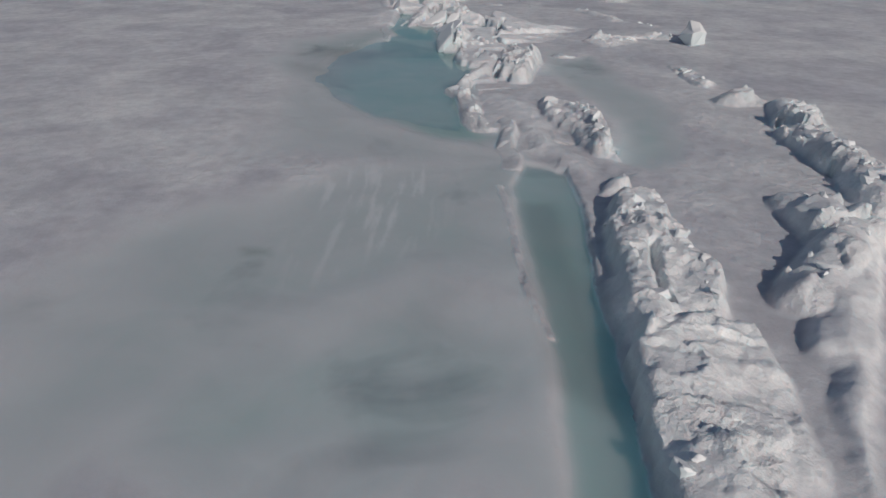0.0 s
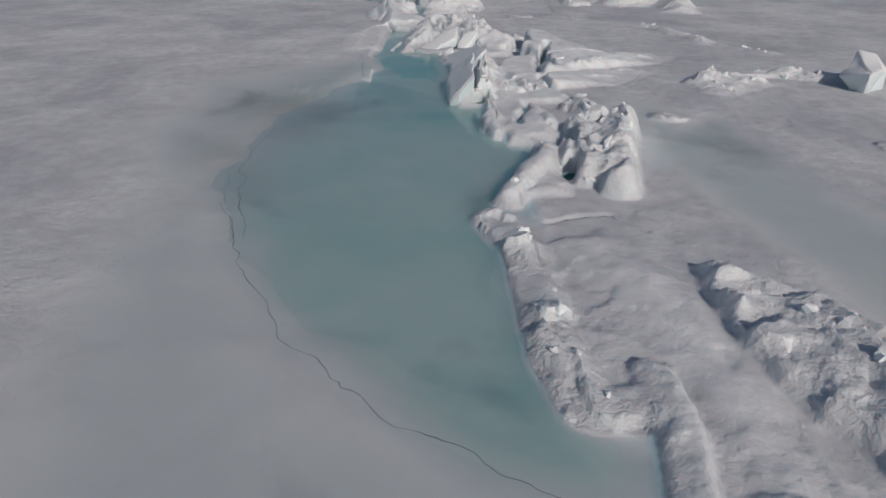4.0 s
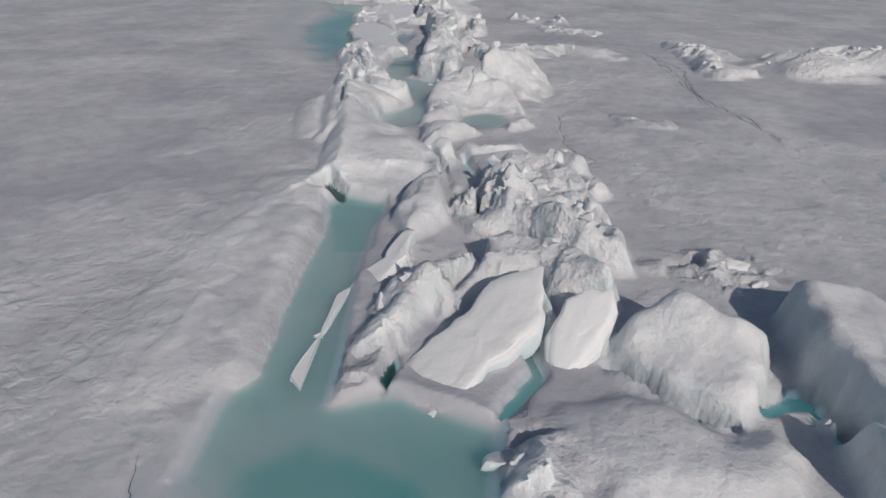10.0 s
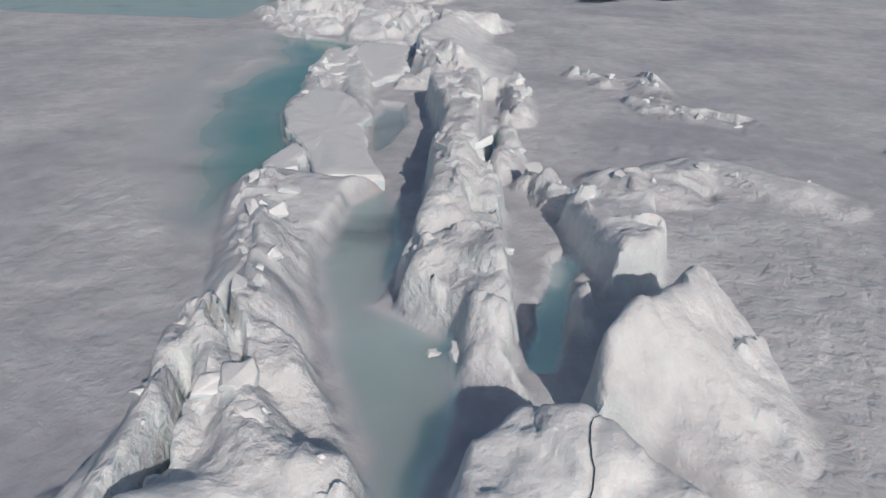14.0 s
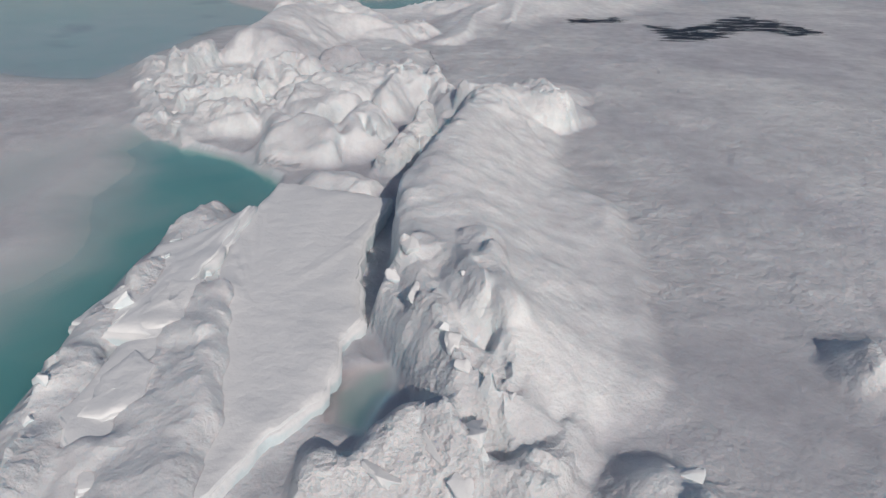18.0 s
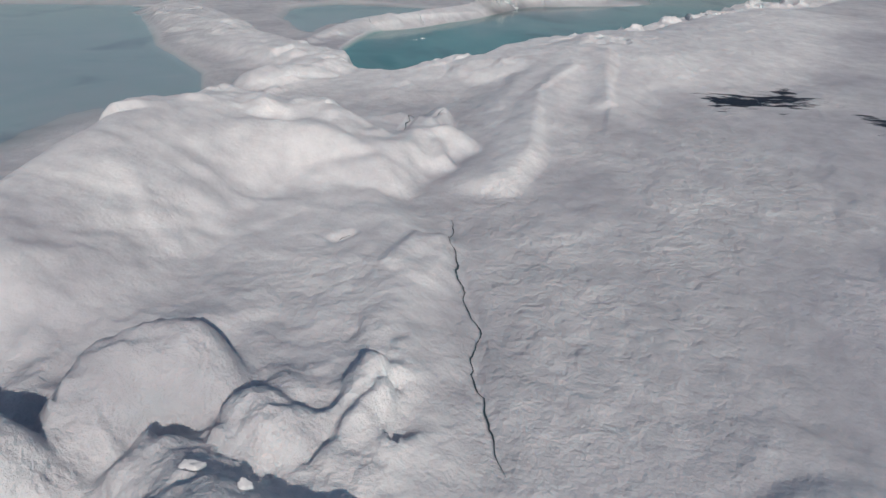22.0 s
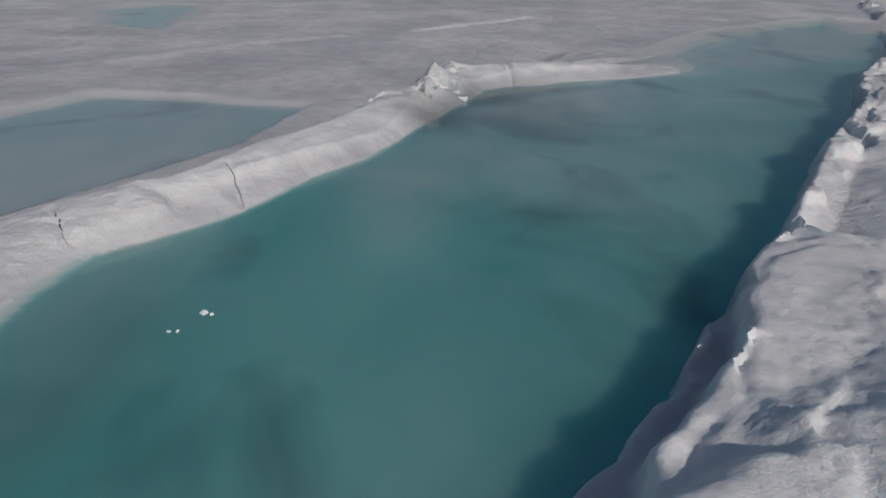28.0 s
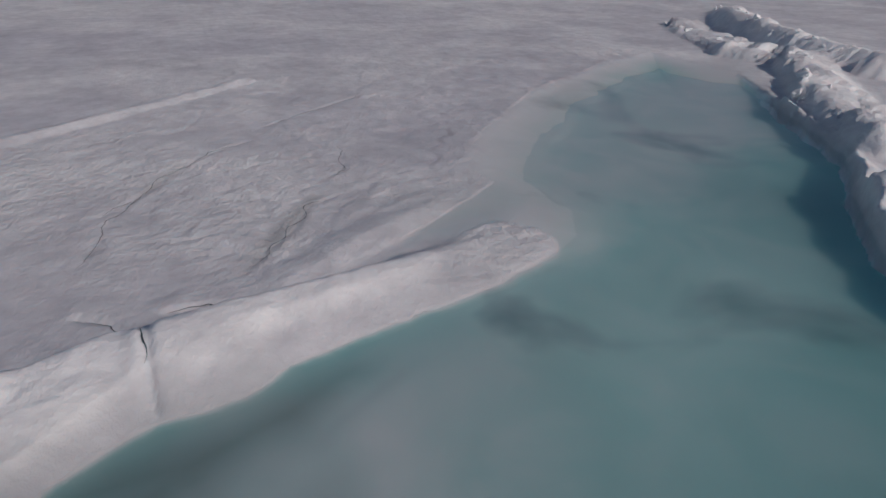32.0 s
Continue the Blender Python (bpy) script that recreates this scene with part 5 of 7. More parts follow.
ridge([(-4.13, 59.96, 0.80), (-4.09, 58.59, 0.72), (-3.95, 57.30, 0.66), (-3.86, 56.04, 0.58), (-3.82, 55.19, 0.50)], 0.1, 0.4, 0.06, 0.3, 1.5)
trench([(-4.01, 59.67), (-4.06, 58.67), (-3.98, 57.73), (-3.82, 57.01), (-3.73, 56.64)], 0.07, 0.35)
trench([(-3.66, 57.11), (-3.36, 56.74), (-3.07, 56.10)], 0.05, 0.2)
hole([(-4.41, 63.84), (-4.28, 63.84), (-4.22, 63.56), (-4.32, 63.55)])
ridge([(-3.11, 59.14, 0.60), (-2.63, 59.15, 0.78), (-2.32, 59.11, 0.72)], 0.3, 0.3, 0.3, 0.3, 2.0)
# slabs and the tall wall
plate([(-5.0, 65.6, 0.15), (-4.5, 66.4, 0.50), (-3.3, 66.5, 0.62), (-2.6, 66.5, 0.50), (-2.7, 66.0, 0.40), (-3.3, 65.0, 0.30), (-4.8, 65.0, 0.25)], 0.12, 0.03)
ridge([(0.3, 71.1, 0.40), (0.4, 71.9, 0.50), (0.4, 74.2, 0.60), (-0.0, 74.9, 0.50)], 0.4, 0.4, 0.3, 0.35, 1.35)
ridge([(3.5, 75.4, 0.22), (3.4, 76.4, 0.25)], 0.5, 0.5, 0.25, 0.4, 1.35)
ridge([(4.2, 73.4, 0.26), (4.3, 72.0, 0.26), (5.5, 72.3, 0.22)], 0.5, 0.6, 0.25, 0.45, 1.35)
ridge([(1.8, 67.0, 0.40), (2.1, 66.7, 0.50), (2.4, 66.6, 0.40), (3.0, 66.7, 0.40)], 0.5, 0.7, 0.25, 0.5, 1.35)
plate([(-5.9, 73.2, 0.05), (-5.6, 74.0, 0.25), (-6.1, 79.2, 0.25), (-5.2, 80.6, 0.30), (-4.1, 75.7, 0.30), (-4.5, 73.7, 0.30), (-3.6, 71.3, 0.30), (-4.8, 72.2, 0.25)], 0.12, 0.02)
slab([(-5.60, 76.72, 0.40), (-5.56, 77.12, 0.44), (-5.31, 77.81, 0.47), (-5.00, 77.74, 0.44), (-4.90, 76.95, 0.42), (-4.92, 76.54, 0.40)], 0.06, 0.02)
slab([(-6.25, 76.94, 0.10), (-6.02, 77.57, 0.30), (-6.10, 78.89, 0.42), (-5.67, 79.04, 0.45), (-5.30, 79.61, 0.42), (-4.95, 80.04, 0.40), (-4.87, 79.64, 0.42), (-4.99, 78.10, 0.44), (-5.42, 77.89, 0.46), (-5.61, 77.15, 0.42), (-5.69, 76.80, 0.30)], 0.06, 0.03)
slab([(-6.27, 76.59, 0.12), (-5.76, 76.45, 0.30), (-5.49, 76.09, 0.35), (-5.32, 75.26, 0.30), (-5.54, 75.14, 0.20), (-5.68, 74.82, 0.05), (-6.09, 75.43, 0.03), (-6.11, 76.30, 0.08)], 0.06, 0.03)
slab([(-5.40, 76.00, 0.42), (-5.13, 76.36, 0.45), (-4.79, 76.13, 0.42), (-4.67, 75.48, 0.40), (-4.97, 75.22, 0.36), (-5.28, 75.21, 0.32)], 0.06, 0.02)
hump([(-5.30, 75.05, 0.30), (-4.99, 75.19, 0.42), (-4.65, 75.25, 0.48), (-4.05, 75.00, 0.42), (-3.77, 74.51, 0.36), (-4.96, 74.41, 0.30)], 0.1, 0.08, 0.4)
slab([(-4.9, 81.2, 0.40), (-2.9, 80.8, 0.40), (-3.1, 79.2, 0.36), (-2.9, 77.2, 0.30), (-3.0, 75.9, 0.26), (-3.4, 75.2, 0.25), (-3.8, 74.5, 0.40), (-4.8, 74.5, 0.40), (-5.4, 75.3, 0.35), (-5.4, 76.4, 0.35), (-4.7, 76.7, 0.38), (-5.0, 78.9, 0.37), (-5.0, 80.0, 0.37)], 0.1, 0.02)
slab([(-6.3, 77.0, 0.03), (-6.0, 78.7, 0.45), (-5.1, 79.1, 0.50), (-5.0, 80.0, 0.40), (-5.0, 77.8, 0.50), (-5.5, 76.7, 0.42)], 0.08, 0.05)
slab([(-5.6, 76.7, 0.36), (-5.3, 77.7, 0.50), (-4.9, 77.7, 0.52), (-4.7, 76.7, 0.45)], 0.06, 0.03)
slab([(-6.3, 76.5, 0.10), (-5.8, 76.5, 0.25), (-5.4, 76.4, 0.35), (-5.3, 75.7, 0.35), (-5.7, 75.4, 0.15), (-5.7, 74.8, 0.10), (-6.0, 75.3, 0.10)], 0.1, 0.1)
crack([(-5.0, 79.0), (-4.5, 78.2), (-3.8, 77.6)], 0.05, 0.04)
ridge([(-2.6, 81.7, 0.70), (-2.4, 82.7, 0.90)], 0.3, 0.25, 0.2, 0.3, 2.2)
ridge([(-0.7, 86.2, 1.00), (0.2, 85.7, 1.00)], 0.6, 0.5, 0.25, 0.4, 2.2)
hump([(-2.10, 62.70, 0.65), (-2.04, 63.27, 0.82), (-1.85, 63.81, 1.00), (-1.76, 64.56, 1.12), (-1.80, 66.69, 1.12), (-1.56, 69.10, 1.12), (-2.09, 73.11, 1.00), (-0.55, 73.75, 1.00), (-0.72, 69.16, 1.12), (-0.80, 66.35, 1.15), (-0.50, 65.46, 1.02), (-0.62, 64.41, 0.85), (-0.54, 63.56, 0.60), (-0.58, 62.88, 0.50)], 0.09, 0.26, 0.42)
ridge([(-1.57, 63.69, 1.10), (-1.53, 64.44, 1.20), (-1.35, 65.67, 1.25), (-1.16, 67.44, 1.22)], 0.3, 0.35, 0.16, 0.35, 2.0)
hump([(-0.64, 67.31, 0.50), (-0.31, 69.19, 0.72), (0.05, 69.48, 0.72), (0.17, 68.12, 0.50), (-0.04, 67.18, 0.40), (-0.52, 66.79, 0.42)], 0.08, 0.22, 0.3)
trench([(-0.28, 70.75), (-0.48, 68.93), (-0.58, 67.90)], 0.1, 0.5)
ridge([(0.07, 66.68, 0.50), (0.42, 66.59, 0.56), (0.45, 65.98, 0.50), (1.00, 65.45, 0.46)], 0.25, 0.3, 0.28, 0.3, 1.8)
ridge([(-0.27, 73.72, 0.75), (0.39, 73.78, 0.75), (0.42, 71.32, 0.50)], 0.3, 0.3, 0.25, 0.3, 1.8)
hole([(-1.17, 64.53), (-0.96, 64.47), (-0.68, 64.42), (-0.81, 64.16), (-1.09, 64.35)])
plate([(-4.53, 66.36, 0.42), (-2.88, 66.52, 0.46), (-2.55, 65.96, 0.42), (-3.08, 65.23, 0.40), (-3.31, 64.32, 0.40), (-3.29, 63.45, 0.40), (-3.23, 62.89, 0.38), (-3.93, 62.88, 0.36), (-4.27, 63.96, 0.38), (-4.60, 65.08, 0.38), (-4.72, 65.76, 0.40)], 0.08, 0.02)
ridge([(-4.26, 63.33, 0.42), (-4.29, 64.03, 0.46), (-4.43, 64.76, 0.46), (-4.65, 65.42, 0.46), (-4.76, 66.27, 0.42)], 0.35, 0.12, 0.25, 0.25, 1.8)
slab([(-5.72, 71.31, 0.35), (-5.35, 73.89, 0.38), (-4.39, 73.06, 0.38), (-3.35, 71.07, 0.35), (-3.49, 69.96, 0.33), (-3.09, 67.88, 0.33), (-2.67, 66.63, 0.38), (-3.95, 66.53, 0.38), (-4.44, 68.04, 0.36), (-4.82, 68.76, 0.35), (-5.32, 69.79, 0.35)], 0.1, 0.02)
slab([(-5.27, 67.63, 0.30), (-4.80, 68.63, 0.38), (-4.43, 68.02, 0.40), (-4.40, 67.03, 0.40), (-4.77, 66.66, 0.30)], 0.08, 0.02)
hump([(-5.31, 77.67, 0.40), (-4.58, 77.81, 0.58), (-3.92, 75.35, 0.52), (-3.49, 71.30, 0.35), (-4.20, 72.71, 0.36), (-4.83, 74.70, 0.38)], 0.08, 0.06, 0.3)
ridge([(-5.78, 72.94, 0.25), (-5.51, 74.60, 0.32), (-5.82, 76.59, 0.32), (-5.83, 80.44, 0.32)], 0.3, 0.3, 0.22, 0.3, 1.6)
frozen([(-2.77, 55.67), (-2.99, 56.75), (-2.78, 57.76), (-2.41, 58.38), (-2.08, 58.80), (-2.24, 59.90), (-2.78, 61.27), (-3.41, 63.65), (-3.24, 65.87), (-2.59, 67.03), (-2.13, 64.03), (-2.41, 62.52), (-1.23, 61.67), (-1.23, 60.89), (-1.52, 59.58), (-1.73, 58.74), (-1.63, 57.79), (-1.76, 56.78), (-2.15, 56.31), (-2.28, 55.70)], 0.42, 0.25, 0.05)
frozen([(-0.7, 56.7), (-0.6, 57.1), (-0.2, 57.4), (0.2, 57.5), (0.6, 57.3), (0.7, 56.9), (0.6, 56.5), (0.3, 56.2), (-0.1, 55.9), (-0.5, 56.0), (-0.6, 56.2)], 0.46, 0.2, 0.2)
hump([(-2.85, 80.06, 1.00), (-2.45, 77.87, 1.05), (-2.10, 77.45, 1.05), (-1.81, 76.50, 1.05), (-1.36, 76.36, 0.95), (-1.64, 75.94, 0.90), (-1.53, 75.54, 0.70), (-0.94, 75.69, 0.60), (-0.68, 75.48, 0.32), (-0.01, 75.62, 0.22), (0.57, 76.33, 0.20), (0.85, 78.65, 0.25), (0.89, 81.10, 0.30), (0.42, 81.84, 0.25), (0.25, 83.40, 0.25), (0.40, 85.11, 0.32), (0.26, 86.60, 0.55), (-0.40, 86.50, 0.95), (-1.38, 86.28, 1.10), (-2.08, 83.07, 1.15), (-2.49, 81.13, 1.10)], 0.12, 0.0)
hump([(-2.73, 78.88, 1.02), (-2.68, 79.32, 1.10), (-2.48, 80.70, 1.12), (-1.92, 82.73, 1.05), (-1.45, 84.41, 0.92), (-0.98, 84.81, 1.08), (-0.40, 84.56, 0.80), (0.12, 83.12, 0.30), (0.50, 81.81, 0.25), (0.62, 79.99, 0.22), (0.17, 78.68, 0.22), (-1.47, 78.15, 0.70), (-2.33, 77.88, 0.95), (-2.59, 78.25, 0.98)], 0.12, 0.0)
hump([(-2.78, 77.95, 0.60), (-2.54, 77.89, 0.72), (-2.37, 77.20, 0.66), (-2.06, 76.82, 0.62), (-1.80, 76.51, 0.62), (-1.74, 76.30, 0.42), (-2.04, 76.48, 0.42), (-2.30, 76.77, 0.42), (-2.57, 77.45, 0.50)], 0.07, 0.22, 0.3)
ridge([(-1.43, 78.15, 1.10), (-1.39, 77.31, 1.15), (-1.24, 76.56, 1.10)], 0.2, 0.3, 0.12, 0.3, 1.8)
frozen([(-2.79, 76.55), (-2.43, 76.67), (-2.43, 76.11), (-2.64, 75.60), (-2.94, 75.67), (-2.96, 76.17)], 0.55, 0.2, 0.06)
slot([(-3.11, 82.70), (-3.12, 80.80), (-2.98, 79.36), (-2.95, 78.37), (-2.73, 77.56), (-2.51, 76.88)], 0.3, 0.06)
slot([(-2.64, 83.16), (-2.85, 81.86), (-3.04, 80.85), (-3.10, 79.86), (-3.00, 79.09), (-2.94, 78.57)], 0.3, 0.06)
hump([(-3.12, 74.60, 0.30), (-3.05, 75.23, 0.38), (-2.62, 75.21, 0.42), (-2.54, 75.40, 0.58), (-2.29, 75.51, 0.62), (-1.78, 75.62, 0.62), (-1.53, 75.20, 0.55), (-1.29, 75.04, 0.52), (-0.75, 75.37, 0.36), (-0.67, 74.91, 0.30), (-0.85, 74.61, 0.30)], 0.1, 0.36, 0.38)
hole([(-1.98, 76.36), (-1.79, 76.34), (-1.83, 76.18), (-1.96, 76.21)])
ridge([(-2.31, 77.71, 0.98), (-2.07, 77.07, 0.90), (-1.87, 76.48, 0.85), (-1.58, 75.89, 0.74)], 0.3, 0.35, 0.3, 0.3, 2.0)
ridge([(-2.50, 77.52, 0.62), (-2.18, 76.76, 0.58), (-1.86, 76.35, 0.52)], 0.22, 0.25, 0.3, 0.25, 2.0)
ridge([(-1.52, 75.83, 0.66), (-1.10, 75.68, 0.60), (-0.80, 75.44, 0.42)], 0.3, 0.4, 0.25, 0.3, 1.8)
hump([(-2.70, 84.30, 1.15), (-2.39, 84.51, 1.15), (-2.23, 84.14, 1.08), (-2.27, 83.70, 0.98), (-2.34, 83.32, 0.88), (-2.57, 83.17, 0.80), (-2.61, 82.91, 0.70), (-2.77, 82.61, 0.60), (-2.98, 82.44, 0.48), (-3.21, 82.41, 0.45), (-3.40, 82.56, 0.50), (-3.29, 82.74, 0.62), (-3.07, 82.99, 0.85), (-2.89, 83.44, 1.00), (-2.81, 83.85, 1.10)], 0.07, 0.34, 0.3)
hump([(-2.60, 83.18, 0.75), (-2.30, 83.23, 0.80), (-2.12, 83.25, 0.70), (-2.28, 82.92, 0.60), (-2.44, 82.78, 0.52), (-2.57, 82.89, 0.60)], 0.07, 0.2, 0.25)
hump([(-2.26, 82.66, 0.60), (-2.03, 82.75, 0.65), (-1.80, 82.70, 0.60), (-1.89, 82.49, 0.50), (-2.16, 82.48, 0.42)], 0.07, 0.16, 0.25)
frozen([(-2.18, 85.32), (-1.92, 85.05), (-1.93, 84.50), (-2.02, 84.10), (-2.32, 83.86), (-2.28, 84.40), (-2.20, 84.90)], 0.5, 0.1, 0.4)
# hummocks at the bend
plate([(-10.6, 86.9, 0.10), (-11.7, 91.6, 0.45), (-9.6, 95.5, 0.70), (-5.0, 97.4, 0.50), (-3.1, 94.0, 0.16), (-2.7, 90.4, 0.22), (-3.1, 87.0, 0.50), (-3.7, 83.7, 0.50), (-4.2, 82.6, 0.45), (-4.8, 82.4, 0.20), (-5.8, 82.7, 0.10), (-6.3, 83.3, 0.10), (-6.4, 84.2, 0.10), (-7.7, 84.4, 0.06), (-9.0, 85.4, 0.06)], 0.3, 0.05)
rubble([(-10.0, 86.2), (-12.0, 92.1), (-11.5, 94.0), (-9.2, 90.8), (-5.3, 91.2), (-2.9, 91.0), (-3.5, 88.0), (-5.5, 86.6), (-6.5, 85.0), (-7.3, 84.2), (-8.5, 84.8)], 0.9, 0.17)
ridge([(-7.9, 84.5, 0.30), (-9.0, 85.6, 0.30), (-9.8, 87.3, 0.40), (-11.7, 91.3, 0.60)], 0.5, 0.7, 0.3, 0.45, 1.35)
plate([(-6.2, 83.2, 0.15), (-6.0, 83.6, 0.50), (-5.7, 83.8, 0.75), (-4.7, 84.1, 0.80), (-4.3, 83.3, 0.70), (-4.4, 82.7, 0.45), (-4.9, 82.5, 0.25), (-5.6, 82.6, 0.15)], 0.2, 0.05)
hump([(-4.48, 84.02, 0.88), (-4.30, 84.77, 0.92), (-3.97, 85.28, 0.95), (-3.34, 84.77, 0.90), (-3.25, 83.93, 0.75), (-3.56, 83.31, 0.60), (-4.07, 83.05, 0.52), (-4.28, 83.40, 0.74)], 0.3, 0.0)
hump([(-5.81, 83.57, 0.70), (-6.39, 85.00, 0.74), (-5.85, 84.94, 0.88), (-5.25, 84.14, 0.86), (-4.52, 83.90, 0.86), (-5.20, 83.91, 0.84)], 0.25, 0.0)
hump([(-5.67, 83.66, 0.78), (-5.21, 83.95, 0.88), (-4.50, 83.82, 0.85), (-4.25, 83.27, 0.78), (-4.21, 82.79, 0.62), (-4.40, 82.60, 0.50), (-4.91, 82.57, 0.38), (-5.27, 82.57, 0.32), (-5.80, 82.84, 0.30), (-5.89, 83.24, 0.48), (-5.77, 83.47, 0.64)], 0.08, 0.04, 0.3)
hump([(-5.81, 82.82, 0.22), (-5.24, 82.57, 0.22), (-4.84, 82.58, 0.25), (-4.79, 82.49, 0.15), (-4.96, 82.38, 0.12), (-5.44, 82.52, 0.12), (-5.93, 82.80, 0.12)], 0.06, 0.3, 0.22)
hump([(-7.60, 84.51, 0.35), (-7.01, 84.40, 0.48), (-6.24, 84.35, 0.55), (-6.46, 85.10, 0.68), (-6.65, 85.59, 0.72), (-7.51, 85.70, 0.70), (-7.74, 85.46, 0.65), (-8.42, 85.30, 0.50)], 0.07, 0.1, 0.3)
hump([(-8.80, 86.22, 0.50), (-8.11, 85.83, 0.52), (-7.84, 86.22, 0.68), (-6.73, 86.44, 0.80), (-6.96, 87.06, 0.78), (-8.15, 87.45, 0.75), (-8.57, 87.05, 0.62), (-9.11, 86.65, 0.50)], 0.07, 0.24, 0.3)
hump([(-9.45, 88.31, 0.75), (-8.93, 88.15, 0.85), (-8.14, 87.28, 0.68), (-8.60, 87.38, 0.55)], 0.05, 0.0)
hump([(-5.77, 84.79, 0.90), (-5.74, 85.72, 1.02), (-5.52, 86.32, 1.08), (-5.03, 85.99, 1.05), (-4.46, 85.32, 0.98), (-4.04, 85.27, 0.95), (-4.06, 84.83, 0.90), (-4.46, 84.66, 0.90), (-4.83, 84.15, 0.88), (-5.32, 84.16, 0.84)], 0.1, 0.12, 0.4)
hump([(-10.39, 89.41, 0.75), (-11.00, 90.88, 0.85), (-10.33, 90.99, 0.90), (-10.50, 92.13, 0.90), (-9.91, 92.26, 0.95), (-9.44, 90.89, 0.90), (-9.57, 89.88, 0.85), (-9.64, 88.93, 0.78)], 0.06, 0.3, 0.3)
plate([(-4.7, 81.5, 0.35), (-4.5, 81.9, 0.45), (-3.8, 82.0, 0.60), (-3.1, 81.4, 0.55), (-3.3, 80.9, 0.50), (-3.8, 80.8, 0.42), (-4.7, 81.1, 0.38)], 0.18, 0.06)
ridge([(-2.0, 86.5, 0.80), (-1.4, 86.9, 0.75), (-1.1, 85.9, 0.80)], 0.5, 0.6, 0.1, 0.5, 1.35)
ridge([(0.3, 86.2, 0.60), (0.1, 87.7, 0.75), (-0.5, 87.7, 0.60)], 0.9, 0.9, 0.05, 0.5, 1.35)
ridge([(-4.9, 89.6, 0.70), (-3.9, 88.7, 0.80), (-3.2, 88.5, 0.80), (-2.5, 88.5, 0.70)], 0.4, 0.5, 0.25, 0.4, 1.35)
ridge([(-8.6, 92.0, 1.30), (-8.4, 95.8, 1.60), (-7.6, 97.8, 1.40), (-6.2, 98.3, 1.20), (-5.0, 97.4, 0.90)], 1.0, 1.8, 0.06, 0.6, 1.4)
ridge([(-8.7, 96.1, 1.50), (-7.7, 98.1, 1.40), (-6.9, 97.6, 1.30), (-5.9, 98.2, 1.20), (-5.1, 97.5, 0.90)], 0.5, 0.5, 0.2, 0.5, 1.35)
ridge([(-7.1, 89.1, 0.90), (-6.8, 89.5, 1.00), (-6.1, 89.3, 0.95)], 0.4, 0.5, 0.15, 0.5, 1.35)
ridge([(-5.8, 90.4, 0.80), (-5.4, 90.8, 0.85)], 0.35, 0.4, 0.1, 0.4, 1.35)
ridge([(-5.1, 87.5, 0.80), (-4.7, 88.1, 0.90), (-4.5, 88.4, 0.90)], 0.7, 1.4, 0.05, 0.5, 1.35)
ridge([(-4.5, 88.2, 0.80), (-4.3, 88.3, 0.90), (-3.9, 88.1, 0.80), (-3.8, 88.3, 0.85), (-3.4, 88.5, 0.80)], 0.3, 0.4, 0.15, 0.4, 1.35)
ridge([(-4.4, 90.2, 0.70), (-4.2, 90.1, 0.65)], 0.3, 0.3, 0.1, 0.4, 1.35)
ridge([(-4.5, 96.4, 0.70), (-4.0, 98.2, 0.70), (-3.4, 98.7, 0.60)], 0.8, 0.5, 0.1, 0.5, 1.35)
ridge([(0.6, 88.2, 0.40), (0.5, 89.0, 0.40), (0.3, 89.4, 0.35)], 0.6, 0.9, 0.08, 0.5, 1.35)
crack([(-3.1, 95.3), (-3.0, 94.2), (-2.7, 93.2), (-2.5, 92.4), (-2.5, 91.4), (-2.4, 90.7), (-2.2, 90.1)], 0.06, 0.12)
crack([(-4.6, 93.8), (-4.4, 94.0)], 0.1, 0.3)
crack([(-4.3, 98.2), (-4.3, 98.6), (-4.2, 99.3), (-3.9, 99.7), (-3.7, 100.3)], 0.1, 0.4)
slot([(-2.92, 85.94), (-3.08, 85.07), (-3.18, 84.30), (-3.34, 83.83)], 0.17, 0.3)
trench([(-3.82, 84.15), (-3.73, 83.63)], 0.08, 0.3)
ridge([(-3.52, 88.17, 0.95), (-2.92, 87.53, 0.95), (-2.62, 88.16, 0.90), (-2.15, 87.01, 0.85)], 0.3, 0.4, 0.2, 0.35, 1.8)
ridge([(-3.68, 86.19, 0.90), (-3.50, 87.46, 0.95)], 0.3, 0.4, 0.12, 0.3, 1.6)
ridge([(-1.74, 86.02, 1.00), (-1.37, 85.80, 1.05), (-1.58, 85.38, 0.95)], 0.2, 0.25, 0.2, 0.3, 1.8)
ridge([(-0.25, 87.53, 0.80), (0.25, 87.60, 0.88), (0.16, 86.29, 0.72)], 0.35, 0.6, 0.2, 0.35, 1.8)
trench([(-0.31, 89.01), (-0.18, 88.55)], 0.12, 0.12)
lead([(-3.06, 88.56), (-2.93, 87.91)], 0.1, 0.4)
trench([(-3.98, 88.25), (-3.96, 88.69)], 0.12, 0.4)
trench([(-6.35, 86.99), (-6.00, 86.88), (-5.72, 86.79)], 0.14, 0.4)
trench([(-0.32, 88.54), (-0.33, 87.96)], 0.12, 0.12)
ridge([(-7.00, 87.55, 0.80), (-7.28, 88.26, 0.90), (-7.17, 88.72, 0.95), (-6.82, 88.57, 0.90), (-6.34, 87.97, 0.85)], 0.3, 0.4, 0.14, 0.35, 1.8)
ridge([(-5.84, 87.31, 0.85), (-5.25, 87.28, 0.95), (-4.94, 87.86, 0.95), (-4.63, 88.35, 0.95)], 0.25, 1.2, 0.04, 0.3, 1.6)
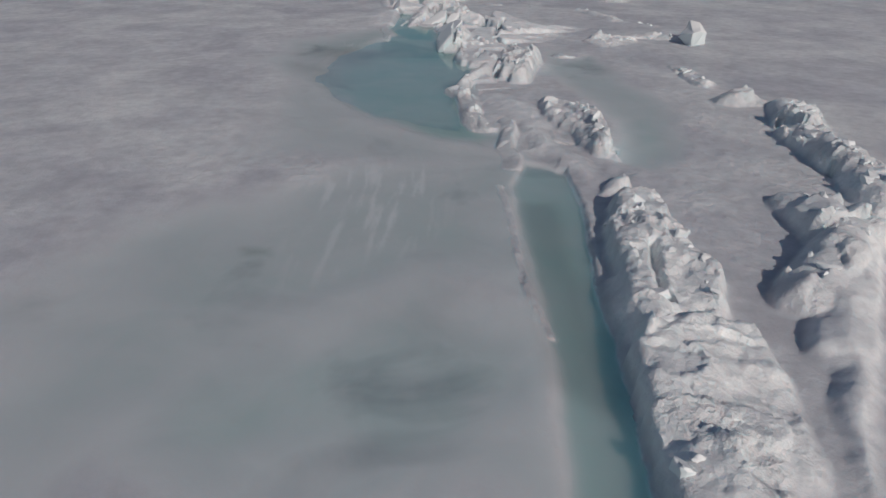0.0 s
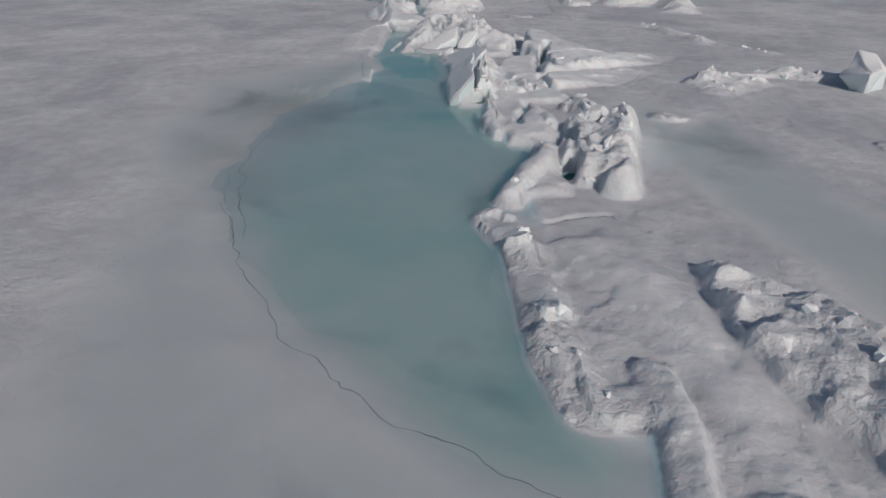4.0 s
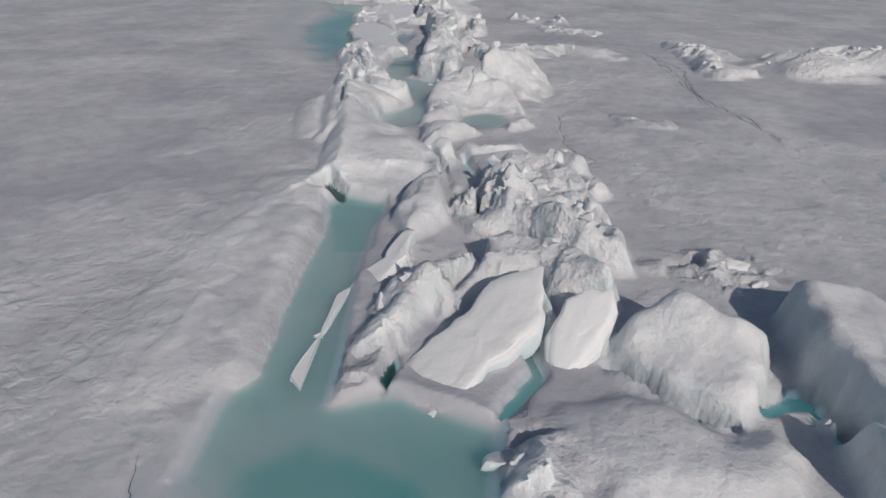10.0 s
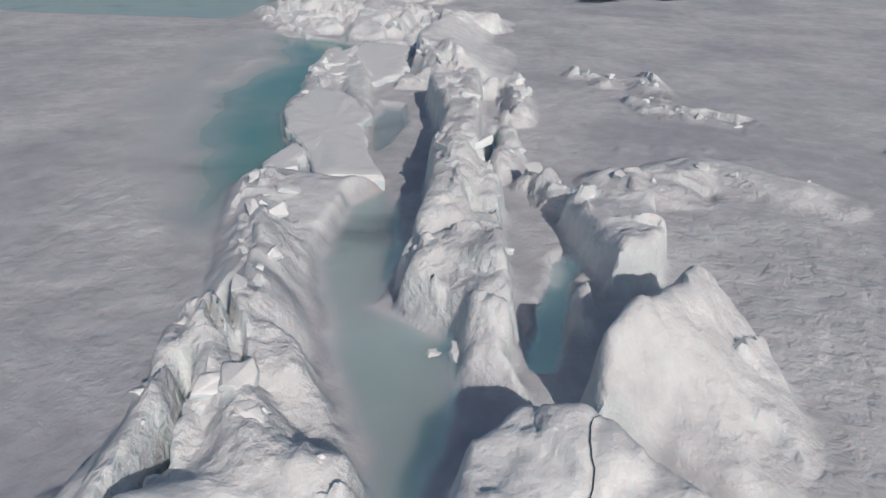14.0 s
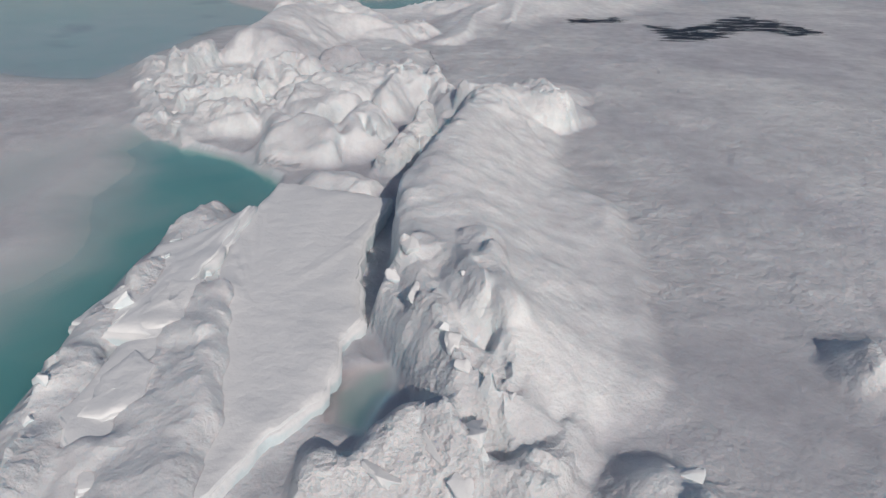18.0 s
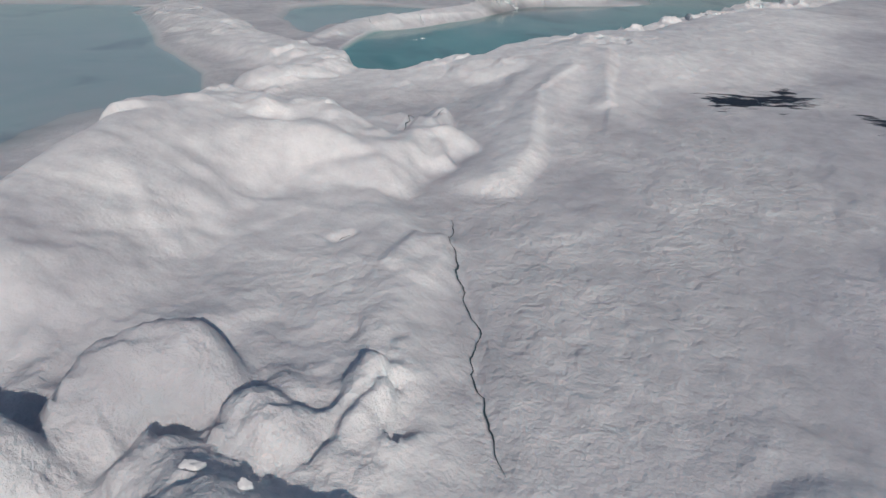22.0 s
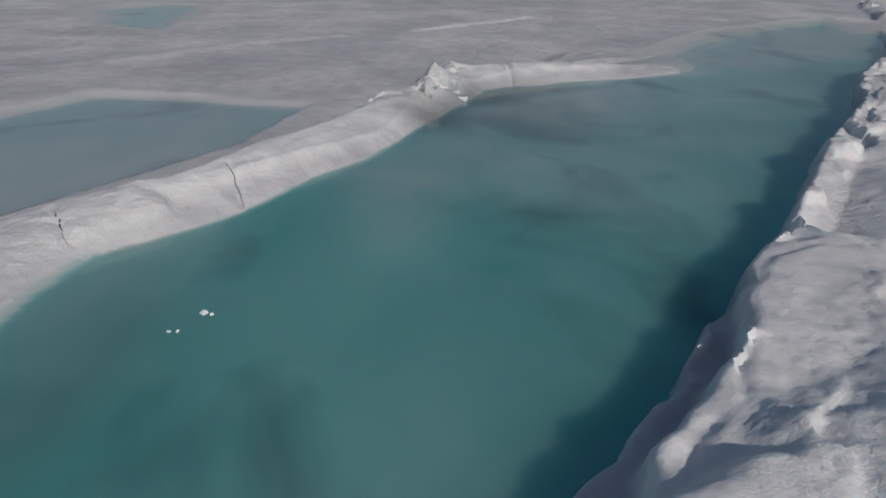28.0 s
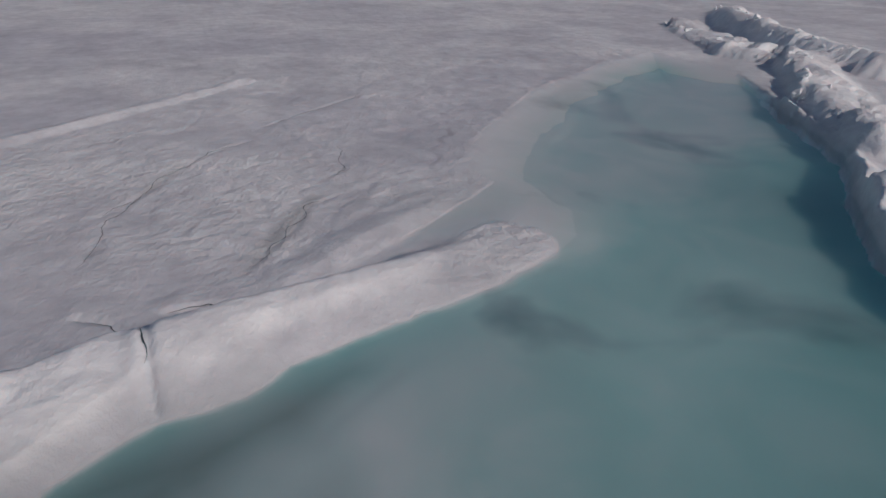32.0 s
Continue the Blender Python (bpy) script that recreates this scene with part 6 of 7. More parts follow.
ridge([(-7.30, 89.35, 0.85), (-7.02, 89.68, 0.95), (-6.12, 89.35, 0.92)], 0.25, 0.4, 0.1, 0.3, 1.6)
ridge([(-3.71, 88.63, 0.85), (-3.24, 88.94, 0.85), (-2.90, 88.21, 0.80), (-2.29, 87.62, 0.70)], 0.3, 0.3, 0.12, 0.3, 1.6)
ridge([(-3.73, 90.46, 0.42), (-3.41, 91.02, 0.46), (-3.52, 91.64, 0.42), (-3.67, 92.65, 0.45), (-3.40, 93.54, 0.34), (-3.20, 94.26, 0.25)], 0.3, 0.3, 0.16, 0.3, 1.6)
trench([(-3.86, 89.88), (-3.71, 90.29), (-3.48, 90.69), (-3.23, 90.87)], 0.07, 0.1)
ridge([(-6.01, 90.09, 0.90), (-5.78, 90.50, 0.98), (-5.36, 90.74, 1.00), (-5.27, 90.87, 0.95)], 0.25, 0.5, 0.1, 0.3, 1.6)
trench([(-6.25, 91.07), (-6.06, 91.00)], 0.14, 0.35)
ridge([(-6.85, 97.83, 1.10), (-6.39, 98.05, 1.25), (-5.81, 97.90, 1.25), (-5.24, 97.63, 1.10), (-4.80, 97.60, 0.85)], 0.3, 0.9, 0.05, 0.35, 1.5)
trench([(-7.80, 99.04), (-6.98, 98.83), (-6.32, 98.57), (-5.68, 98.14)], 0.08, 0.3)
trench([(-8.80, 99.38), (-8.51, 99.55)], 0.2, 0.5)
ridge([(-2.34, 96.64, 0.36), (-1.80, 98.06, 0.42), (-1.56, 100.44, 0.46), (-1.45, 102.65, 0.52), (-0.26, 105.07, 0.65)], 0.9, 0.3, 0.02, 0.5, 1.4)
ridge([(0.37, 102.20, 0.42), (0.51, 104.24, 0.52), (0.87, 106.91, 0.75)], 0.7, 0.3, 0.02, 0.5, 1.4)
ridge([(-3.42, 97.53, 0.45), (-3.79, 98.62, 0.55), (-3.75, 99.59, 0.55), (-3.66, 100.61, 0.50)], 0.5, 0.2, 0.04, 0.5, 1.4)
hump([(-9.01, 92.73, 0.70), (-8.62, 93.98, 1.00), (-8.58, 95.78, 1.20), (-7.23, 96.78, 1.35), (-5.88, 97.05, 1.35), (-4.78, 96.66, 1.15), (-3.99, 97.42, 0.85), (-4.90, 96.16, 0.55), (-6.11, 94.34, 0.45), (-7.12, 93.29, 0.45), (-7.68, 91.92, 0.45)], 0.35, 0.0)
# drifts up to the great pond
ridge([(-7.8, 106.5, 0.40), (-8.3, 107.1, 0.50), (-9.6, 107.6, 0.60), (-12.8, 110.3, 0.65), (-18.9, 118.9, 0.55)], 1.6, 1.4, 0.19, 0.6, 1.5)
ridge([(-9.3, 103.4, 0.60), (-9.0, 103.8, 0.65), (-8.1, 104.4, 0.55), (-7.5, 105.5, 0.50)], 0.5, 0.9, 0.15, 0.5, 1.35)
ridge([(-6.9, 105.4, 0.30), (-5.8, 105.2, 0.35), (-4.6, 106.3, 0.45), (-3.7, 106.9, 0.55), (-2.8, 108.1, 0.55), (-2.0, 109.2, 0.55)], 0.2, 2.5, 0.05, 0.5, 1.6)
ridge([(0.0, 109.8, 0.75), (0.7, 109.5, 0.85), (2.3, 110.8, 0.72), (4.9, 113.6, 0.55), (11.0, 123.9, 0.4)], 1.5, 5.0, 0.04, 0.6, 1.5)
rubble([(-0.1, 109.2), (1.0, 110.8), (2.5, 111.3), (3.8, 110.9), (2.6, 108.6), (1.0, 107.5), (-0.1, 107.4)], 0.6, 0.08)
ridge([(-1.9, 100.9, 0.30), (-1.8, 102.7, 0.42), (-1.6, 104.2, 0.55)], 0.5, 1.4, 0.03, 0.5, 1.35)
ridge([(-1.6, 99.0, 0.22), (-1.6, 100.1, 0.30), (-1.5, 101.8, 0.40), (-1.2, 103.3, 0.50), (0.2, 107.2, 0.85)], 1.6, 0.9, 0.02, 0.5, 1.3)
ridge([(0.3, 101.3, 0.22), (0.5, 102.5, 0.32), (0.8, 104.7, 0.45), (1.0, 107.7, 0.85)], 1.6, 0.9, 0.02, 0.5, 1.3)
ridge([(-5.7, 98.2, 0.80), (-5.2, 98.8, 0.70), (-4.5, 99.3, 0.70)], 0.5, 1.0, 0.06, 0.5, 1.35)
ridge([(-4.6, 106.0, 0.20), (-4.4, 106.1, 0.35), (-4.2, 106.3, 0.40), (-3.7, 106.7, 0.35), (-2.9, 108.1, 0.30)], 0.2, 0.4, 0.2, 0.35, 2.2)
ridge([(-3.7, 105.6, 0.55), (-3.2, 106.0, 0.65), (-2.8, 106.5, 0.70), (-2.3, 107.6, 0.75), (-1.7, 108.2, 0.75)], 0.25, 1.2, 0.06, 0.5, 2)
ridge([(-3.3, 106.3, 0.60), (-3.3, 106.8, 0.60)], 0.2, 0.25, 0.12, 0.3, 1.35)
ridge([(-1.7, 109.4, 0.40), (-1.5, 109.7, 0.50), (-0.9, 110.4, 0.45), (0.5, 112.5, 0.40), (1.6, 113.8, 0.40), (2.8, 114.3, 0.40)], 0.25, 1.2, 0.1, 0.4, 2)
plate([(-1.6, 109.3, 0.45), (-0.6, 111.0, 0.40), (0.8, 112.9, 0.38), (2.6, 114.1, 0.38), (2.4, 111.7, 0.50), (1.5, 110.2, 0.70), (0.5, 109.1, 0.70), (-0.7, 108.8, 0.65)], 0.3, 0.05)
ridge([(-10.7, 110.1, 0.35), (-9.6, 109.2, 0.30), (-8.2, 108.1, 0.30)], 0.25, 0.3, 0.1, 0.4, 1.35)
rubble([(-9.0, 107.5), (-8.4, 107.9), (-7.5, 107.5), (-6.9, 106.5), (-6.8, 105.6), (-7.6, 105.5)], 0.6, 0.14)
ridge([(-26.6, 137.2, 0.25), (-20.0, 129.9, 0.25), (-17.0, 127.9, 0.20)], 0.2, 0.3, 0.03, 0.5, 1.35)
plate([(1.5, 113.9, 0.36), (2.5, 114.1, 0.38), (3.4, 113.9, 0.40), (0.4, 109.6, 0.45), (-1.4, 109.7, 0.45), (-1.2, 109.9, 0.40), (0.0, 111.2, 0.38), (0.7, 112.2, 0.36)], 0.1, 0.05)
ridge([(-1.5, 109.7, 0.40), (-1.1, 110.0, 0.42), (-0.7, 110.6, 0.40), (0.0, 111.4, 0.40), (0.6, 112.2, 0.38), (1.0, 112.8, 0.36)], 0.1, 0.6, 0.1, 0.4, 3)
rubble([(-4.3, 106.7), (-3.7, 107.6), (-2.7, 108.8), (-1.7, 109.9), (-1.5, 109.6), (-2.6, 108.1), (-3.3, 107.1), (-3.6, 106.6)], 0.5, 0.14)
ridge([(-1.2, 110.1, 0.55), (-1.0, 110.2, 0.55)], 0.12, 0.12, 0.08, 0.3, 1.35)
slab([(2.3, 114.4, 0.30), (2.6, 114.7, 0.50), (2.6, 114.2, 0.60), (2.6, 114.1, 0.40)], 0.08, 0.05)
# spit of ice
ridge([(-9.9, 111.2, 0.30), (-9.5, 111.9, 0.38), (-9.3, 113.3, 0.45), (-8.6, 115.2, 0.45), (-7.7, 116.0, 0.45)], 0.3, 0.75, 0.12, 0.5, 1.6)
ridge([(-9.2, 115.1, 0.35), (-8.7, 115.6, 0.42), (-7.7, 116.2, 0.50), (-7.0, 116.8, 0.50), (-6.0, 118.5, 0.50), (-5.1, 119.5, 0.48), (-4.0, 121.6, 0.48), (-2.9, 123.6, 0.45), (-1.9, 125.7, 0.50), (-0.4, 126.5, 0.45), (0.6, 126.5, 0.30)], 0.35, 1.05, 0.05, 0.5, 1.3)
ridge([(-0.02, 126.37, 0.46), (1.31, 126.74, 0.42), (2.20, 126.92, 0.36), (3.03, 127.08, 0.32), (4.00, 127.36, 0.24), (5.07, 127.85, 0.08)], 0.25, 0.85, 0.04, 0.5, 1.3)
ridge([(-3.9, 121.7, 0.50), (-3.3, 122.2, 0.50), (-2.6, 123.5, 0.50), (-1.9, 126.0, 0.48)], 0.4, 0.3, 0.15, 0.3, 1.35)
ridge([(1.54, 127.36, 0.20), (2.15, 127.67, 0.22), (3.47, 128.58, 0.20), (5.55, 129.99, 0.08)], 0.4, 0.35, 0.02, 0.5, 1.35)
crack([(-0.1, 126.6), (-0.1, 125.9), (-0.1, 125.1), (-0.0, 124.6)], 0.06, 0.3)
crack([(0.1, 127.2), (0.5, 127.2), (0.9, 127.1)], 0.07, 0.25)
crack([(-0.9, 127.5), (-0.5, 127.2), (-0.3, 126.7)], 0.06, 0.2)
crack([(-2.6, 124.8), (-2.3, 125.5), (-1.9, 126.0), (-1.7, 126.8)], 0.06, 0.2)
crack([(-3.1, 122.7), (-2.9, 123.2), (-2.4, 123.6)], 0.1, 0.3)
crack([(-8.7, 115.6), (-7.9, 114.5)], 0.07, 0.25)
crack([(-6.4, 117.4), (-6.0, 116.3)], 0.05, 0.2)
trench([(-2.4, 124.0), (-2.1, 124.3), (-1.8, 124.1)], 0.16, 0.4)
rubble([(-3.2, 123.0), (-3.0, 124.9), (-2.0, 126.5), (-1.5, 126.3), (-1.8, 123.7), (-2.4, 123.2), (-2.8, 121.9)], 0.45, 0.22)
ledge([(-4.38, 106.55), (-4.16, 107.16), (-3.60, 107.87), (-2.78, 108.74), (-1.72, 110.01), (-1.33, 110.35), (-1.22, 110.06), (-1.77, 108.96), (-2.26, 108.27), (-2.61, 107.46), (-2.86, 106.90), (-3.05, 106.48)], 0.12)
hump([(-3.63, 106.56, 0.15), (-3.50, 106.67, 0.35), (-3.33, 106.99, 0.45), (-3.16, 107.02, 0.40), (-3.22, 106.73, 0.30), (-3.39, 106.51, 0.20)], 0.06, 0.1, 0.3)
hump([(-2.17, 109.18, 0.12), (-1.80, 109.54, 0.30), (-1.53, 109.75, 0.30), (-1.66, 109.51, 0.20)], 0.05, 0.05, 0.3)
ledge([(-1.54, 110.18), (-0.77, 111.06), (0.08, 111.95), (0.59, 112.86), (0.93, 113.26), (0.80, 112.60), (0.33, 111.73), (-0.39, 110.89), (-1.09, 110.29), (-1.38, 110.00)], 0.1)
hump([(-1.38, 109.63, 0.50), (-0.90, 110.14, 0.50), (-0.26, 110.79, 0.52), (0.23, 111.56, 0.52), (0.84, 112.72, 0.50), (1.58, 113.53, 0.48), (2.44, 113.88, 0.46), (3.37, 113.86, 0.45), (3.15, 111.89, 0.50), (1.08, 109.48, 0.55)], 0.07, 0.0)
# painted shade where the drifts turn away from the sun
shaded([(-8.76, 92.65), (-6.81, 93.33), (-5.08, 93.38), (-3.87, 94.57), (-3.02, 94.67), (-3.08, 92.03), (-3.48, 89.73), (-6.34, 89.43)], 0.75)
shaded([(-7.55, 102.69), (-5.92, 103.15), (-4.13, 101.75), (-4.10, 100.50), (-4.83, 99.18), (-5.68, 99.09), (-7.10, 100.16)], 0.6)
crack([(1.08, 127.82), (1.48, 128.38), (2.02, 128.99), (2.42, 129.79), (2.95, 130.12)], 0.05, 0.06)
crack([(-0.76, 130.68), (-0.11, 131.47), (0.46, 132.60), (1.28, 133.46), (2.05, 134.01)], 0.05, 0.06)
crack([(2.59, 135.00), (4.07, 136.11), (5.63, 137.18)], 0.04, 0.06)
crack([(-0.97, 128.91), (-0.66, 130.29), (-0.25, 131.39)], 0.04, 0.05)
crack([(3.81, 132.90), (3.53, 131.46), (2.97, 131.01)], 0.04, 0.05)
silty([(1.08, 127.82), (1.74, 128.47), (2.37, 129.55), (2.92, 130.42), (2.49, 130.30), (1.81, 129.30), (1.25, 128.47)], 0.5, 0.25)
silty([(-0.12, 131.33), (0.66, 132.58), (0.59, 133.15), (-0.16, 131.78)], 0.35, 0.2)
# bank at the far end
ridge([(2.0, 114.6, 0.35), (2.7, 115.4, 0.35), (3.7, 116.6, 0.40), (4.6, 117.8, 0.35), (6.0, 119.6, 0.35), (7.8, 121.8, 0.40), (9.7, 124.6, 0.35), (12.0, 126.6, 0.45), (15.8, 132.4, 0.40)], 0.3, 0.6, 0.16, 0.45, 2.2)
plate([(10.0, 124.8, 0.35), (12.3, 126.7, 0.40), (15.4, 127.5, 0.45), (1.9, 114.1, 0.40), (1.6, 114.1, 0.40), (2.6, 115.2, 0.40), (4.3, 117.3, 0.35), (6.9, 120.6, 0.40)], 0.3, 0.1)
rubble([(11.2, 125.6), (14.2, 126.3), (7.5, 119.6), (5.0, 117.1), (4.7, 117.5), (7.0, 120.6)], 0.8, 0.2)
ridge([(14.7, 128.2, 0.55), (15.5, 129.4, 0.55), (17.4, 132.0, 0.60), (21.3, 136.2, 0.60), (20.7, 138.3, 0.55), (22.4, 141.8, 0.40), (24.8, 146.2, 0.30)], 0.5, 1.2, 0.3, 0.6, 2.2)
ridge([(22.5, 133.7, 0.80), (23.6, 137.8, 0.90), (26.2, 143.7, 1.00), (30.9, 148.9, 0.60)], 0.6, 1.5, 0.2, 0.7, 1.35)
ridge([(10.8, 125.8, 0.25), (12.6, 127.1, 0.25), (13.9, 128.7, 0.25), (15.0, 130.8, 0.25), (16.2, 133.6, 0.20)], 0.2, 0.5, 0.12, 0.35, 1.35)
# snow plain away from the ridge
ridge([(14.9, 59.1, 0.80), (15.6, 63.2, 0.90), (12.1, 65.6, 0.60)], 0.8, 1.0, 0.3, 0.6, 1.35)
ridge([(9.3, 39.5, 0.35), (9.9, 39.3, 0.40), (10.3, 39.1, 0.35)], 0.4, 0.6, 0.25, 0.4, 1.35)
ridge([(11.0, 64.5, 0.40), (11.7, 62.8, 0.80), (13.8, 64.3, 0.80), (15.9, 63.7, 0.90), (16.2, 62.3, 0.80)], 0.7, 0.9, 0.35, 0.5, 1.35)
ridge([(8.5, 62.5, 0.50), (8.9, 69.0, 0.30)], 0.4, 0.5, 0.25, 0.4, 1.35)
crack([(7.2, 67.4), (6.8, 60.3), (7.1, 58.0), (7.2, 56.4)], 0.1, 0.06)
crack([(7.3, 66.8), (7.1, 61.6), (6.8, 59.4), (7.4, 57.6), (7.2, 55.2)], 0.1, 0.06)
crack([(-4.1, 44.7), (-4.0, 43.8), (-3.9, 43.0), (-3.8, 42.5), (-3.7, 41.9), (-3.5, 41.3), (-3.6, 41.0), (-3.6, 40.4)], 0.05, 0.12)
ridge([(9.6, 62.9, 0.40), (8.8, 63.7, 0.40), (9.7, 68.1, 0.40), (8.6, 67.8, 0.30)], 0.4, 0.5, 0.25, 0.4, 1.35)
ridge([(4.8, 56.6, 0.30), (4.0, 56.9, 0.20), (3.9, 57.5, 0.15)], 0.3, 0.3, 0.15, 0.3, 1.35)
ridge([(11.6, 63.0, 0.60), (12.9, 62.6, 0.70)], 0.6, 0.9, 0.2, 0.5, 1.35)
ridge([(10.0, 65.9, 0.30), (9.8, 67.6, 0.40), (8.6, 67.5, 0.40)], 0.4, 0.5, 0.2, 0.4, 1.35)
crack([(7.3, 66.0), (7.6, 63.6), (6.9, 61.0), (6.7, 59.4), (6.8, 58.3)], 0.1, 0.06)
ridge([(8.4, 63.2, 0.50), (9.3, 63.2, 0.50)], 0.4, 0.6, 0.2, 0.4, 1.35)
crack([(2.1, 57.7), (2.0, 56.0), (1.9, 55.0), (2.1, 54.4), (2.4, 53.8), (2.0, 53.4)], 0.04, 0.05)
crack([(-4.2, 26.6), (-4.6, 27.6), (-4.9, 28.4), (-5.2, 29.5), (-5.5, 30.8), (-5.5, 32.1), (-5.4, 33.9)], 0.05, 0.05)
crack([(-5.8, 30.2), (-4.8, 27.3), (-3.9, 25.1), (-2.9, 23.5), (-1.9, 22.2), (-1.2, 21.6), (-0.2, 21.0), (0.7, 20.4), (1.6, 19.8)], 0.05, 0.05)
ridge([(-2.9, 135.6, 0.25), (-1.3, 136.7, 0.25), (0.6, 138.2, 0.22), (2.8, 140.0, 0.22)], 0.25, 0.3, 0.04, 0.5, 1.35)
ridge([(-16.3, 127.6, 0.20), (-13.2, 128.8, 0.20), (-9.7, 132.3, 0.25), (-6.1, 134.2, 0.22)], 0.2, 0.25, 0.03, 0.5, 1.35)
# ---- end of plan ----

# finish the sheet: ripples on dry snow, blue in dug and steep ice, depth under the ponds
# snow has drifted over the ridge, deepest round the bend; the open cracks cut through it
smoothed = snowed(Z, 2)
bend = smooth(82.5, 84.5, Y) * smooth(112, 108, Y)
drifts = bend * smooth(89.5, 92, Y)
Z = np.where(Z < -0.02, Z, 0.75 * Z + 0.25 * smoothed) * (1 - 0.7 * drifts) + 0.7 * drifts * smoothed
Z += (0.12 + 0.05 * bend) * CRAG * smooth(0.1, 0.35, Z) * (np.abs(fractal(X / 0.8, Y / 0.9, 3)) - 0.2)
CRAG *= (1 - 0.35 * bend - 0.35 * drifts) * (1 - 0.6 * smooth(105, 107, Y) * smooth(122, 118, Y) * smooth(-5, -4, X))
# wind and thaw have cut the drifts into thin shelves
layers = fractal(X / 1.2 + 11, Y / 0.9, 4)
shelves = sum(smooth(level, level + 0.05, layers) for level in (-0.27, -0.12, 0.02, 0.16, 0.3))
Z += smooth(0.22, 0.5, Z) * (0.045 * bend * smooth(94, 90, Y) + 0.025 * CRAG) * (shelves - 2.5 - 4 * layers)
Z += smooth(0.2, 0.5, Z) * ((0.01 + 0.03 * CRAG) * fractal(X / 0.6 + 3, Y / 1.1, 4) + (0.006 + 0.022 * CRAG) * (1 - np.abs(3 * fractal(X / 1.0, Y / 1.6 + 5, 4))))
for points, width, depth in CRACKS:
    cut(points, width, 0.3 * depth, 0.1, 0.0, 0.0)
# nothing but water lies within the long banks of these two
for name, points in WATERS:
    if name in ("great_pond", "channel"):
        part = near_rows(points, 1.0)
        open_water = smooth(-0.06, 0.14, inside_distance(points, X[part], Y[part]) + 0.14 * fractal(X[part] / 0.9, Y[part] / 0.9, 3)) * (TONE[part] > 0.3)
        if name == "great_pond":
            open_water = open_water * np.maximum(smooth(0.02, 0.12, DEEP[part]), smooth(110.5, 109, Y[part]))
        else:
            open_water = open_water * smooth(2.0, 2.5, X[part]) * smooth(18.5, 17, Y[part])
        Z[part] += (np.minimum(Z[part], -0.06) - Z[part]) * open_water
        CRAG[part] *= 1 - open_water
SPAN = np.gradient(across)[None, :]
Z += CALM * (smooth(0.1, 0.055, SPAN) * (0.012 * fractal(X / 0.5, Y / 0.8, 3) + 0.012 * smooth(0.0, 0.3, fractal(X / 1.0 + 5, Y / 1.5, 4) - 0.1)) + smooth(0.16, 0.07, SPAN) * 0.02 * smooth(0.0, 0.09, fractal(X / 2.0, Y / 2.9, 4) - 0.15))
Z = np.where((TONE > 0.02) & (Z < 0), -(0.035 + DEEP) * smooth(0, -0.05, Z), Z)
step_x = np.gradient(Z, axis=1) / np.maximum(np.gradient(X, axis=1), 1e-6)
step_y = np.gradient(Z, axis=0) / np.maximum(np.gradient(Y, axis=0), 1e-6)
STEEP = np.hypot(step_x, step_y)
BLUE = np.clip(0.45 * DUG * smooth(0.3, -0.1, Z) + 0.16 * smooth(1.3, 3.5, STEEP) * (Z > 0.0), 0, 1)
SEA *= smooth(0.08, 0.0, Z)
# snow is whiter with height, except where the painted shade greys it
WHITER = smooth(0.12, 0.36, Z) * (1 - SHADED)
MELT = np.maximum(MELT, TONE * smooth(0.015, -0.03, Z))
MELT = np.clip(np.maximum(MELT, 0.6 * DUG * smooth(0.0, -0.3, Z)), 0, 1)


def sheet(name, x, y, z, mat, **values):
    rows, cols = z.shape
    me = bpy.data.meshes.new(name)
    me.vertices.add(rows * cols)
    me.vertices.foreach_set("co", np.stack([x, y, z], -1).astype(np.float32).ravel())
    i = (np.arange(rows - 1)[:, None] * cols + np.arange(cols - 1)).ravel()
    quads = np.stack([i, i + 1, i + cols + 1, i + cols], 1).astype(np.int32)
    me.loops.add(quads.size)
    me.loops.foreach_set("vertex_index", quads.ravel())
    me.polygons.add(len(quads))
    me.polygons.foreach_set("loop_start", np.arange(0, quads.size, 4, dtype=np.int32))
    for key, value in values.items():
        me.attributes.new(key, 'FLOAT', 'POINT').data.foreach_set("value", value.astype(np.float32).ravel())
    me.update(calc_edges=True)
    me.validate()
    me.shade_smooth()
    me.set_sharp_from_angle(angle=radians(62))
    me.materials.append(mat)
    return new(name, me)


ground = tagged(sheet("ground", X, Y, Z, SNOW, melt=MELT, blue=BLUE, bare=BARE, whiter=WHITER, crag=CRAG, milk=MILK, sea=SEA, silt=SILT, frost=FROST), "wind-packed snow and sea ice with a broken pressure ridge", "ice", kind="structure")


def water(name, points):
    """A level sheet that runs a little under the shore."""
    cx, cy = sum(p[0] for p in points) / len(points), sum(p[1] for p in points) / len(points)
    bm = bmesh.new()
    n = len(points)
    area = sum(points[i - 1][0] * points[i][1] - points[i][0] * points[i - 1][1] for i in range(n))
    turn = 1 if area > 0 else -1
    out = []
    for i in range(n):
        a, b, c = Vector(points[i - 1]), Vector(points[i]), Vector(points[(i + 1) % n])
        e = ((b - a).normalized() + (c - b).normalized()).normalized()
        out.append(bm.verts.new((b.x + 0.5 * turn * e.y, b.y - 0.5 * turn * e.x, 0.0)))
    face = bm.faces.new(out)
    face.normal_update()
    if face.normal.z < 0:
        face.normal_flip()
    bmesh.ops.triangulate(bm, faces=[face])
    me = bpy.data.meshes.new(name)
    bm.to_mesh(me)
    bm.free()
    me.materials.append(WATER)
    return tagged(new(name, me), "still blue-green melt water over ice", "water", kind="structure")


for name, points in WATERS:
    water("water_" + name, [q[:2] for q in points])

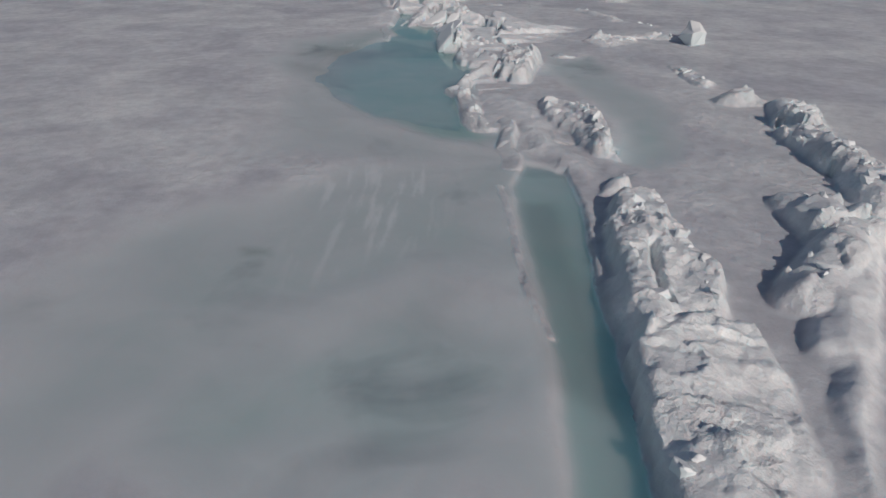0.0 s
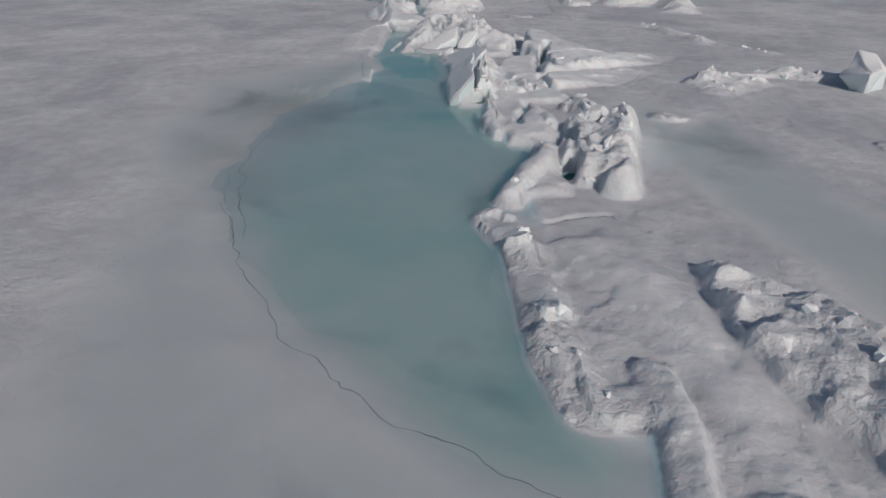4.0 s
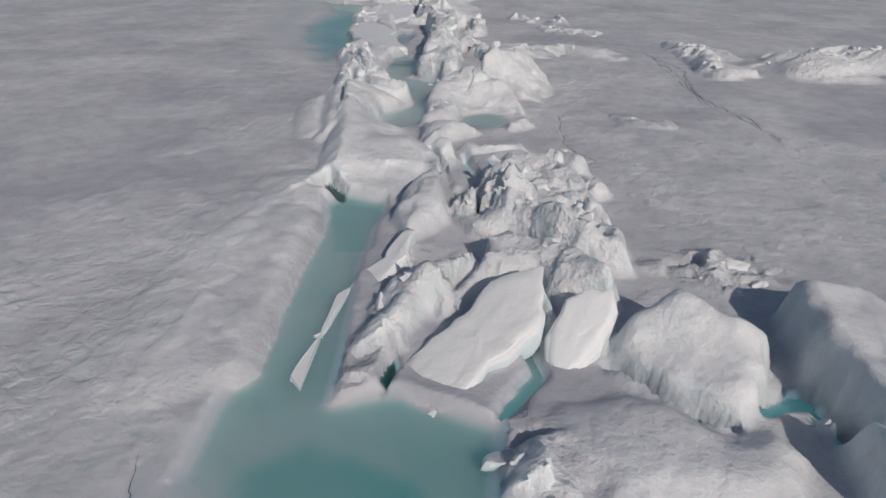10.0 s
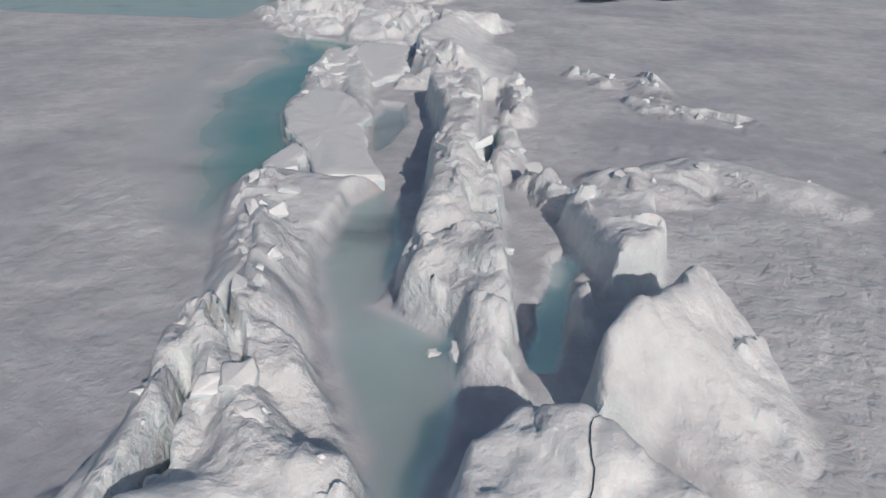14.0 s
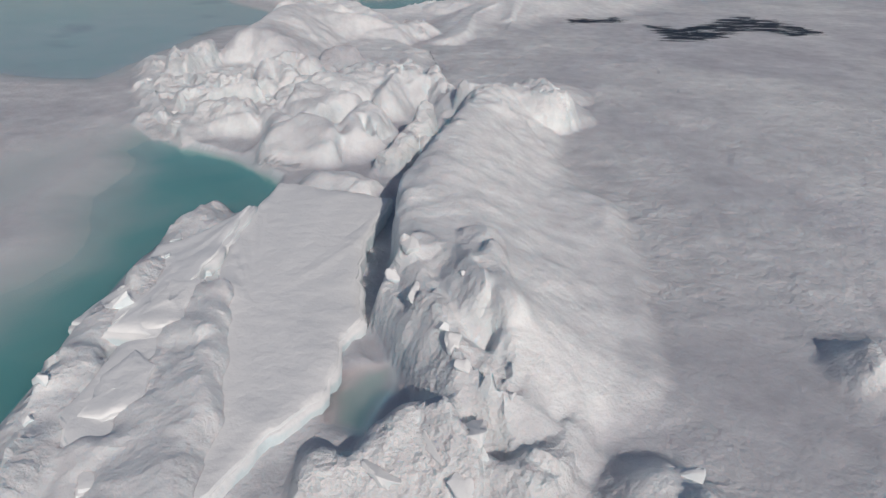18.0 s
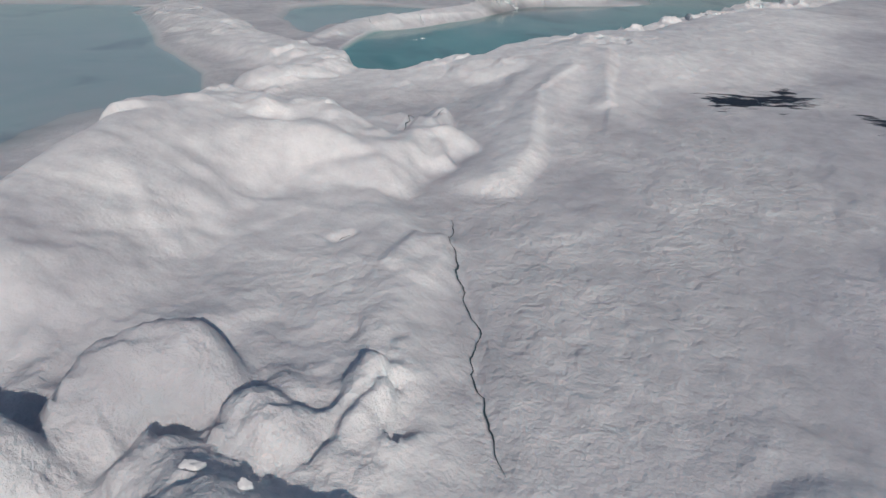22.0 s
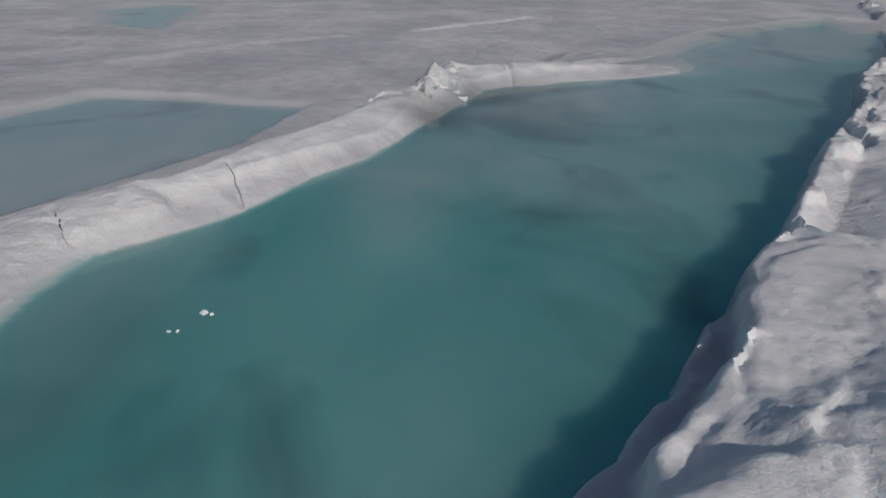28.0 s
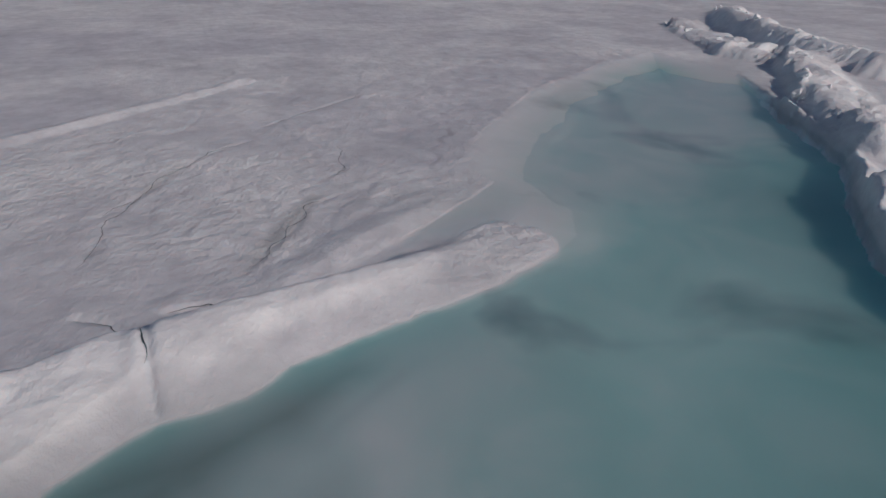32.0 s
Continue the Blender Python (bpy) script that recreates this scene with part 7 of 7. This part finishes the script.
# ---- loose ice ----
def height_at(x, y):
    """The height of the sheet under a place."""
    x0 = x - np.interp(y, MIDDLE_Y, MIDDLE_X)
    i = min(max(int(np.searchsorted(along, y)), 1), len(along) - 1)
    j = min(max(int(np.searchsorted(across, x0)), 1), len(across) - 1)
    v, u = (y - along[i - 1]) / (along[i] - along[i - 1]), (x0 - across[j - 1]) / (across[j] - across[j - 1])
    return float((Z[i - 1, j - 1] * (1 - u) + Z[i - 1, j] * u) * (1 - v) + (Z[i, j - 1] * (1 - u) + Z[i, j] * u) * v)


def mesh_of(name, bm, mat):
    me = bpy.data.meshes.new(name)
    bm.to_mesh(me)
    bm.free()
    me.materials.append(mat)
    return me


def block_mesh(seed, sharp):
    """A broken, wind-worn lump about one metre across: flat faces, chipped and rounded edges."""
    r = random.Random(seed)
    bm = bmesh.new()
    for _ in range(13):
        p = Vector((r.uniform(-1, 1), r.uniform(-1, 1), r.uniform(-1, 1)))
        p = p / max(abs(p.x), abs(p.y), abs(p.z)) ** r.uniform(0.5, 1.0)
        bm.verts.new(Vector((p.x * 0.5, p.y * 0.38, p.z * 0.3)))
    hull = bmesh.ops.convex_hull(bm, input=bm.verts[:])
    bmesh.ops.delete(bm, geom=list({g for g in hull["geom_interior"] + hull["geom_unused"] if isinstance(g, bmesh.types.BMVert)}), context='VERTS')
    bmesh.ops.dissolve_limit(bm, angle_limit=0.2, verts=bm.verts[:], edges=bm.edges[:])
    bmesh.ops.bevel(bm, geom=bm.edges[:], offset=sharp, segments=2, profile=0.6, affect='EDGES', clamp_overlap=True)
    bmesh.ops.triangulate(bm, faces=bm.faces[:])
    bmesh.ops.subdivide_edges(bm, edges=[e for e in bm.edges if e.calc_length() > 0.14], cuts=1, use_grid_fill=True)
    for v in bm.verts:
        v.co += v.co.normalized() * 0.12 * noise.fractal(v.co * 3.4 + Vector((seed, 0, 0)), 1.0, 2.0, 4)
    for f in bm.faces:
        f.smooth = True
    me = mesh_of("ice_block", bm, ICE)
    me.set_sharp_from_angle(angle=radians(38))
    return me


def slab_thing(points, seed):
    """A tilted slab of snow-covered sea ice with a ragged broken rim."""
    r = random.Random(seed)
    a = np.array([(p[0], p[1], 1.0) for p in points])
    k = np.linalg.solve(a.T @ a + np.diag([1e-4, 1e-4, 0]), a.T @ np.array([p[2] for p in points]))
    cx, cy = float(a[:, 0].mean()), float(a[:, 1].mean())
    ring = []
    for p, q in zip(points, points[1:] + points[:1]):
        n = max(1, int(math.hypot(q[0] - p[0], q[1] - p[1]) / 0.13))
        ring += [(p[0] + (q[0] - p[0]) * i / n, p[1] + (q[1] - p[1]) * i / n) for i in range(n)]
    size = min(math.hypot(x - cx, y - cy) for x, y in ring)

    def layered(name, levels, mat):
        """Rings of the outline, each drawn in and set lower or higher than the slab's plane, closed on top."""
        bm = bmesh.new()
        rings = []
        for shrink, drop, ragged in levels:
            out = []
            for x, y in ring:
                d = max(math.hypot(x - cx, y - cy), 1e-3)
                scale = 1 - (shrink + ragged * noise.fractal(Vector((x * 1.6, y * 1.6, seed)), 1.0, 2.0, 4)) / d
                px, py = cx + (x - cx) * scale, cy + (y - cy) * scale
                z = float(k[0] * px + k[1] * py + k[2]) + 0.05 * noise.fractal(Vector((px, py, seed)), 1.0, 2.0, 3)
                out.append(bm.verts.new((px - cx, py - cy, z - drop)))
            rings.append(out)
        for low, high in zip(rings, rings[1:]):
            for i in range(len(ring)):
                j = (i + 1) % len(ring)
                bm.faces.new((low[i], low[j], high[j], high[i]))
        middle = bm.verts.new((0, 0, float(k[0] * cx + k[1] * cy + k[2]) - levels[-1][1]))
        for i in range(len(ring)):
            bm.faces.new((rings[-1][i], rings[-1][(i + 1) % len(ring)], middle))
        bmesh.ops.recalc_face_normals(bm, faces=bm.faces[:])
        for f in bm.faces:
            f.smooth = True
        me = mesh_of(name, bm, mat)
        me.set_sharp_from_angle(angle=radians(50))
        return new(name, me)

    inner = [(0.14 + s * (size - 0.1) * 0.9, 0.05) for s in (0.0, 0.35, 0.6, 0.85)]
    tilt = math.hypot(k[0], k[1])
    label = "steeply tilted slab of snow-covered sea ice" if tilt > 0.45 else "tilted slab of snow-covered sea ice" if tilt > 0.15 else "flat-lying slab of snow-covered sea ice"
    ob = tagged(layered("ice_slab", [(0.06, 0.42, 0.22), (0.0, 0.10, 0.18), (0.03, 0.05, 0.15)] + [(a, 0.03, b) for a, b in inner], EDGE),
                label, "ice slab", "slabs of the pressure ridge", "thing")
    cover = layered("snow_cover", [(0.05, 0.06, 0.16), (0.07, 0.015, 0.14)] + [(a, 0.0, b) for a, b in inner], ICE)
    tagged(cover, "wind-packed snow crust")
    cover.parent = ob
    ob.location = (cx, cy, 0)
    return ob


for n, points in enumerate(SLABS):
    slab_thing(points, 3 * n + 1)

BLOCKS = [block_mesh(11 + 5 * n, 0.06 if n % 2 else 0.1) for n in range(14)]


def ice_block(x, y, size, sink, r, flat=1.0):
    label = ("broad flat piece of broken white ice" if flat < 1 else "small white chunk of ice half buried in snow" if size < 0.32
             else "white block of broken ice crusted with snow" if size < 0.5 else "large white block of ice on the pressure ridge")
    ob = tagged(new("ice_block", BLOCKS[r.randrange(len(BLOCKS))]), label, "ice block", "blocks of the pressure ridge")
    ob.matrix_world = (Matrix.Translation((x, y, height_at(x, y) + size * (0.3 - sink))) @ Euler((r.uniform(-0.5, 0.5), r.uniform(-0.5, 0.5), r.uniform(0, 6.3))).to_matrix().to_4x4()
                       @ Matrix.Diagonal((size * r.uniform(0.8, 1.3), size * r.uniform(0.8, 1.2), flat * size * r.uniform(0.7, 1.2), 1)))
    return ob


r = random.Random(8)
spots, chips = [], []
for points, left_width, right_width, rough in CRESTS:
    for a, b in zip(points, points[1:]):
        length = math.hypot(b[0] - a[0], b[1] - a[1])
        for _ in range(int(length * 11 * rough + r.random())):
            t = r.random()
            side_x, side_y = -(b[1] - a[1]) / length, (b[0] - a[0]) / length
            off = r.gauss(0, 0.4) * min(left_width if r.random() < 0.5 else right_width, 0.8)
            x, y = a[0] + t * (b[0] - a[0]) + off * side_x, a[1] + t * (b[1] - a[1]) + off * side_y
            if r.random() < 0.3:
                spots.append((rough, x, y, r.uniform(0.14, 0.44)))
            else:
                chips.append((x, y, r.uniform(0.04, 0.13)))
r.shuffle(spots)
heaps = []
for points, amount in RUBBLE:
    left, right, low, high = min(p[0] for p in points), max(p[0] for p in points), min(p[1] for p in points), max(p[1] for p in points)
    for _ in range(int((right - left) * (high - low) * 9 * amount) + 1):
        x, y = r.uniform(left, right), r.uniform(low, high)
        if y < 108 and inside_distance(points, np.array([[x]]), np.array([[y]]))[0, 0] > 0:
            heaps.append((amount, x, y, r.uniform(0.12, 0.36)))
r.shuffle(heaps)
for rough, x, y, size in [q for q in spots if height_at(q[1], q[2]) > 0.03 and not (84 < q[2] < 106 and q[3] > 0.26)][:215]:
    ice_block(x, y, size, r.uniform(0.22, 0.36), r)
for rough, x, y, size in [q for q in heaps if height_at(q[1], q[2]) > 0.03 and q[2] < 82][:150]:
    ice_block(x, y, 1.2 * size, r.uniform(0.38, 0.5), r, 0.8)


# the lone block on the plain, blocks in the hole of the spit, bits afloat on the great pond
lone = tagged(new("ice_block", block_mesh(31, 0.05)), "large pointed block of white ice, alone on the snow", "ice block")
lone.matrix_world = Matrix.Translation((14.9, 38.9, 0.55)) @ Euler((0.1, -0.35, 0.4)).to_matrix().to_4x4() @ Matrix.Diagonal((1.6, 1.9, 2.5, 1))
for x, y, size in ((-2.3, 123.7, 0.32), (-1.9, 123.9, 0.26), (-2.1, 124.2, 0.3), (-2.6, 123.2, 0.4), (-1.7, 123.5, 0.24)):
    ice_block(x, y, size, 0.2, r)
chips += [(-5.7, 113.1, 0.07), (-5.6, 113.05, 0.05), (-6.0, 112.7, 0.03), (-5.9, 112.7, 0.03)]


def ice_crack(points, width, seed):
    """An open crack: a thin crooked strip that follows the snow, its shade painted dark."""
    q = random.Random(seed)
    line = []
    for a, b in zip(points, points[1:]):
        n = max(1, int(math.hypot(b[0] - a[0], b[1] - a[1]) / 0.07))
        line += [(a[0] + (b[0] - a[0]) * i / n, a[1] + (b[1] - a[1]) * i / n) for i in range(n)]
    line.append(points[-1][:2])
    bm = bmesh.new()
    last = None
    for i, (x, y) in enumerate(line):
        jx = 0.16 * noise.fractal(Vector((x * 1.3, y * 1.3, seed)), 1.0, 2.0, 4)
        jy = 0.16 * noise.fractal(Vector((x * 1.3, y * 1.3, seed + 9)), 1.0, 2.0, 4)
        c = Vector((x + jx, y + jy, 0))
        ahead_x, ahead_y = line[min(i + 1, len(line) - 1)], line[max(i - 1, 0)]
        e = Vector((ahead_x[0] - ahead_y[0], ahead_x[1] - ahead_y[1], 0)).normalized()
        half = width * (0.25 + 0.5 * abs(noise.noise(Vector((x * 2, y * 2, seed))))) * min(1.0, 0.15 + i / 6, 0.15 + (len(line) - 1 - i) / 6)
        side_to = Vector((-e.y, e.x, 0)) * half
        pair = []
        for place in (c - side_to, c + side_to):
            pair.append(bm.verts.new((place.x, place.y, max(height_at(place.x, place.y), 0.0) + 0.012)))
        if last:
            bm.faces.new((last[0], pair[0], pair[1], last[1]))
        last = pair
    bmesh.ops.recalc_face_normals(bm, faces=bm.faces[:])
    tagged(new("ice_crack", mesh_of("ice_crack", bm, DARK)), "thin crack in the sea ice, its shade a painted dark strip", "crack", kind="structure")


# dark colour that stands in for the shade inside the cracks
DARK, dark_nodes, dark_links, crack_shade = material("crack_shade")
crack_shade.inputs["Base Color"].default_value = (0.05, 0.075, 0.09, 1)
crack_shade.inputs["Roughness"].default_value = 0.5
for n, (points, width, depth) in enumerate(CRACKS):
    if depth > 0.1:
        points = [q for q in points if height_at(q[0], q[1]) > 0.02]
    if len(points) < 2:
        continue
    ice_crack([q[:2] for q in points], min(width, 0.12) * (0.14 if depth < 0.1 else 0.22), n)


def debris(places):
    """Small chunks strewn along the ridge, in one mesh."""
    corners = np.array([(-1, -1, -1), (1, -1, -1), (1, 1, -1), (-1, 1, -1), (-0.7, -0.8, 1), (0.8, -0.6, 1), (0.6, 0.8, 1), (-0.8, 0.6, 1)]) * 0.5
    sides = [(3, 2, 1, 0), (4, 5, 6, 7), (0, 1, 5, 4), (1, 2, 6, 5), (2, 3, 7, 6), (3, 0, 4, 7)]
    verts, faces = [], []
    q = random.Random(21)
    for x, y, size in places:
        turn = np.array(Euler((q.uniform(-0.6, 0.6), q.uniform(-0.6, 0.6), q.uniform(0, 6.3))).to_matrix())
        shape = corners * (size * np.array([q.uniform(0.7, 1.5), q.uniform(0.6, 1.1), q.uniform(0.5, 1.0)])) + np.array([[q.uniform(-0.14, 0.14) * size for _ in range(3)] for _ in range(8)])
        base = len(verts)
        verts += ((shape[:, None, :] * turn[None]).sum(-1) + np.array([x, y, max(height_at(x, y), 0.0) + 0.08 * size])).tolist()
        faces += [tuple(base + i for i in f) for f in sides]
    me = bpy.data.meshes.new("ice_debris")
    me.from_pydata(verts, [], faces)
    me.materials.append(ICE)
    tagged(new("ice_debris", me), "small chunks of white ice strewn on the snow", "ice debris", kind="stuff")


debris([c for c in chips[:-4:3] if height_at(c[0], c[1]) > 0.03 and c[1] < 82] + chips[-4:])
